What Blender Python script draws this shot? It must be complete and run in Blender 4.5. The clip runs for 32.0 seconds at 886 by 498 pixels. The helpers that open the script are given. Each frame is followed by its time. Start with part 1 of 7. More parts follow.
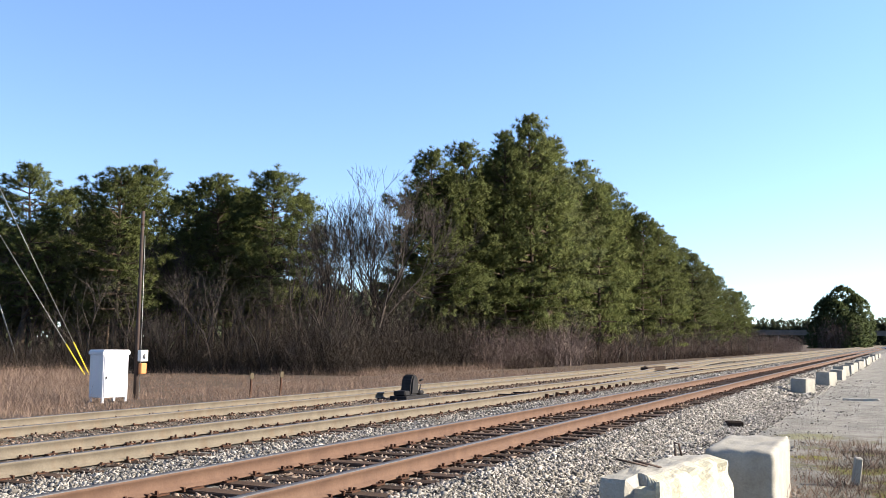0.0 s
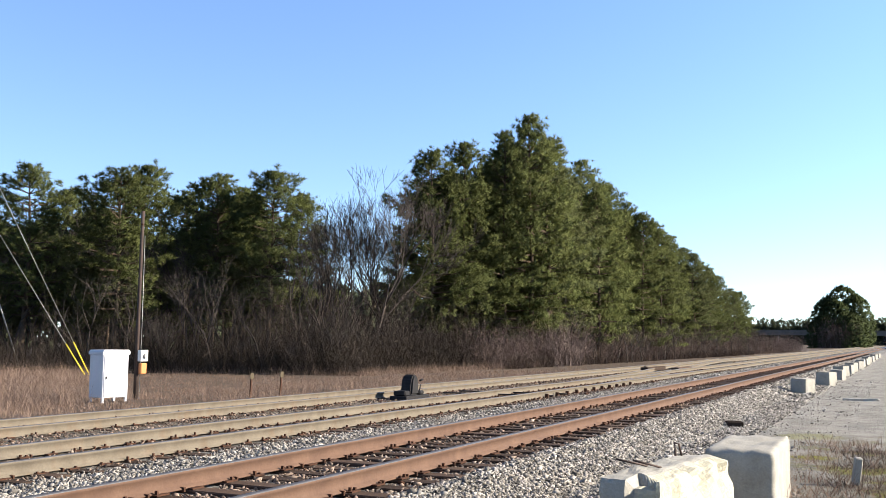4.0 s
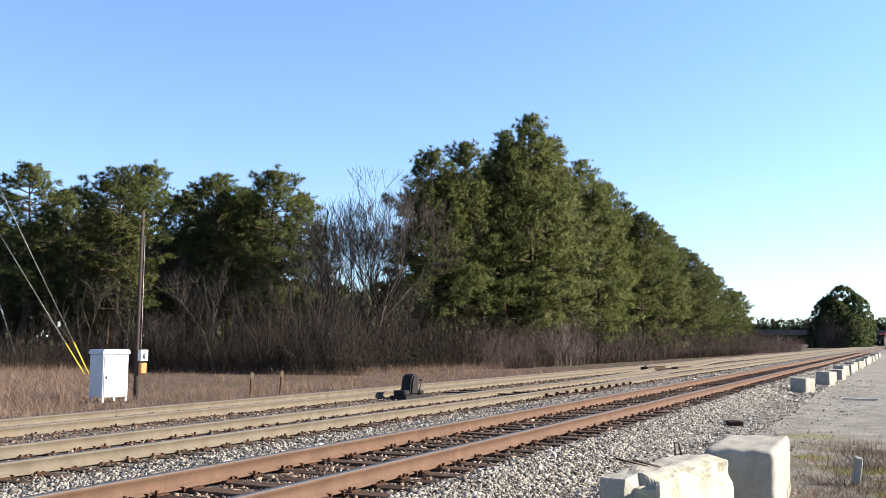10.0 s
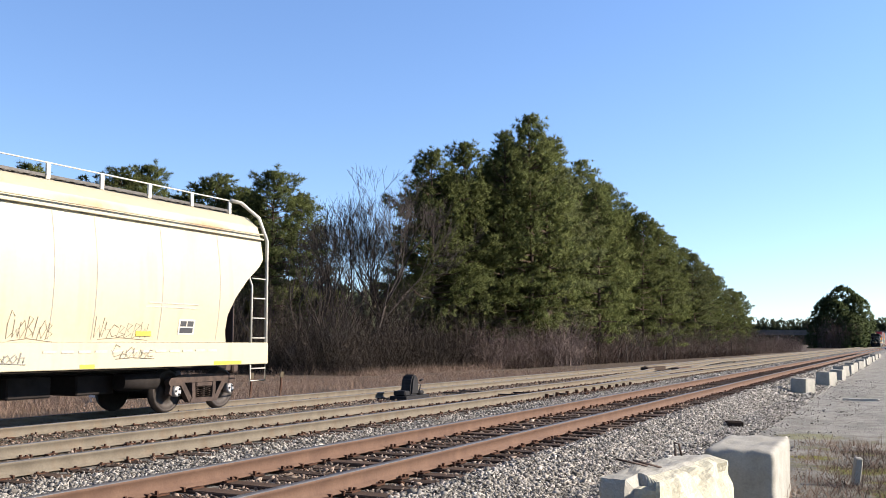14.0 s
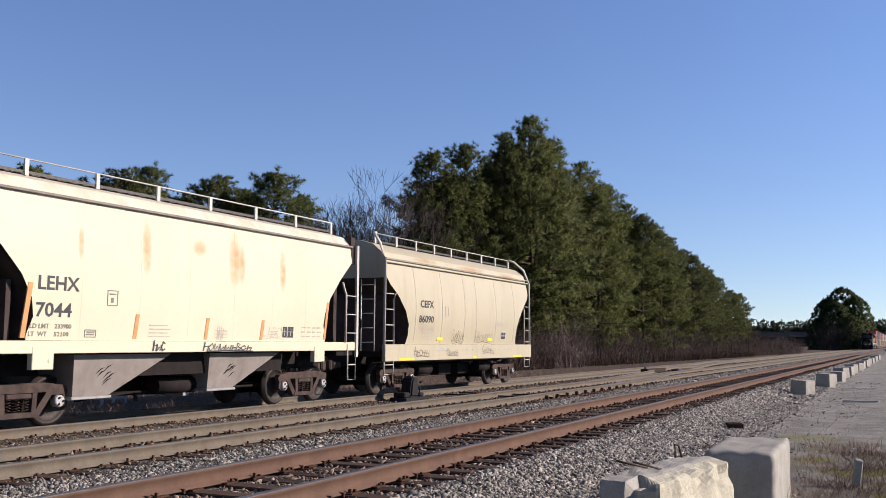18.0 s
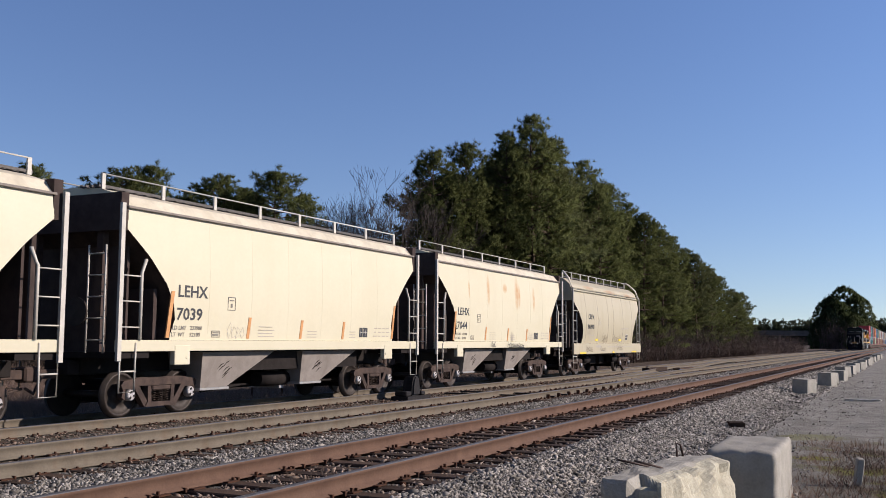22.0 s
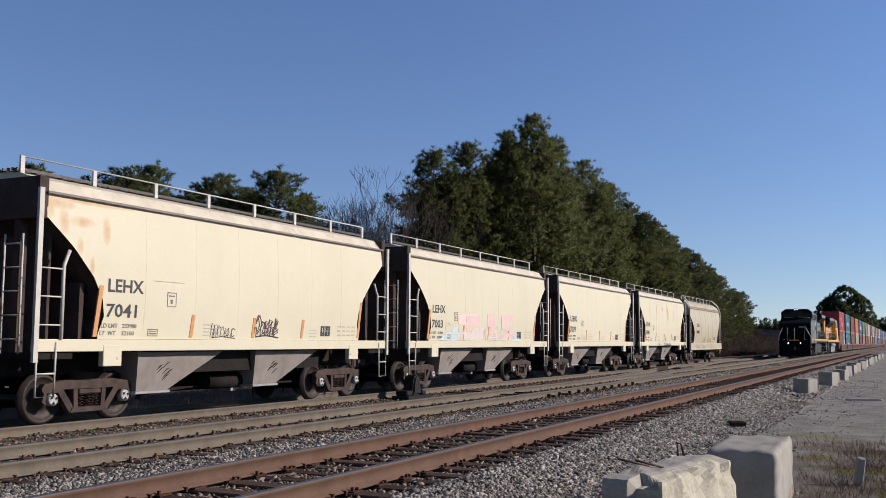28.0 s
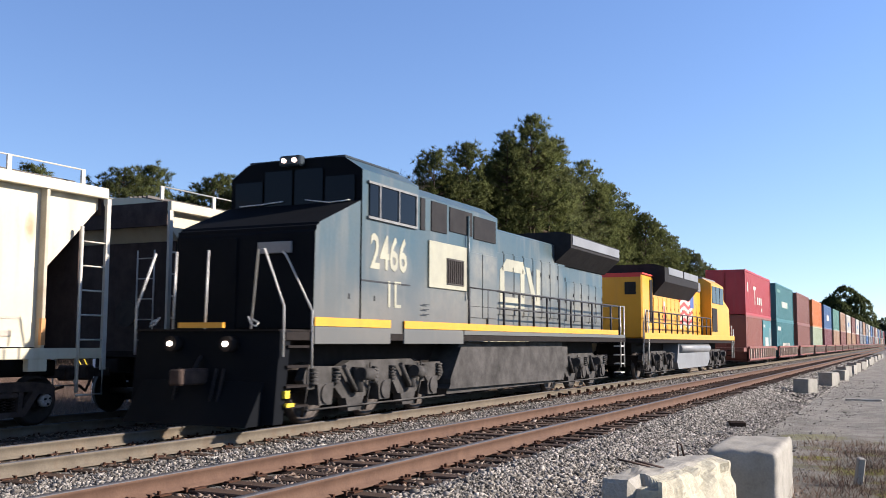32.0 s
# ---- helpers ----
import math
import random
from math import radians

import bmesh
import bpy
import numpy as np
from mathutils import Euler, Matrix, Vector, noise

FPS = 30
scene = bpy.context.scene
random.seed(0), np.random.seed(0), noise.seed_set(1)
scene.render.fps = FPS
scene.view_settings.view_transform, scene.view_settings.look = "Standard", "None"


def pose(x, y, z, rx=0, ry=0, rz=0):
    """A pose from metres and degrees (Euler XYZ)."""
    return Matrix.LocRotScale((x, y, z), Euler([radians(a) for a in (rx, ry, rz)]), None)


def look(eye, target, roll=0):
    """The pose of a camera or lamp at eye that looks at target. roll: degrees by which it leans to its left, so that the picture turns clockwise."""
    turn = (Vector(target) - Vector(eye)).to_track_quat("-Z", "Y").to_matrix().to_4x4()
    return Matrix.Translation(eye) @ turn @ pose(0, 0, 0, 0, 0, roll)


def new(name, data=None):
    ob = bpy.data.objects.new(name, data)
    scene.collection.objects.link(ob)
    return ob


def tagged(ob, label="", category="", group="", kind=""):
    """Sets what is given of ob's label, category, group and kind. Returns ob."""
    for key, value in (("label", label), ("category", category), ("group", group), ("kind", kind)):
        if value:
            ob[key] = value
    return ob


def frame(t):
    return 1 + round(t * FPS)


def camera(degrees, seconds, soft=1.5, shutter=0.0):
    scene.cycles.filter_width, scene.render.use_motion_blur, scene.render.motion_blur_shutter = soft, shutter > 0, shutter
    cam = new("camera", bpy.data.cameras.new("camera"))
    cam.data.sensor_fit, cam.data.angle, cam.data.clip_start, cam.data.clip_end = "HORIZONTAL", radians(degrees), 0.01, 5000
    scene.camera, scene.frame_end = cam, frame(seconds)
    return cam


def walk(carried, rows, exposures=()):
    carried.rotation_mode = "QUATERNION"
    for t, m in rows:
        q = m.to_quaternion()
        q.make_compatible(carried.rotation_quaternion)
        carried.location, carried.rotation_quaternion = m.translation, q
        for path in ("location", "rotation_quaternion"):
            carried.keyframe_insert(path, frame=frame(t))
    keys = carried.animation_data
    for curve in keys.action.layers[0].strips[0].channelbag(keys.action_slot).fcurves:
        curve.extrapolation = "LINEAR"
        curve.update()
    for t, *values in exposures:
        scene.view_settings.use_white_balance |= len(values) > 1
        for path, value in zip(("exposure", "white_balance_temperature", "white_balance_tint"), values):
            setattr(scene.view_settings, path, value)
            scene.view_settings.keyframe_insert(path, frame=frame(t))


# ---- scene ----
# The line runs along +x; y is to the left of the camera's standpoint, z = 0 on the near track's rail heads.
EYE = (0.0, 0.0, 1.286)
YAW, PITCH, ROLL, PER_PX = 0.4488, 0.0956, 0.25, 1 / 1699.3


def aim(dx, dy):
    """The tripod's pose, nudged by small turns."""
    a, b = YAW + dx * PER_PX, PITCH + dy * PER_PX
    return look(EYE, (EYE[0] + math.cos(a), EYE[1] + math.sin(a), EYE[2] + math.tan(b)), ROLL)


cam = camera(49.54, 32.0, soft=0.85, shutter=0.08)
walk(cam, [(t, aim(dx, dy)) for t, dx, dy in (
    (0, 0, 0), (1.5, 0.6, -1), (3, 0, 0), (6, 0, 0), (10, 0, -0.6), (14.5, 0, 0), (15.8, 0.5, -2.5), (16.5, 1, -6), (17, 0.8, 0),
    (17.5, 0, 4), (18, 0, 3), (19, 0.8, 1.7), (21, 2.5, 1.2), (23, 3, 0.5), (24, 4, 0), (28, 4, 0), (30, 3.8, 0.3), (32, 4, 0.5))],
    exposures=[(0, 1.55, 6700, 10), (12.2, 1.55, 6700, 10), (13, 1.5, 6650, 10), (14, 1.27, 6500, 12), (14.5, 1.14, 6450, 13), (16.5, 0.75, 6380, 20), (18, 0.55, 6420, 20), (20, 0.43, 6420, 20), (23, 0.26, 6320, 19), (28, 0.19, 6260, 18), (30.5, 0.20, 6260, 18), (31.3, 0.34, 6240, 16), (31.8, 0.68, 6300, 16), (32, 1.0, 6400, 16)])

# ---- light ----
SUN_TO = Vector((0.45, -1.0, 0.52)).normalized()
world = bpy.data.worlds.new("world")
scene.world = world
world.use_nodes = True
wn = world.node_tree.nodes
sky = wn.new("ShaderNodeTexSky")
sky.sky_type, sky.sun_disc = "NISHITA", False
sky.sun_elevation = math.asin(SUN_TO.z)
sky.sun_rotation = math.atan2(SUN_TO.x, SUN_TO.y)
sky.altitude, sky.air_density, sky.dust_density, sky.ozone_density = 100, 1.0, 0.0, 4.0
wn["Background"].inputs[1].default_value = 0.116
flat = wn.new("ShaderNodeGamma")
flat.inputs[1].default_value = 0.83
rich = wn.new("ShaderNodeHueSaturation")
rich.inputs["Saturation"].default_value = 1.14
rich.inputs["Hue"].default_value = 0.51
aloft = wn.new("ShaderNodeTexCoord")
lift = wn.new("ShaderNodeMapping")
lift.inputs["Location"].default_value, lift.inputs["Scale"].default_value = (0, 0, 0.032), (1, 1, 0.97)
world.node_tree.links.new(aloft.outputs["Generated"], lift.inputs[0])
world.node_tree.links.new(lift.outputs[0], sky.inputs[0])
world.node_tree.links.new(sky.outputs[0], flat.inputs[0])
world.node_tree.links.new(flat.outputs[0], rich.inputs["Color"])
# the whole sky grows paler towards the sun's side and deeper towards the zenith
near_sun = wn.new("ShaderNodeVectorMath")
near_sun.operation = "DOT_PRODUCT"
near_sun.inputs[1].default_value = SUN_TO
half = wn.new("ShaderNodeMapRange")
half.inputs[1].default_value, half.inputs[2].default_value = -1.0, 1.0
bell = wn.new("ShaderNodeMath")
bell.operation = "POWER"
bell.inputs[1].default_value = 2.0
gain = wn.new("ShaderNodeMath")
gain.operation = "MULTIPLY_ADD"
gain.inputs[1].default_value, gain.inputs[2].default_value = 0.5, 0.96
paler = wn.new("ShaderNodeVectorMath")
paler.operation = "SCALE"
world.node_tree.links.new(aloft.outputs["Generated"], near_sun.inputs[0])
world.node_tree.links.new(near_sun.outputs["Value"], half.inputs[0])
world.node_tree.links.new(half.outputs[0], bell.inputs[0])
world.node_tree.links.new(bell.outputs[0], gain.inputs[0])
world.node_tree.links.new(rich.outputs[0], paler.inputs[0])
high = wn.new("ShaderNodeSeparateXYZ")
deep = wn.new("ShaderNodeMapRange")
deep.interpolation_type = "SMOOTHSTEP"
deep.inputs[1].default_value, deep.inputs[2].default_value, deep.inputs[3].default_value, deep.inputs[4].default_value = 0.34, 0.95, 1.0, 0.36
both = wn.new("ShaderNodeMath")
both.operation = "MULTIPLY"
world.node_tree.links.new(aloft.outputs["Generated"], high.inputs[0])
world.node_tree.links.new(high.outputs["Z"], deep.inputs[0])
world.node_tree.links.new(gain.outputs[0], both.inputs[0])
world.node_tree.links.new(deep.outputs[0], both.inputs[1])
world.node_tree.links.new(both.outputs[0], paler.inputs["Scale"])
world.node_tree.links.new(paler.outputs[0], wn["Background"].inputs[0])
sun = new("sun", bpy.data.lights.new("sun", "SUN"))
sun.data.energy, sun.data.angle, sun.data.color = 5.0, radians(0.53), (1.0, 0.92, 0.78)
sun.matrix_world = look(SUN_TO * 50, (0, 0, 0))


# ---- materials ----
def mat(name, col, col2=None, rough=0.7, metal=0.0, scale=6.0, fine=60.0, bump=0.15, streak=None, island=0.0, objrand=0.0, spec=0.4, streak_amt=0.5, dist=0.02, vary=0.2, spots=(), spot_col=(0.30, 0.155, 0.06)):
    """A surface of two blended colours at two scales, with fine relief; streak: a stain colour that runs down it."""
    m = bpy.data.materials.new(name)
    m.use_nodes = True
    nt = m.node_tree
    n, l = nt.nodes, nt.links
    b = n["Principled BSDF"]
    col2 = col2 or tuple(c * 0.72 for c in col)
    tc = n.new("ShaderNodeTexCoord")
    a = n.new("ShaderNodeTexNoise")
    a.inputs["Scale"].default_value, a.inputs["Detail"].default_value, a.inputs["Roughness"].default_value = scale, 5, 0.65
    f = n.new("ShaderNodeTexNoise")
    f.inputs["Scale"].default_value, f.inputs["Detail"].default_value = fine, 4
    l.new(tc.outputs["Object"], a.inputs[0])
    l.new(tc.outputs["Object"], f.inputs[0])
    r1 = n.new("ShaderNodeMapRange")
    r1.inputs[1].default_value, r1.inputs[2].default_value = 0.32, 0.68
    l.new(a.outputs[0], r1.inputs[0])
    mix = n.new("ShaderNodeMix")
    mix.data_type = "RGBA"
    mix.inputs[6].default_value, mix.inputs[7].default_value = (*col, 1), (*col2, 1)
    l.new(r1.outputs[0], mix.inputs[0])
    out = mix.outputs[2]
    if streak:
        mp = n.new("ShaderNodeMapping")
        mp.inputs["Scale"].default_value = (2.2, 2.2, 0.25)
        l.new(tc.outputs["Object"], mp.inputs[0])
        s = n.new("ShaderNodeTexNoise")
        s.inputs["Scale"].default_value, s.inputs["Detail"].default_value = 1.6, 6
        l.new(mp.outputs[0], s.inputs[0])
        r2 = n.new("ShaderNodeMapRange")
        r2.inputs[1].default_value, r2.inputs[2].default_value, r2.inputs[4].default_value = 0.52, 0.78, streak_amt
        l.new(s.outputs[0], r2.inputs[0])
        m2 = n.new("ShaderNodeMix")
        m2.data_type = "RGBA"
        m2.inputs[7].default_value = (*streak, 1)
        l.new(out, m2.inputs[6])
        l.new(r2.outputs[0], m2.inputs[0])
        out = m2.outputs[2]
    if spots:
        # rust blooms at (x, z) with half sizes (w, h), ragged by noise
        sp = n.new("ShaderNodeSeparateXYZ")
        l.new(tc.outputs["Object"], sp.inputs[0])

        def calc(op, p, q):
            k = n.new("ShaderNodeMath")
            k.operation = op
            for v, s in ((p, k.inputs[0]), (q, k.inputs[1])):
                if isinstance(v, (int, float)):
                    s.default_value = v
                else:
                    l.new(v, s)
            return k.outputs[0]
        total = None
        for x, z, w, h in spots:
            u = calc("DIVIDE", calc("SUBTRACT", sp.outputs[0], x), w)
            v = calc("DIVIDE", calc("SUBTRACT", sp.outputs[2], z), h)
            d = calc("SUBTRACT", 1.0, calc("ADD", calc("MULTIPLY", u, u), calc("MULTIPLY", v, v)))
            d = calc("MAXIMUM", d, 0.0)
            total = d if total is None else calc("MAXIMUM", total, d)
        rag = n.new("ShaderNodeTexNoise")
        rag.inputs["Scale"].default_value, rag.inputs["Detail"].default_value = 5.0, 6
        l.new(tc.outputs["Object"], rag.inputs[0])
        total = calc("MULTIPLY", total, calc("MULTIPLY", rag.outputs[0], 1.3))
        m3 = n.new("ShaderNodeMix")
        m3.data_type = "RGBA"
        m3.inputs[7].default_value = (*spot_col, 1)
        l.new(out, m3.inputs[6])
        l.new(total, m3.inputs[0])
        out = m3.outputs[2]
    hsv = n.new("ShaderNodeHueSaturation")
    r3 = n.new("ShaderNodeMapRange")
    r3.inputs[3].default_value, r3.inputs[4].default_value = 1 - vary, 1 + vary
    l.new(f.outputs[0], r3.inputs[0])
    val = r3.outputs[0]
    for amount, node, sock in ((island, "ShaderNodeNewGeometry", "Random Per Island"), (objrand, "ShaderNodeObjectInfo", "Random")):
        if amount:
            g = n.new(node)
            r4 = n.new("ShaderNodeMapRange")
            r4.inputs[3].default_value, r4.inputs[4].default_value = 1 - amount, 1 + amount
            l.new(g.outputs[sock], r4.inputs[0])
            mu = n.new("ShaderNodeMath")
            mu.operation = "MULTIPLY"
            l.new(val, mu.inputs[0])
            l.new(r4.outputs[0], mu.inputs[1])
            val = mu.outputs[0]
    l.new(val, hsv.inputs["Value"])
    l.new(out, hsv.inputs["Color"])
    l.new(hsv.outputs[0], b.inputs["Base Color"])
    b.inputs["Roughness"].default_value, b.inputs["Metallic"].default_value = rough, metal
    b.inputs["Specular IOR Level"].default_value = spec
    if bump:
        bp = n.new("ShaderNodeBump")
        bp.inputs["Strength"].default_value, bp.inputs["Distance"].default_value = bump, dist
        l.new(f.outputs[0], bp.inputs["Height"])
        l.new(bp.outputs[0], b.inputs["Normal"])
    return m


def leafy(name, col, col2, trans=0.3, objrand=0.25):
    """Foliage that lets some light through."""
    m = mat(name, col, col2, rough=0.8, scale=0.6, fine=9, bump=0, island=0.3, objrand=objrand, spec=0.08)
    n, l = m.node_tree.nodes, m.node_tree.links
    t = n.new("ShaderNodeBsdfTranslucent")
    src = n["Principled BSDF"].inputs["Base Color"].links[0].from_socket
    l.new(src, t.inputs[0])
    mx = n.new("ShaderNodeMixShader")
    mx.inputs[0].default_value = trans
    l.new(n["Principled BSDF"].outputs[0], mx.inputs[1])
    l.new(t.outputs[0], mx.inputs[2])
    l.new(mx.outputs[0], n["Material Output"].inputs[0])
    return m


def glow(name, col, power):
    m = bpy.data.materials.new(name)
    m.use_nodes = True
    b = m.node_tree.nodes["Principled BSDF"]
    b.inputs["Base Color"].default_value = (*col, 1)
    b.inputs["Emission Color"].default_value = (*col, 1)
    b.inputs["Emission Strength"].default_value = power
    return m


CREAM_COLOURS = dict(col=(0.545, 0.50, 0.365), col2=(0.505, 0.46, 0.325), rough=0.55, scale=0.5, fine=14, bump=0.01, vary=0.04, streak=(0.50, 0.41, 0.28), streak_amt=0.15)
CREAM = mat("cream_paint", **CREAM_COLOURS, objrand=0.05)
CREAM_RUNS = mat("cream_paint_with_rust_runs", **CREAM_COLOURS, spot_col=(0.42, 0.21, 0.07), spots=[(-1.9, 3.4, 0.15, 0.65), (0.9, 3.4, 0.26, 0.7), (1.15, 3.3, 0.14, 0.5), (2.75, 3.25, 0.16, 0.55), (-3.6, 3.35, 0.08, 0.35), (-0.3, 3.55, 0.25, 0.2), (-5.0, 4.3, 0.6, 0.12), (-2.0, 4.4, 0.8, 0.1)])
CREAM_CORNER = mat("cream_paint_with_rusty_corner", **CREAM_COLOURS, spot_col=(0.44, 0.25, 0.11), spots=[(-5.95, 3.95, 0.14, 0.3), (-5.7, 3.98, 0.4, 0.12), (-5.62, 3.65, 0.14, 0.3), (-5.25, 3.25, 0.10, 0.2), (-4.95, 2.9, 0.07, 0.2), (-5.0, 4.08, 1.4, 0.06), (-5.2, 3.7, 0.35, 0.12), (-4.6, 3.6, 0.12, 0.3)])

GREY_CREAM = mat("weathered_white_paint", (0.545, 0.495, 0.375), (0.47, 0.425, 0.315), rough=0.6, scale=0.5, fine=14, bump=0.01, vary=0.06, streak=(0.27, 0.20, 0.14), streak_amt=0.35, spots=[(-4.5, 2.4, 0.22, 0.22), (4.45, 3.5, 0.14, 0.3), (3.2, 3.0, 0.1, 0.5)])
TAN_CREAM = mat("beige_car_paint", (0.41, 0.36, 0.25), (0.37, 0.325, 0.222), rough=0.5, scale=0.5, fine=14, bump=0.01, vary=0.05, streak=(0.26, 0.2, 0.12), streak_amt=0.3, spots=[(0.5, 4.1, 1.2, 0.12), (3.9, 4.05, 0.9, 0.14), (-3.0, 4.15, 1.0, 0.1)])
RIB_PAINT = mat("rust_streaked_white_paint", (0.50, 0.45, 0.34), (0.36, 0.30, 0.22), rough=0.65, scale=1.4, fine=20, bump=0.02, vary=0.1, streak=(0.16, 0.085, 0.05), streak_amt=0.8)
ROOF_PAINT = mat("stained_roof_paint", (0.57, 0.515, 0.40), (0.46, 0.405, 0.30), rough=0.6, scale=1.6, fine=20, bump=0.02, vary=0.1, streak=(0.2, 0.165, 0.12), streak_amt=0.4)
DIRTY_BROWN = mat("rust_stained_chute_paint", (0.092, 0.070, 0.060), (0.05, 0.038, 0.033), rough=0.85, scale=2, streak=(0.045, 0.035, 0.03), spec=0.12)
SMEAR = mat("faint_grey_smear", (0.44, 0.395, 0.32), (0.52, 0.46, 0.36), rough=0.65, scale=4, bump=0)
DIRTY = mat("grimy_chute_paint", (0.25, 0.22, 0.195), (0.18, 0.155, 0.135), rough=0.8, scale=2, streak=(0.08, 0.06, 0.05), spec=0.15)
WHITE = mat("white_metal_paint", (0.49, 0.46, 0.40), (0.40, 0.37, 0.32), rough=0.5, scale=4, bump=0.02)
BLACKISH = mat("black_underframe", (0.024, 0.0195, 0.018), (0.015, 0.0125, 0.0115), rough=0.8, scale=4, spec=0.08)
TRUCK = mat("dusty_brown_cast_steel", (0.078, 0.054, 0.044), (0.036, 0.026, 0.023), rough=0.85, scale=5, spec=0.15)
WHEEL = mat("dark_wheel_steel", (0.045, 0.035, 0.03), (0.025, 0.02, 0.0175), rough=0.6, metal=0.4, scale=6, spec=0.3)
# Cream end sheets painted dark brown to carry their shade along with dirt.
SHADED_GRIME = mat("brown_shaded_grimy_end_paint", (0.075, 0.055, 0.048), (0.042, 0.031, 0.028), rough=0.85, scale=2.5, streak=(0.03, 0.022, 0.02), spec=0.1)
CAPM = mat("bearing_cap_steel", (0.45, 0.43, 0.42), (0.2, 0.18, 0.17), rough=0.5, metal=0.3, scale=30)
GRATE = mat("galvanised_grating", (0.10, 0.09, 0.085), (0.05, 0.045, 0.04), rough=0.6, metal=0.5, scale=10)
ORANGE_TAB = mat("faded_orange_reflector", (0.55, 0.27, 0.10), (0.42, 0.19, 0.07), rough=0.5, scale=5, bump=0)
INK_SOFT = mat("worn_dark_stencil", (0.13, 0.12, 0.105), (0.2, 0.18, 0.15), rough=0.6, bump=0)
INK = mat("black_lettering", (0.03, 0.03, 0.035), (0.05, 0.05, 0.05), rough=0.6, bump=0)
GREYINK = mat("grey_stencil", (0.33, 0.295, 0.25), (0.42, 0.375, 0.31), rough=0.6, bump=0)
RAIL_RUST = mat("rusted_rail_side", (0.118, 0.070, 0.048), (0.088, 0.051, 0.036), rough=0.85, scale=3, fine=40, streak=(0.156, 0.0936, 0.0624), streak_amt=0.4, spec=0.15)
RAIL_TAN = mat("sand_dusted_rail_side", (0.1443, 0.1209, 0.09204), (0.1053, 0.08736, 0.0663), rough=0.9, scale=3, fine=40, streak=(0.1248, 0.078, 0.0468), streak_amt=0.5, spec=0.15)
RAIL_TOP = mat("worn_rail_head", (0.085, 0.08, 0.085), (0.055, 0.052, 0.055), rough=0.6, metal=0.3, scale=8, bump=0.02)
TIE = mat("weathered_tie_wood", (0.075, 0.048, 0.034), (0.04, 0.027, 0.021), rough=0.9, scale=4, fine=50, bump=0.4, objrand=0.35, spec=0.12)
SPIKE = mat("rusty_fastening", (0.080, 0.038, 0.023), (0.040, 0.022, 0.016), rough=0.9, scale=8, spec=0.1)
STONE = mat("ballast_stone", (0.275, 0.252, 0.226), (0.130, 0.118, 0.105), rough=0.85, scale=3, fine=30, bump=0.2, island=0.7, spec=0.2)
STONE_DUST = mat("rust_dusted_stone", (0.140, 0.090, 0.064), (0.190, 0.158, 0.132), rough=0.9, scale=1.5, fine=30, bump=0.2, island=0.7, spec=0.2)
PEBBLE = mat("pale_yard_stone", (0.234, 0.2223, 0.2028), (0.1716, 0.1638, 0.1482), rough=0.9, scale=3, fine=30, bump=0.2, island=0.3)
CONCRETE = mat("old_cast_concrete", (0.315, 0.295, 0.255), (0.225, 0.208, 0.178), rough=0.9, scale=2.5, fine=45, bump=0.3, streak=(0.24, 0.205, 0.155), streak_amt=0.3, dist=0.015)
CONCRETE_RAW = mat("broken_concrete", (0.429, 0.3978, 0.3042), (0.312, 0.2808, 0.2106), rough=0.95, scale=7, fine=25, bump=0.35, dist=0.04)
REBAR = mat("rusty_rebar", (0.07, 0.04, 0.03), (0.04, 0.025, 0.02), rough=0.8, scale=20)
BARK = mat("pine_bark", (0.0936, 0.0663, 0.0468), (0.0468, 0.0351, 0.0273), rough=0.95, scale=3, fine=20, bump=0.5, spec=0.1)
BARE = mat("grey_bare_wood", (0.060, 0.049, 0.043), (0.034, 0.028, 0.025), rough=0.95, scale=2, bump=0, objrand=0.2, spec=0.1)
SHRUB = mat("grey_brown_shrub_twigs", (0.135, 0.097, 0.082), (0.085, 0.062, 0.053), rough=0.95, scale=0.3, bump=0, island=0.45, spec=0.1)
SHRUB_PALE = mat("pale_shrub_twigs", (0.20, 0.15, 0.13), (0.14, 0.105, 0.09), rough=0.95, scale=0.3, bump=0, island=0.4, spec=0.1)
TWIG = mat("brown_undergrowth_twigs", (0.06989, 0.04768, 0.03782), (0.03699, 0.02713, 0.0222), rough=0.95, scale=0.3, bump=0, island=0.45, spec=0.1)
# This and the sapling brown below are lowered to carry the wood's shade.
BRUSH = mat("shade_darkened_brush", (0.036, 0.028, 0.022), (0.022, 0.018, 0.014), rough=0.95, scale=0.3, bump=0, island=0.4, spec=0.05)
HAZE = mat("purple_brown_saplings", (0.058, 0.044, 0.035), (0.034, 0.027, 0.022), rough=0.95, scale=0.3, bump=0, island=0.45, spec=0.1)
NEEDLE = leafy("pine_needles", (0.064, 0.078, 0.026), (0.100, 0.110, 0.040), trans=0.36, objrand=0.18)
NEEDLE_DARK = leafy("dark_pine_needles", (0.072, 0.084, 0.036), (0.102, 0.110, 0.048), trans=0.4, objrand=0.18)
DOME_LEAF = leafy("dark_evergreen_leaves", (0.034, 0.048, 0.018), (0.052, 0.064, 0.026), trans=0.15)
# Greyed green: haze over the distance is put into the leaf colour.
FAR_LEAF = leafy("far_hazy_foliage", (0.040, 0.050, 0.028), (0.058, 0.066, 0.040), trans=0.15)
STRAW = leafy("dry_winter_grass", (0.240, 0.168, 0.128), (0.172, 0.117, 0.090), trans=0.25, objrand=0.0)
RUST_PLATE = mat("rusty_yellow_plate", (0.07, 0.05, 0.022), (0.04, 0.029, 0.018), rough=0.85, scale=9)
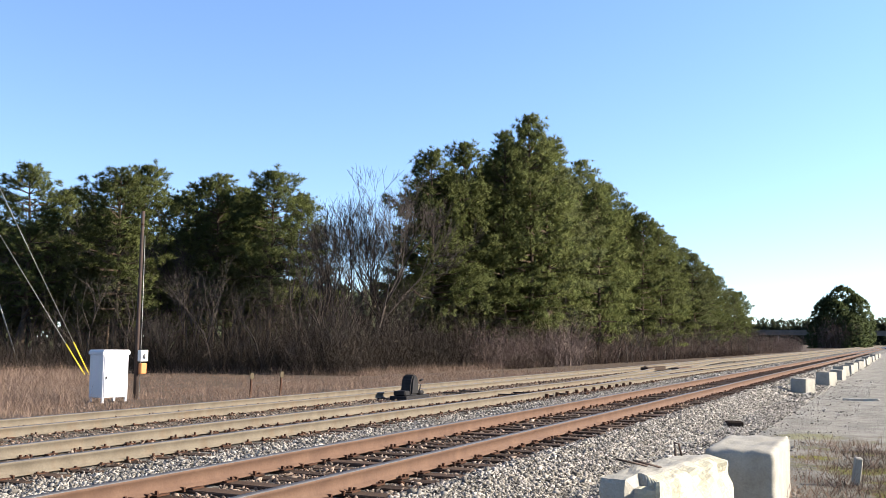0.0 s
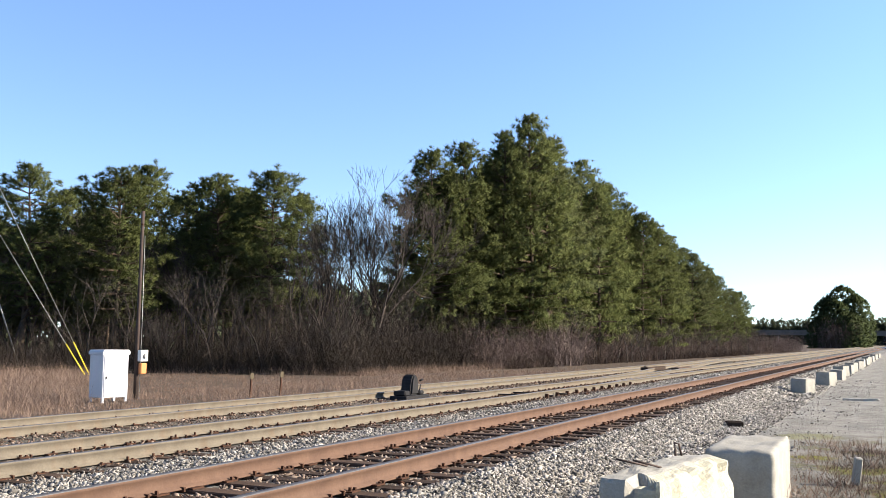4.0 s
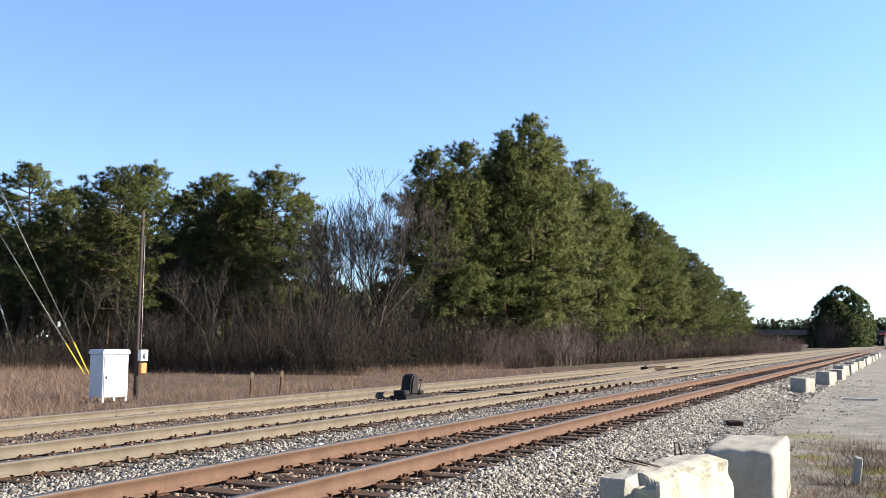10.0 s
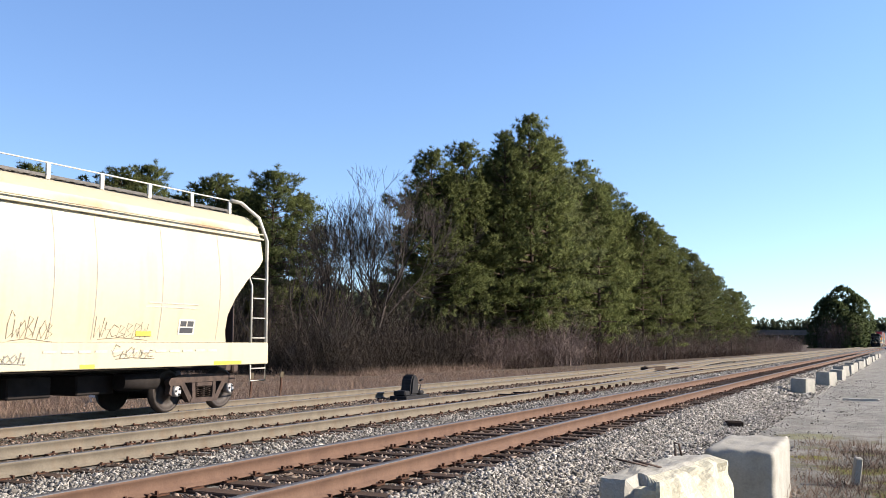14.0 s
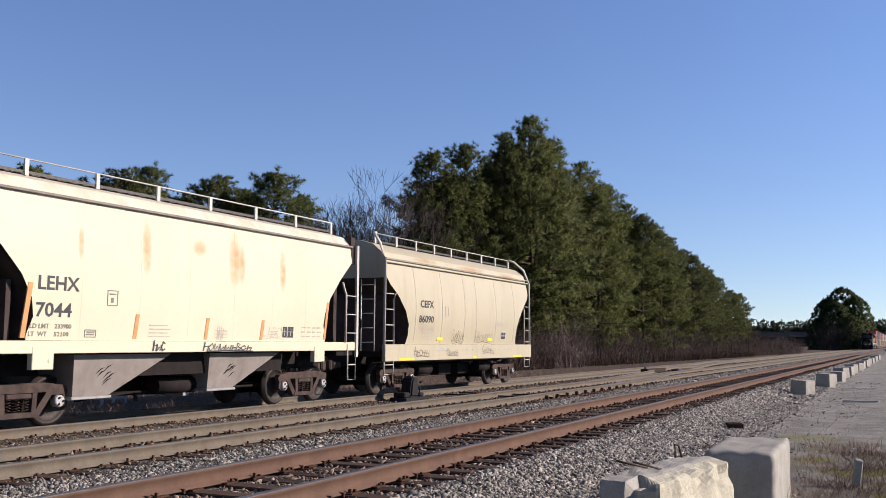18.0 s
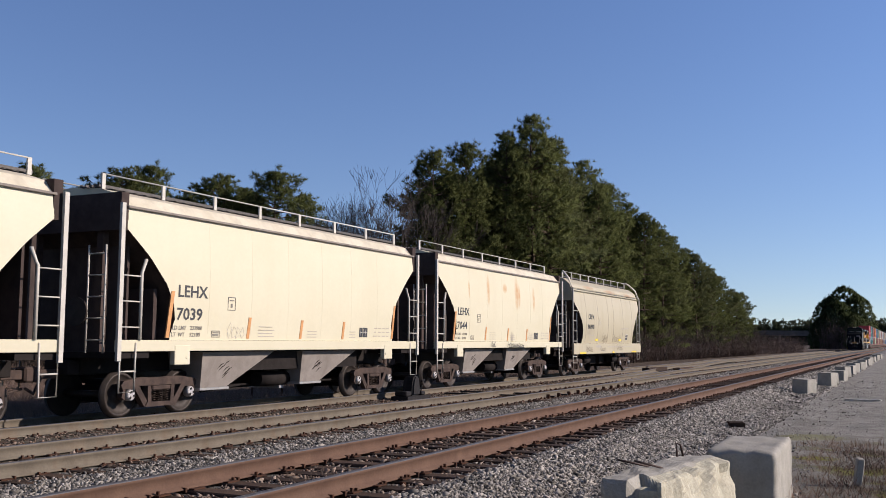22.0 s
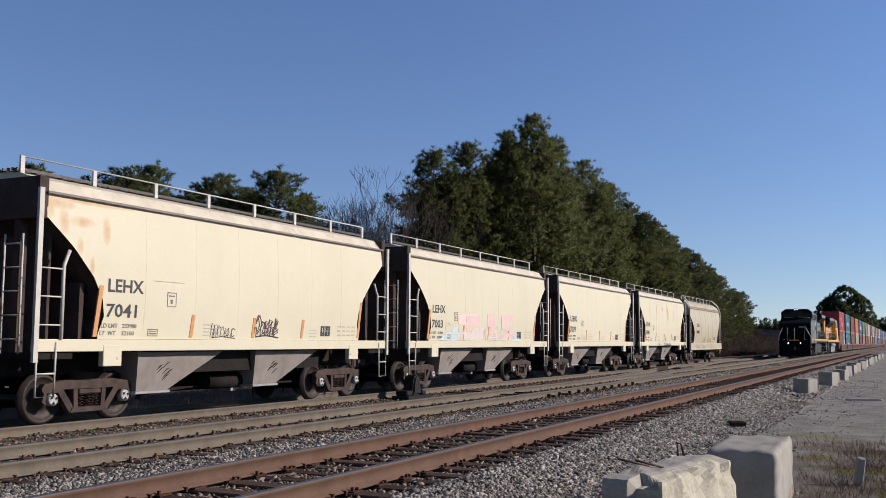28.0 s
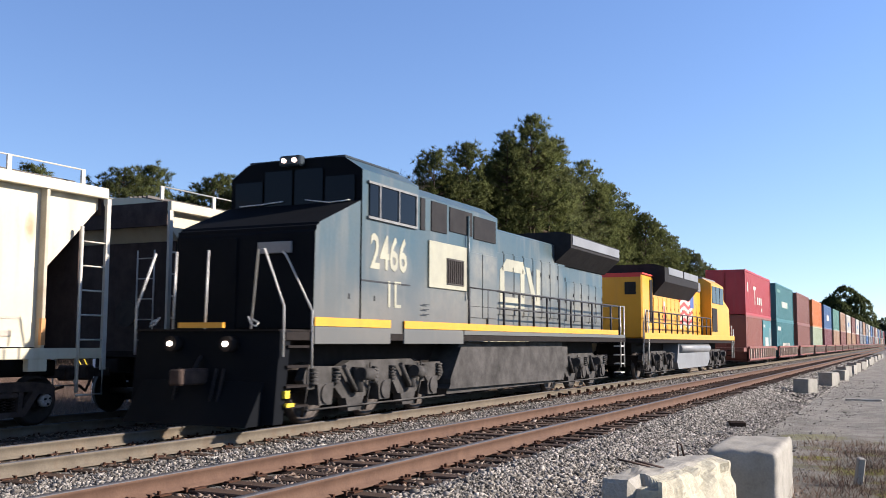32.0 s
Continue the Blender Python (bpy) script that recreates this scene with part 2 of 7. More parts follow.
POLE_WOOD = mat("utility_pole_wood", (0.062, 0.039, 0.031), (0.04, 0.027, 0.022), rough=0.9, scale=4, fine=40, streak=(0.05, 0.04, 0.03))
CABINET = mat("white_cabinet_enamel", (0.56, 0.55, 0.57), (0.51, 0.50, 0.53), rough=0.4, scale=2, bump=0.01)
BOXGREY = mat("pale_grey_plastic", (0.6, 0.6, 0.58), (0.5, 0.5, 0.48), rough=0.5, scale=6, bump=0.02)
ORANGE_BOX = mat("orange_plastic", (0.52, 0.20, 0.065), (0.44, 0.17, 0.055), rough=0.5, scale=6, bump=0.02)
YELLOW = mat("yellow_plastic", (0.75, 0.55, 0.04), (0.62, 0.45, 0.03), rough=0.5, scale=6, bump=0.02)
WIRE = mat("galvanised_wire", (0.34, 0.33, 0.32), (0.25, 0.24, 0.23), rough=0.5, metal=0.5, bump=0)
IRON = mat("black_cast_iron", (0.025, 0.022, 0.022), (0.015, 0.014, 0.014), rough=0.6, scale=8, bump=0.1, spec=0.12)
BRIDGE = mat("bridge_steel_and_concrete", (0.10, 0.095, 0.09), (0.07, 0.065, 0.06), rough=0.9, scale=0.3)


# ---- mesh helpers ----
def mesh_of(bm, name):
    me = bpy.data.meshes.new(name)
    bm.normal_update()
    bm.to_mesh(me)
    bm.free()
    return me


def part(name, bm, material, parent, label="", m=None):
    """Links a bmesh as one mesh object under a thing or a part."""
    me = mesh_of(bm, name) if isinstance(bm, bmesh.types.BMesh) else bm
    if not me.materials:
        for k in material if isinstance(material, (list, tuple)) else [material]:
            me.materials.append(k)
    ob = new(name, me)
    ob.parent = parent
    if m is not None:
        ob.matrix_basis = m
    if label:
        ob["label"] = label
    return ob


def thing(name, label, category, m=None, group="", kind=""):
    ob = new(name)
    ob.empty_display_size = 0.2
    if m is not None:
        ob.matrix_basis = m
    return tagged(ob, label, category, group, kind)


def solid(name, bm, material, label, category, m=None, group="", kind=""):
    """A thing that is one mesh."""
    ob = part(name, bm, material, None, m=m)
    return tagged(ob, label, category, group, kind)


def box(bm, x0, x1, y0, y1, z0, z1, bevel=0.0, mi=0):
    vs = [bm.verts.new((x, y, z)) for x in (x0, x1) for y in (y0, y1) for z in (z0, z1)]
    fs = [bm.faces.new([vs[i] for i in q]) for q in ((0, 1, 3, 2), (4, 6, 7, 5), (0, 4, 5, 1), (2, 3, 7, 6), (0, 2, 6, 4), (1, 5, 7, 3))]
    for f in fs:
        f.material_index = mi
    if bevel:
        es = list({e for f in fs for e in f.edges})
        r = bmesh.ops.bevel(bm, geom=es, offset=bevel, segments=1, affect="EDGES", profile=0.5)
        for f in r["faces"]:
            f.material_index = mi
    return bm


def tube(bm, pts, r, seg=6, r1=None, mi=0):
    """A round bar along points."""
    pts = [Vector(p) for p in pts]
    rings = []
    for i, p in enumerate(pts):
        d = (pts[min(i + 1, len(pts) - 1)] - pts[max(i - 1, 0)]).normalized()
        u = d.cross(Vector((0, 0, 1)) if abs(d.z) < 0.9 else Vector((1, 0, 0))).normalized()
        v = d.cross(u)
        rr = r if r1 is None else r + (r1 - r) * i / (len(pts) - 1)
        rings.append([bm.verts.new(p + rr * (math.cos(a) * u + math.sin(a) * v)) for a in (2 * math.pi * k / seg for k in range(seg))])
    for a, b in zip(rings, rings[1:]):
        for k in range(seg):
            f = bm.faces.new((a[k], a[(k + 1) % seg], b[(k + 1) % seg], b[k]))
            f.smooth, f.material_index = seg > 4, mi
    for ring in (rings[0][::-1], rings[-1]):
        bm.faces.new(ring).material_index = mi
    return bm


def prism(bm, pts, y0, y1, mi=0, plane="xz"):
    """A flat outline pushed from y0 to y1."""
    def at(p, y):
        return (p[0], y, p[1]) if plane == "xz" else (y, p[0], p[1])
    a = [bm.verts.new(at(p, y0)) for p in pts]
    b = [bm.verts.new(at(p, y1)) for p in pts]
    fs = [bm.faces.new(a), bm.faces.new(b[::-1])]
    for i in range(len(pts)):
        j = (i + 1) % len(pts)
        fs.append(bm.faces.new((a[j], a[i], b[i], b[j])))
    for f in fs:
        f.material_index = mi
    bmesh.ops.recalc_face_normals(bm, faces=fs)
    return bm


def B():
    return bmesh.new()


def mesh_from(name, verts, faces):
    """A mesh from arrays: verts (n, 3); faces (m, 3 or 4)."""
    verts, faces = np.asarray(verts, float), np.asarray(faces, int)
    me = bpy.data.meshes.new(name)
    k = faces.shape[1]
    me.vertices.add(len(verts))
    me.vertices.foreach_set("co", verts.ravel())
    me.loops.add(faces.size)
    me.loops.foreach_set("vertex_index", faces.ravel())
    me.polygons.add(len(faces))
    me.polygons.foreach_set("loop_start", np.arange(0, faces.size, k))
    me.update(calc_edges=True)
    return me


FONT_CACHE = {}


def words(name, text, size, parent, m, material=None, stretch=1.0):
    """Lettering as a thin mesh; lies in the local xy plane of m."""
    key = (text, size, stretch)
    if key not in FONT_CACHE:
        cu = bpy.data.curves.new("lettering", "FONT")
        cu.body, cu.size, cu.extrude, cu.resolution_u, cu.offset = text, size, 0.002, 2, 0.018 * size
        ob = bpy.data.objects.new("lettering", cu)
        scene.collection.objects.link(ob)
        bpy.context.view_layer.update()
        me = bpy.data.meshes.new_from_object(ob.evaluated_get(bpy.context.evaluated_depsgraph_get()))
        me.transform(Matrix.Diagonal((stretch, 1, 1, 1)))
        bpy.data.objects.remove(ob)
        me.materials.clear()
        FONT_CACHE[key] = me
    me = FONT_CACHE[key]
    return part(name, me, material or INK, parent, m=m)


def words_on(text, cap, parent, x, z, side, width, material=None):
    """Bold lettering of a given cap height and width, laid on a car's curved side; side(z) gives the surface's y."""
    ob = words("lettering", text, 1.0, parent, None, material)
    me = ob.data.copy()
    co = np.array([v.co for v in me.vertices])
    lo, hi = co.min(0), co.max(0)
    for v in me.vertices:
        a, c = (v.co.x - lo[0]) / (hi[0] - lo[0]) * width, (v.co.y - lo[1]) / (hi[1] - lo[1]) * cap
        v.co = (x + a, side(z + c) - 0.004 - v.co.z, z + c)
    ob.data = me
    return ob


def on_side(x, z, y, lean=0.0):
    """A pose on a car's near side: x along it, upright."""
    return pose(x, y, z, 90, 0, lean)
# ---- ground ----
T3, T2, T1 = 5.79, 10.47, 15.13
Z3, Z2, Z1 = 0.0, -0.17, -0.263


def ground_z(x, y):
    """Height of the formation across the line."""
    pts = ((-400, -1.2), (-40, -0.75), (-6, -0.55), (2.6, -0.5), (3.5, -0.47), (4.35, -0.2), (4.55, -0.222), (7.05, -0.222), (7.3, -0.215), (8.0, -0.33), (9.0, -0.375), (12.0, -0.375),
           (12.8, -0.44), (13.6, -0.46), (16.6, -0.46), (17.6, -0.56), (20, -0.68), (26, -0.8), (60, -0.8), (400, 1.0), (1800, 6))
    for (y0, z0), (y1, z1) in zip(pts, pts[1:]):
        if y0 <= y <= y1:
            k = (y - y0) / (y1 - y0)
            z = z0 + (z1 - z0) * k
            break
    else:
        z = pts[0][1] if y < pts[0][0] else pts[-1][1]
    amp = 0.05 if (y < 3.2 or y > 19) else 0.015
    return z + amp * noise.noise(Vector((x * 0.35, y * 0.35, 0))) + amp * 0.5 * noise.noise(Vector((x * 1.4, y * 1.4, 3)))


def spread(*runs):
    out = []
    for a, b, s in runs:
        out += list(np.arange(a, b, s))
    return out + [runs[-1][1]]


gx = spread((-600, -60, 60), (-60, -4, 8), (-4, 40, 0.45), (40, 120, 2.0), (120, 400, 14), (400, 3000, 200))
gy = spread((-1500, -100, 200), (-100, -12, 8), (-12, 0, 0.8), (0, 20, 0.28), (20, 40, 0.8), (40, 120, 5), (120, 1800, 120))
gv = [(x, y, ground_z(x, y)) for x in gx for y in gy]
ny = len(gy)
gf = [(i * ny + j, (i + 1) * ny + j, (i + 1) * ny + j + 1, i * ny + j + 1) for i in range(len(gx) - 1) for j in range(ny - 1)]


def ground_material():
    """Pale gravel yard, grey ballast, and leaf litter with dead grass beyond the line."""
    m = bpy.data.materials.new("ground_cover")
    m.use_nodes = True
    nt = m.node_tree
    n, l = nt.nodes, nt.links
    b = n["Principled BSDF"]
    geo = n.new("ShaderNodeNewGeometry")
    sep = n.new("ShaderNodeSeparateXYZ")
    l.new(geo.outputs["Position"], sep.inputs[0])

    def nz(scale, detail=5, rough=0.6):
        t = n.new("ShaderNodeTexNoise")
        t.inputs["Scale"].default_value, t.inputs["Detail"].default_value, t.inputs["Roughness"].default_value = scale, detail, rough
        l.new(geo.outputs["Position"], t.inputs[0])
        return t.outputs[0]

    def rng(s, a, c, lo=0.0, hi=1.0):
        r = n.new("ShaderNodeMapRange")
        r.inputs[1].default_value, r.inputs[2].default_value, r.inputs[3].default_value, r.inputs[4].default_value = a, c, lo, hi
        l.new(s, r.inputs[0])
        return r.outputs[0]

    def mx(f, a, c):
        k = n.new("ShaderNodeMix")
        k.data_type = "RGBA"
        for s, i in ((f, 0), (a, 6), (c, 7)):
            if isinstance(s, tuple):
                k.inputs[i].default_value = (*s, 1)
            else:
                l.new(s, k.inputs[i])
        return k.outputs[2]

    def add(s, t):
        k = n.new("ShaderNodeMath")
        l.new(s, k.inputs[0])
        l.new(t, k.inputs[1])
        return k.outputs[0]

    big, mid, fine = nz(0.25), nz(1.6), nz(22, 4, 0.7)
    yard = mx(rng(mid, 0.42, 0.6), (0.272, 0.252, 0.214), (0.165, 0.147, 0.122))
    yard = mx(rng(nz(0.7, 6, 0.7), 0.52, 0.64, 0.0, 0.7), yard, (0.12, 0.108, 0.092))
    yard = mx(rng(nz(9.8, 7, 1.05), 0.50, 0.62, 0.0, 0.75), yard, (0.14, 0.126, 0.1092))
    yard = mx(rng(nz(60, 3), 0.45, 0.7), yard, (0.3046, 0.2923, 0.2744))
    weedy = mx(rng(fine, 0.4, 0.6), (0.104, 0.0872, 0.056), (0.056, 0.0432, 0.0304))
    near = rng(add(sep.outputs[0], rng(big, 0, 1, -8, 8)), 22, 17)
    right = rng(add(sep.outputs[1], rng(mid, 0, 1, -1.2, 1.2)), 2.4, 0.6)
    kk = n.new("ShaderNodeMath")
    kk.operation = "MULTIPLY"
    l.new(near, kk.inputs[0])
    l.new(right, kk.inputs[1])
    k2 = n.new("ShaderNodeMath")
    k2.operation = "MULTIPLY"
    l.new(kk.outputs[0], k2.inputs[0])
    l.new(rng(mid, 0.38, 0.6, 0.25, 1.0), k2.inputs[1])
    yard = mx(k2.outputs[0], yard, weedy)
    moss = n.new("ShaderNodeMath")
    moss.operation = "MULTIPLY"
    l.new(kk.outputs[0], moss.inputs[0])
    l.new(rng(nz(1.1, 4), 0.54, 0.60), moss.inputs[1])
    yard = mx(moss.outputs[0], yard, (0.1304, 0.1216, 0.0264))
    for cx, cy, rx, ry, most in ((16.0, 1.42, 0.35, 0.42, 1.0), (19.6, 1.75, 0.8, 0.7, 0.45), (14.6, 0.9, 0.3, 0.5, 0.4)):
        off = n.new("ShaderNodeVectorMath")
        off.operation = "SUBTRACT"
        off.inputs[1].default_value = (cx, cy, -0.52)
        l.new(geo.outputs["Position"], off.inputs[0])
        sc = n.new("ShaderNodeVectorMath")
        sc.operation = "DIVIDE"
        sc.inputs[1].default_value = (rx, ry, 3.0)
        l.new(off.outputs[0], sc.inputs[0])
        far = n.new("ShaderNodeVectorMath")
        far.operation = "LENGTH"
        l.new(sc.outputs[0], far.inputs[0])
        yard = mx(rng(add(far.outputs["Value"], rng(nz(6, 4), 0, 1, -0.6, 0.6)), 1.0, 0.6, 0.0, most), yard, (0.17, 0.165, 0.02))
    stone = mx(rng(nz(14.8, 1.306, 0.348), 0.38, 0.62), (0.056, 0.0528, 0.0496), (0.1744, 0.1648, 0.1568))
    dusty = mx(rng(fine, 0.35, 0.65), (0.0872, 0.0744, 0.0592), (0.1432, 0.1216, 0.096))
    stone = mx(rng(add(sep.outputs[1], rng(mid, 0, 1, -0.5, 0.5)), 9.3, 10.2), stone, dusty)
    litter = mx(rng(mid, 0.35, 0.65), (0.0872, 0.0592, 0.0416), (0.1304, 0.096, 0.0672))
    litter = mx(rng(fine, 0.3, 0.75), litter, (0.056, 0.0392, 0.028))
    edge1 = rng(add(sep.outputs[1], rng(mid, 0, 1, -0.6, 0.6)), 3.2, 3.7)
    edge2 = rng(add(sep.outputs[1], rng(mid, 0, 1, -1.0, 1.0)), 17.6, 18.4)
    l.new(mx(edge2, mx(edge1, yard, stone), litter), b.inputs["Base Color"])
    b.inputs["Roughness"].default_value = 0.95
    b.inputs["Specular IOR Level"].default_value = 0.2
    bp = n.new("ShaderNodeBump")
    bp.inputs["Strength"].default_value, bp.inputs["Distance"].default_value = 0.8, 0.04
    l.new(add(fine, nz(45, 3)), bp.inputs["Height"])
    l.new(bp.outputs[0], b.inputs["Normal"])
    return m


ground = part("ground", mesh_from("ground", gv, gf), ground_material(), None)
tagged(ground, "pale gravel yard, grey ballast and leaf-strewn ground beside railway tracks", "ground", kind="structure")
for p in ground.data.polygons:
    p.use_smooth = True


# ---- tracks ----
def rail_profile():
    half = [(0.076, 0.0), (0.076, 0.012), (0.022, 0.032), (0.010, 0.055), (0.010, 0.125), (0.034, 0.143), (0.037, 0.170), (0.030, 0.180)]
    return half + [(-a, b) for a, b in half[::-1]]


def rail_mesh(name, path, z):
    """A rail of full section along plan points (x, y); its head's top lies at z."""
    prof = rail_profile()
    vs, fs = [], []
    for i, (x, y) in enumerate(path):
        x0, y0 = path[max(i - 1, 0)]
        x1, y1 = path[min(i + 1, len(path) - 1)]
        d = Vector((x1 - x0, y1 - y0)).normalized()
        vs += [(x - d.y * a, y + d.x * a, z - 0.18 + b) for a, b in prof]
    k = len(prof)
    for i in range(len(path) - 1):
        for j in range(k):
            fs.append((i * k + j, i * k + (j + 1) % k, (i + 1) * k + (j + 1) % k, (i + 1) * k + j))
    me = mesh_from(name, vs, fs)
    return me


def rail(name, path, z, material, parent, label=""):
    me = rail_mesh(name, path, z)
    me.materials.append(material)
    me.materials.append(RAIL_TOP)
    me.flip_normals()
    k = len(rail_profile())
    for p in me.polygons:
        if p.index % k in (6, 7, 8):
            p.material_index = 1
    return part(name, me, [material, RAIL_TOP], parent, label)


def straight(y, x0=-40, x1=1300):
    xs = [x0] + list(np.arange(0, 160, 4.0)) + [200, 400, 800, x1]
    return [(x, y + 0.004 * math.sin(x * 0.6 + y)) for x in xs]


def tie_mesh():
    bm = B()
    box(bm, -0.115, 0.115, -1.3, 1.3, -0.17, 0, 0.012)
    return mesh_of(bm, "tie")


TIE_ME = tie_mesh()
TIE_ME.materials.append(TIE)


def track(name, label, yc, z, material, x0, n_ties, seed):
    rnd = random.Random(seed)
    tr = thing(name, label, "railway track", kind="structure")
    for s in (-1, 1):
        rail("rail", straight(yc + s * 0.7525), z, material, tr)
    bm = B()
    for i in range(n_ties):
        x = x0 + i * 0.51 + rnd.uniform(-0.04, 0.04)
        part("tie", TIE_ME, TIE, tr, m=pose(x, yc + rnd.uniform(-0.05, 0.05), z - 0.183 + rnd.uniform(-0.012, 0.004), 0, 0, rnd.uniform(-1.5, 1.5)))
        if x < 60:
            for s in (-1, 1):
                yr = yc + s * 0.7525
                box(bm, x - 0.085, x + 0.085, yr - 0.145, yr + 0.145, z - 0.185, z - 0.171)
                for dx, dy in ((-0.05, 0.1), (0.05, 0.1), (-0.05, -0.1), (0.05, -0.1)):
                    if rnd.random() < 0.7:
                        a, c = x + dx + rnd.uniform(-0.01, 0.01), yr + dy
                        h = rnd.uniform(0.01, 0.045)
                        box(bm, a - 0.011, a + 0.011, c - 0.015, c + 0.015, z - 0.17, z - 0.17 + h)
                if rnd.random() < 0.8:
                    a = x + rnd.choice((-0.15, 0.15))
                    box(bm, a - 0.012, a + 0.012, yr - 0.10, yr + 0.10, z - 0.2, z - 0.155)
    tagged(part("tie_plates_and_spikes", bm, SPIKE, tr), kind="stuff")
    return tr


track("track_near", "rust-red railway track on dark wooden ties in grey ballast", T3, Z3, RAIL_RUST, -3.5, 290, 1)
track("track_middle", "sand-dusted railway track between two others", T2, Z2, RAIL_TAN, 2.0, 150, 2)
track("track_far", "sand-dusted railway track beside the wood", T1, Z1, RAIL_TAN, 4.0, 150, 3)


def turnout():
    """Rails that leave the middle track for the far one."""
    tr = thing("turnout", "switch rails leading from the middle track to the far one", "railway track", kind="structure")

    def curve(x0, x1, y0, y1, n=26):
        out = []
        for i in range(n + 1):
            k = i / n
            out.append((x0 + (x1 - x0) * k, y0 + (y1 - y0) * (k * k * (3 - 2 * k))))
        return out
    rail("closure_rail", curve(26.5, 92, T2 - 0.66, T1 - 0.83), Z2 - 0.03, RAIL_TAN, tr)
    rail("closure_rail", curve(26.5, 92, T2 + 0.82, T1 + 0.68), Z2 - 0.03, RAIL_TAN, tr)
    rail("guard_rail", [(40, T2 - 0.62), (41, T2 - 0.66), (49, T2 - 0.66), (50, T2 - 0.62)], Z2, RAIL_TAN, tr)
    rail("guard_rail", [(64, T1 + 0.62), (65, T1 + 0.66), (73, T1 + 0.66), (74, T1 + 0.62)], Z1, RAIL_TAN, tr)
    bm = B()
    for i in range(11):
        x = 27 + i * 0.95
        for s in (-1, 1):
            y = T2 + s * 0.7525 + s * 0.12
            prism(bm, [(x - 0.05, Z2 - 0.19), (x + 0.05, Z2 - 0.19), (x + 0.03, Z2 - 0.085), (x - 0.02, Z2 - 0.07)], y - 0.05, y + 0.05)
    part("rail_brace", bm, SPIKE, tr, "rusty rail braces")
    bm = B()
    prism(bm, [(54.0, 13.6), (57.6, 13.25), (57.6, 13.0), (54.0, 13.2)], Z2 - 0.17, Z2 + 0.03)
    for v in bm.verts:
        v.co = Vector((v.co.x, v.co.z, v.co.y))
    bmesh.ops.recalc_face_normals(bm, faces=bm.faces)
    part("frog", bm, TIE, tr, "dark cast switch frog")
    bm = B()
    prism(bm, [(54.6, 12.0), (57.8, 11.75), (57.8, 11.5), (54.6, 11.6)], Z2 - 0.17, Z2 + 0.03)
    for v in bm.verts:
        v.co = Vector((v.co.x, v.co.z, v.co.y))
    bmesh.ops.recalc_face_normals(bm, faces=bm.faces)
    part("frog", bm, TIE, tr, "dark cast switch frog")
    bm = B()
    for x in (27.2, 28.4):
        box(bm, x - 0.04, x + 0.04, T2 - 1.0, T2 + 2.6, Z2 - 0.16, Z2 - 0.12)
    part("throw_rod", bm, IRON, tr)


turnout()


def stones(name, label, n, xr, yr, size, seed, zoff=0.0, avoid=(), power=1.0, material=None):
    """Loose angular stones, strewn over the formation."""
    rnd = np.random.default_rng(seed)
    u = rnd.random(n) ** power
    x = xr[0] + (xr[1] - xr[0]) * u
    y = rnd.uniform(yr[0], yr[1], n)
    keep = np.ones(n, bool)
    for a, c in avoid:
        keep &= ~((y > a) & (y < c))
    x, y = x[keep], y[keep]
    n = len(x)
    s = rnd.uniform(size[0], size[1], n) * (1 + 0.7 * (rnd.random(n) > 0.9))
    z = np.array([ground_z(a, c) for a, c in zip(x, y)]) + s * 0.25 + zoff
    base = np.array([(1, 0, 0), (0, 1, 0), (-1, 0, 0), (0, -1, 0), (0.2, 0.1, 0.85), (-0.1, 0, -0.7)])
    tri = np.array([(0, 1, 4), (1, 2, 4), (2, 3, 4), (3, 0, 4), (1, 0, 5), (2, 1, 5), (3, 2, 5), (0, 3, 5)])
    v = base[None] * rnd.uniform(0.55, 1.2, (n, 6, 3)) + rnd.uniform(-0.25, 0.25, (n, 6, 3))
    v *= np.stack([rnd.uniform(0.9, 1.5, n), rnd.uniform(0.6, 1.0, n), rnd.uniform(0.4, 0.85, n)], -1)[:, None, :]
    a = rnd.uniform(0, 6.28, n)
    tx, ty = rnd.uniform(-0.9, 0.9, n), rnd.uniform(-0.9, 0.9, n)
    ca, sa = np.cos(a)[:, None], np.sin(a)[:, None]
    vx, vy, vz = v[..., 0], v[..., 1], v[..., 2]
    vx, vz = vx * np.cos(tx)[:, None] + vz * np.sin(tx)[:, None], -vx * np.sin(tx)[:, None] + vz * np.cos(tx)[:, None]
    vy, vz = vy * np.cos(ty)[:, None] + vz * np.sin(ty)[:, None], -vy * np.sin(ty)[:, None] + vz * np.cos(ty)[:, None]
    vx, vy = vx * ca - vy * sa, vx * sa + vy * ca
    co = np.stack([vx * s[:, None] + x[:, None], vy * s[:, None] + y[:, None], vz * s[:, None] + z[:, None]], -1).reshape(-1, 3)
    f = (tri[None] + (np.arange(n) * 6)[:, None, None]).reshape(-1, 3)
    ob = part(name, mesh_from(name, co, f), material or STONE, None)
    return tagged(ob, label, "gravel", kind="stuff")


INSIDE = ((T3 - 0.87, T3 - 0.63), (T3 + 0.63, T3 + 0.87))
stones("ballast", "grey angular crushed-stone ballast on the track shoulder", 62000, (5.5, 30), (2.7, 4.55), (0.016, 0.032), 11, power=1.3)
stones("ballast", "grey angular crushed-stone ballast on the track shoulder", 26000, (30, 90), (2.8, 4.6), (0.026, 0.052), 12, power=1.4)
stones("ballast", "rust-dusted crushed stone between wooden ties", 19000, (4.5, 34), (4.5, 7.1), (0.020, 0.036), 13, zoff=0.0, power=1.3, avoid=INSIDE, material=STONE_DUST)
stones("ballast", "grey crushed stone between two tracks", 26000, (4.5, 40), (7.05, 9.3), (0.018, 0.034), 17, power=1.3)
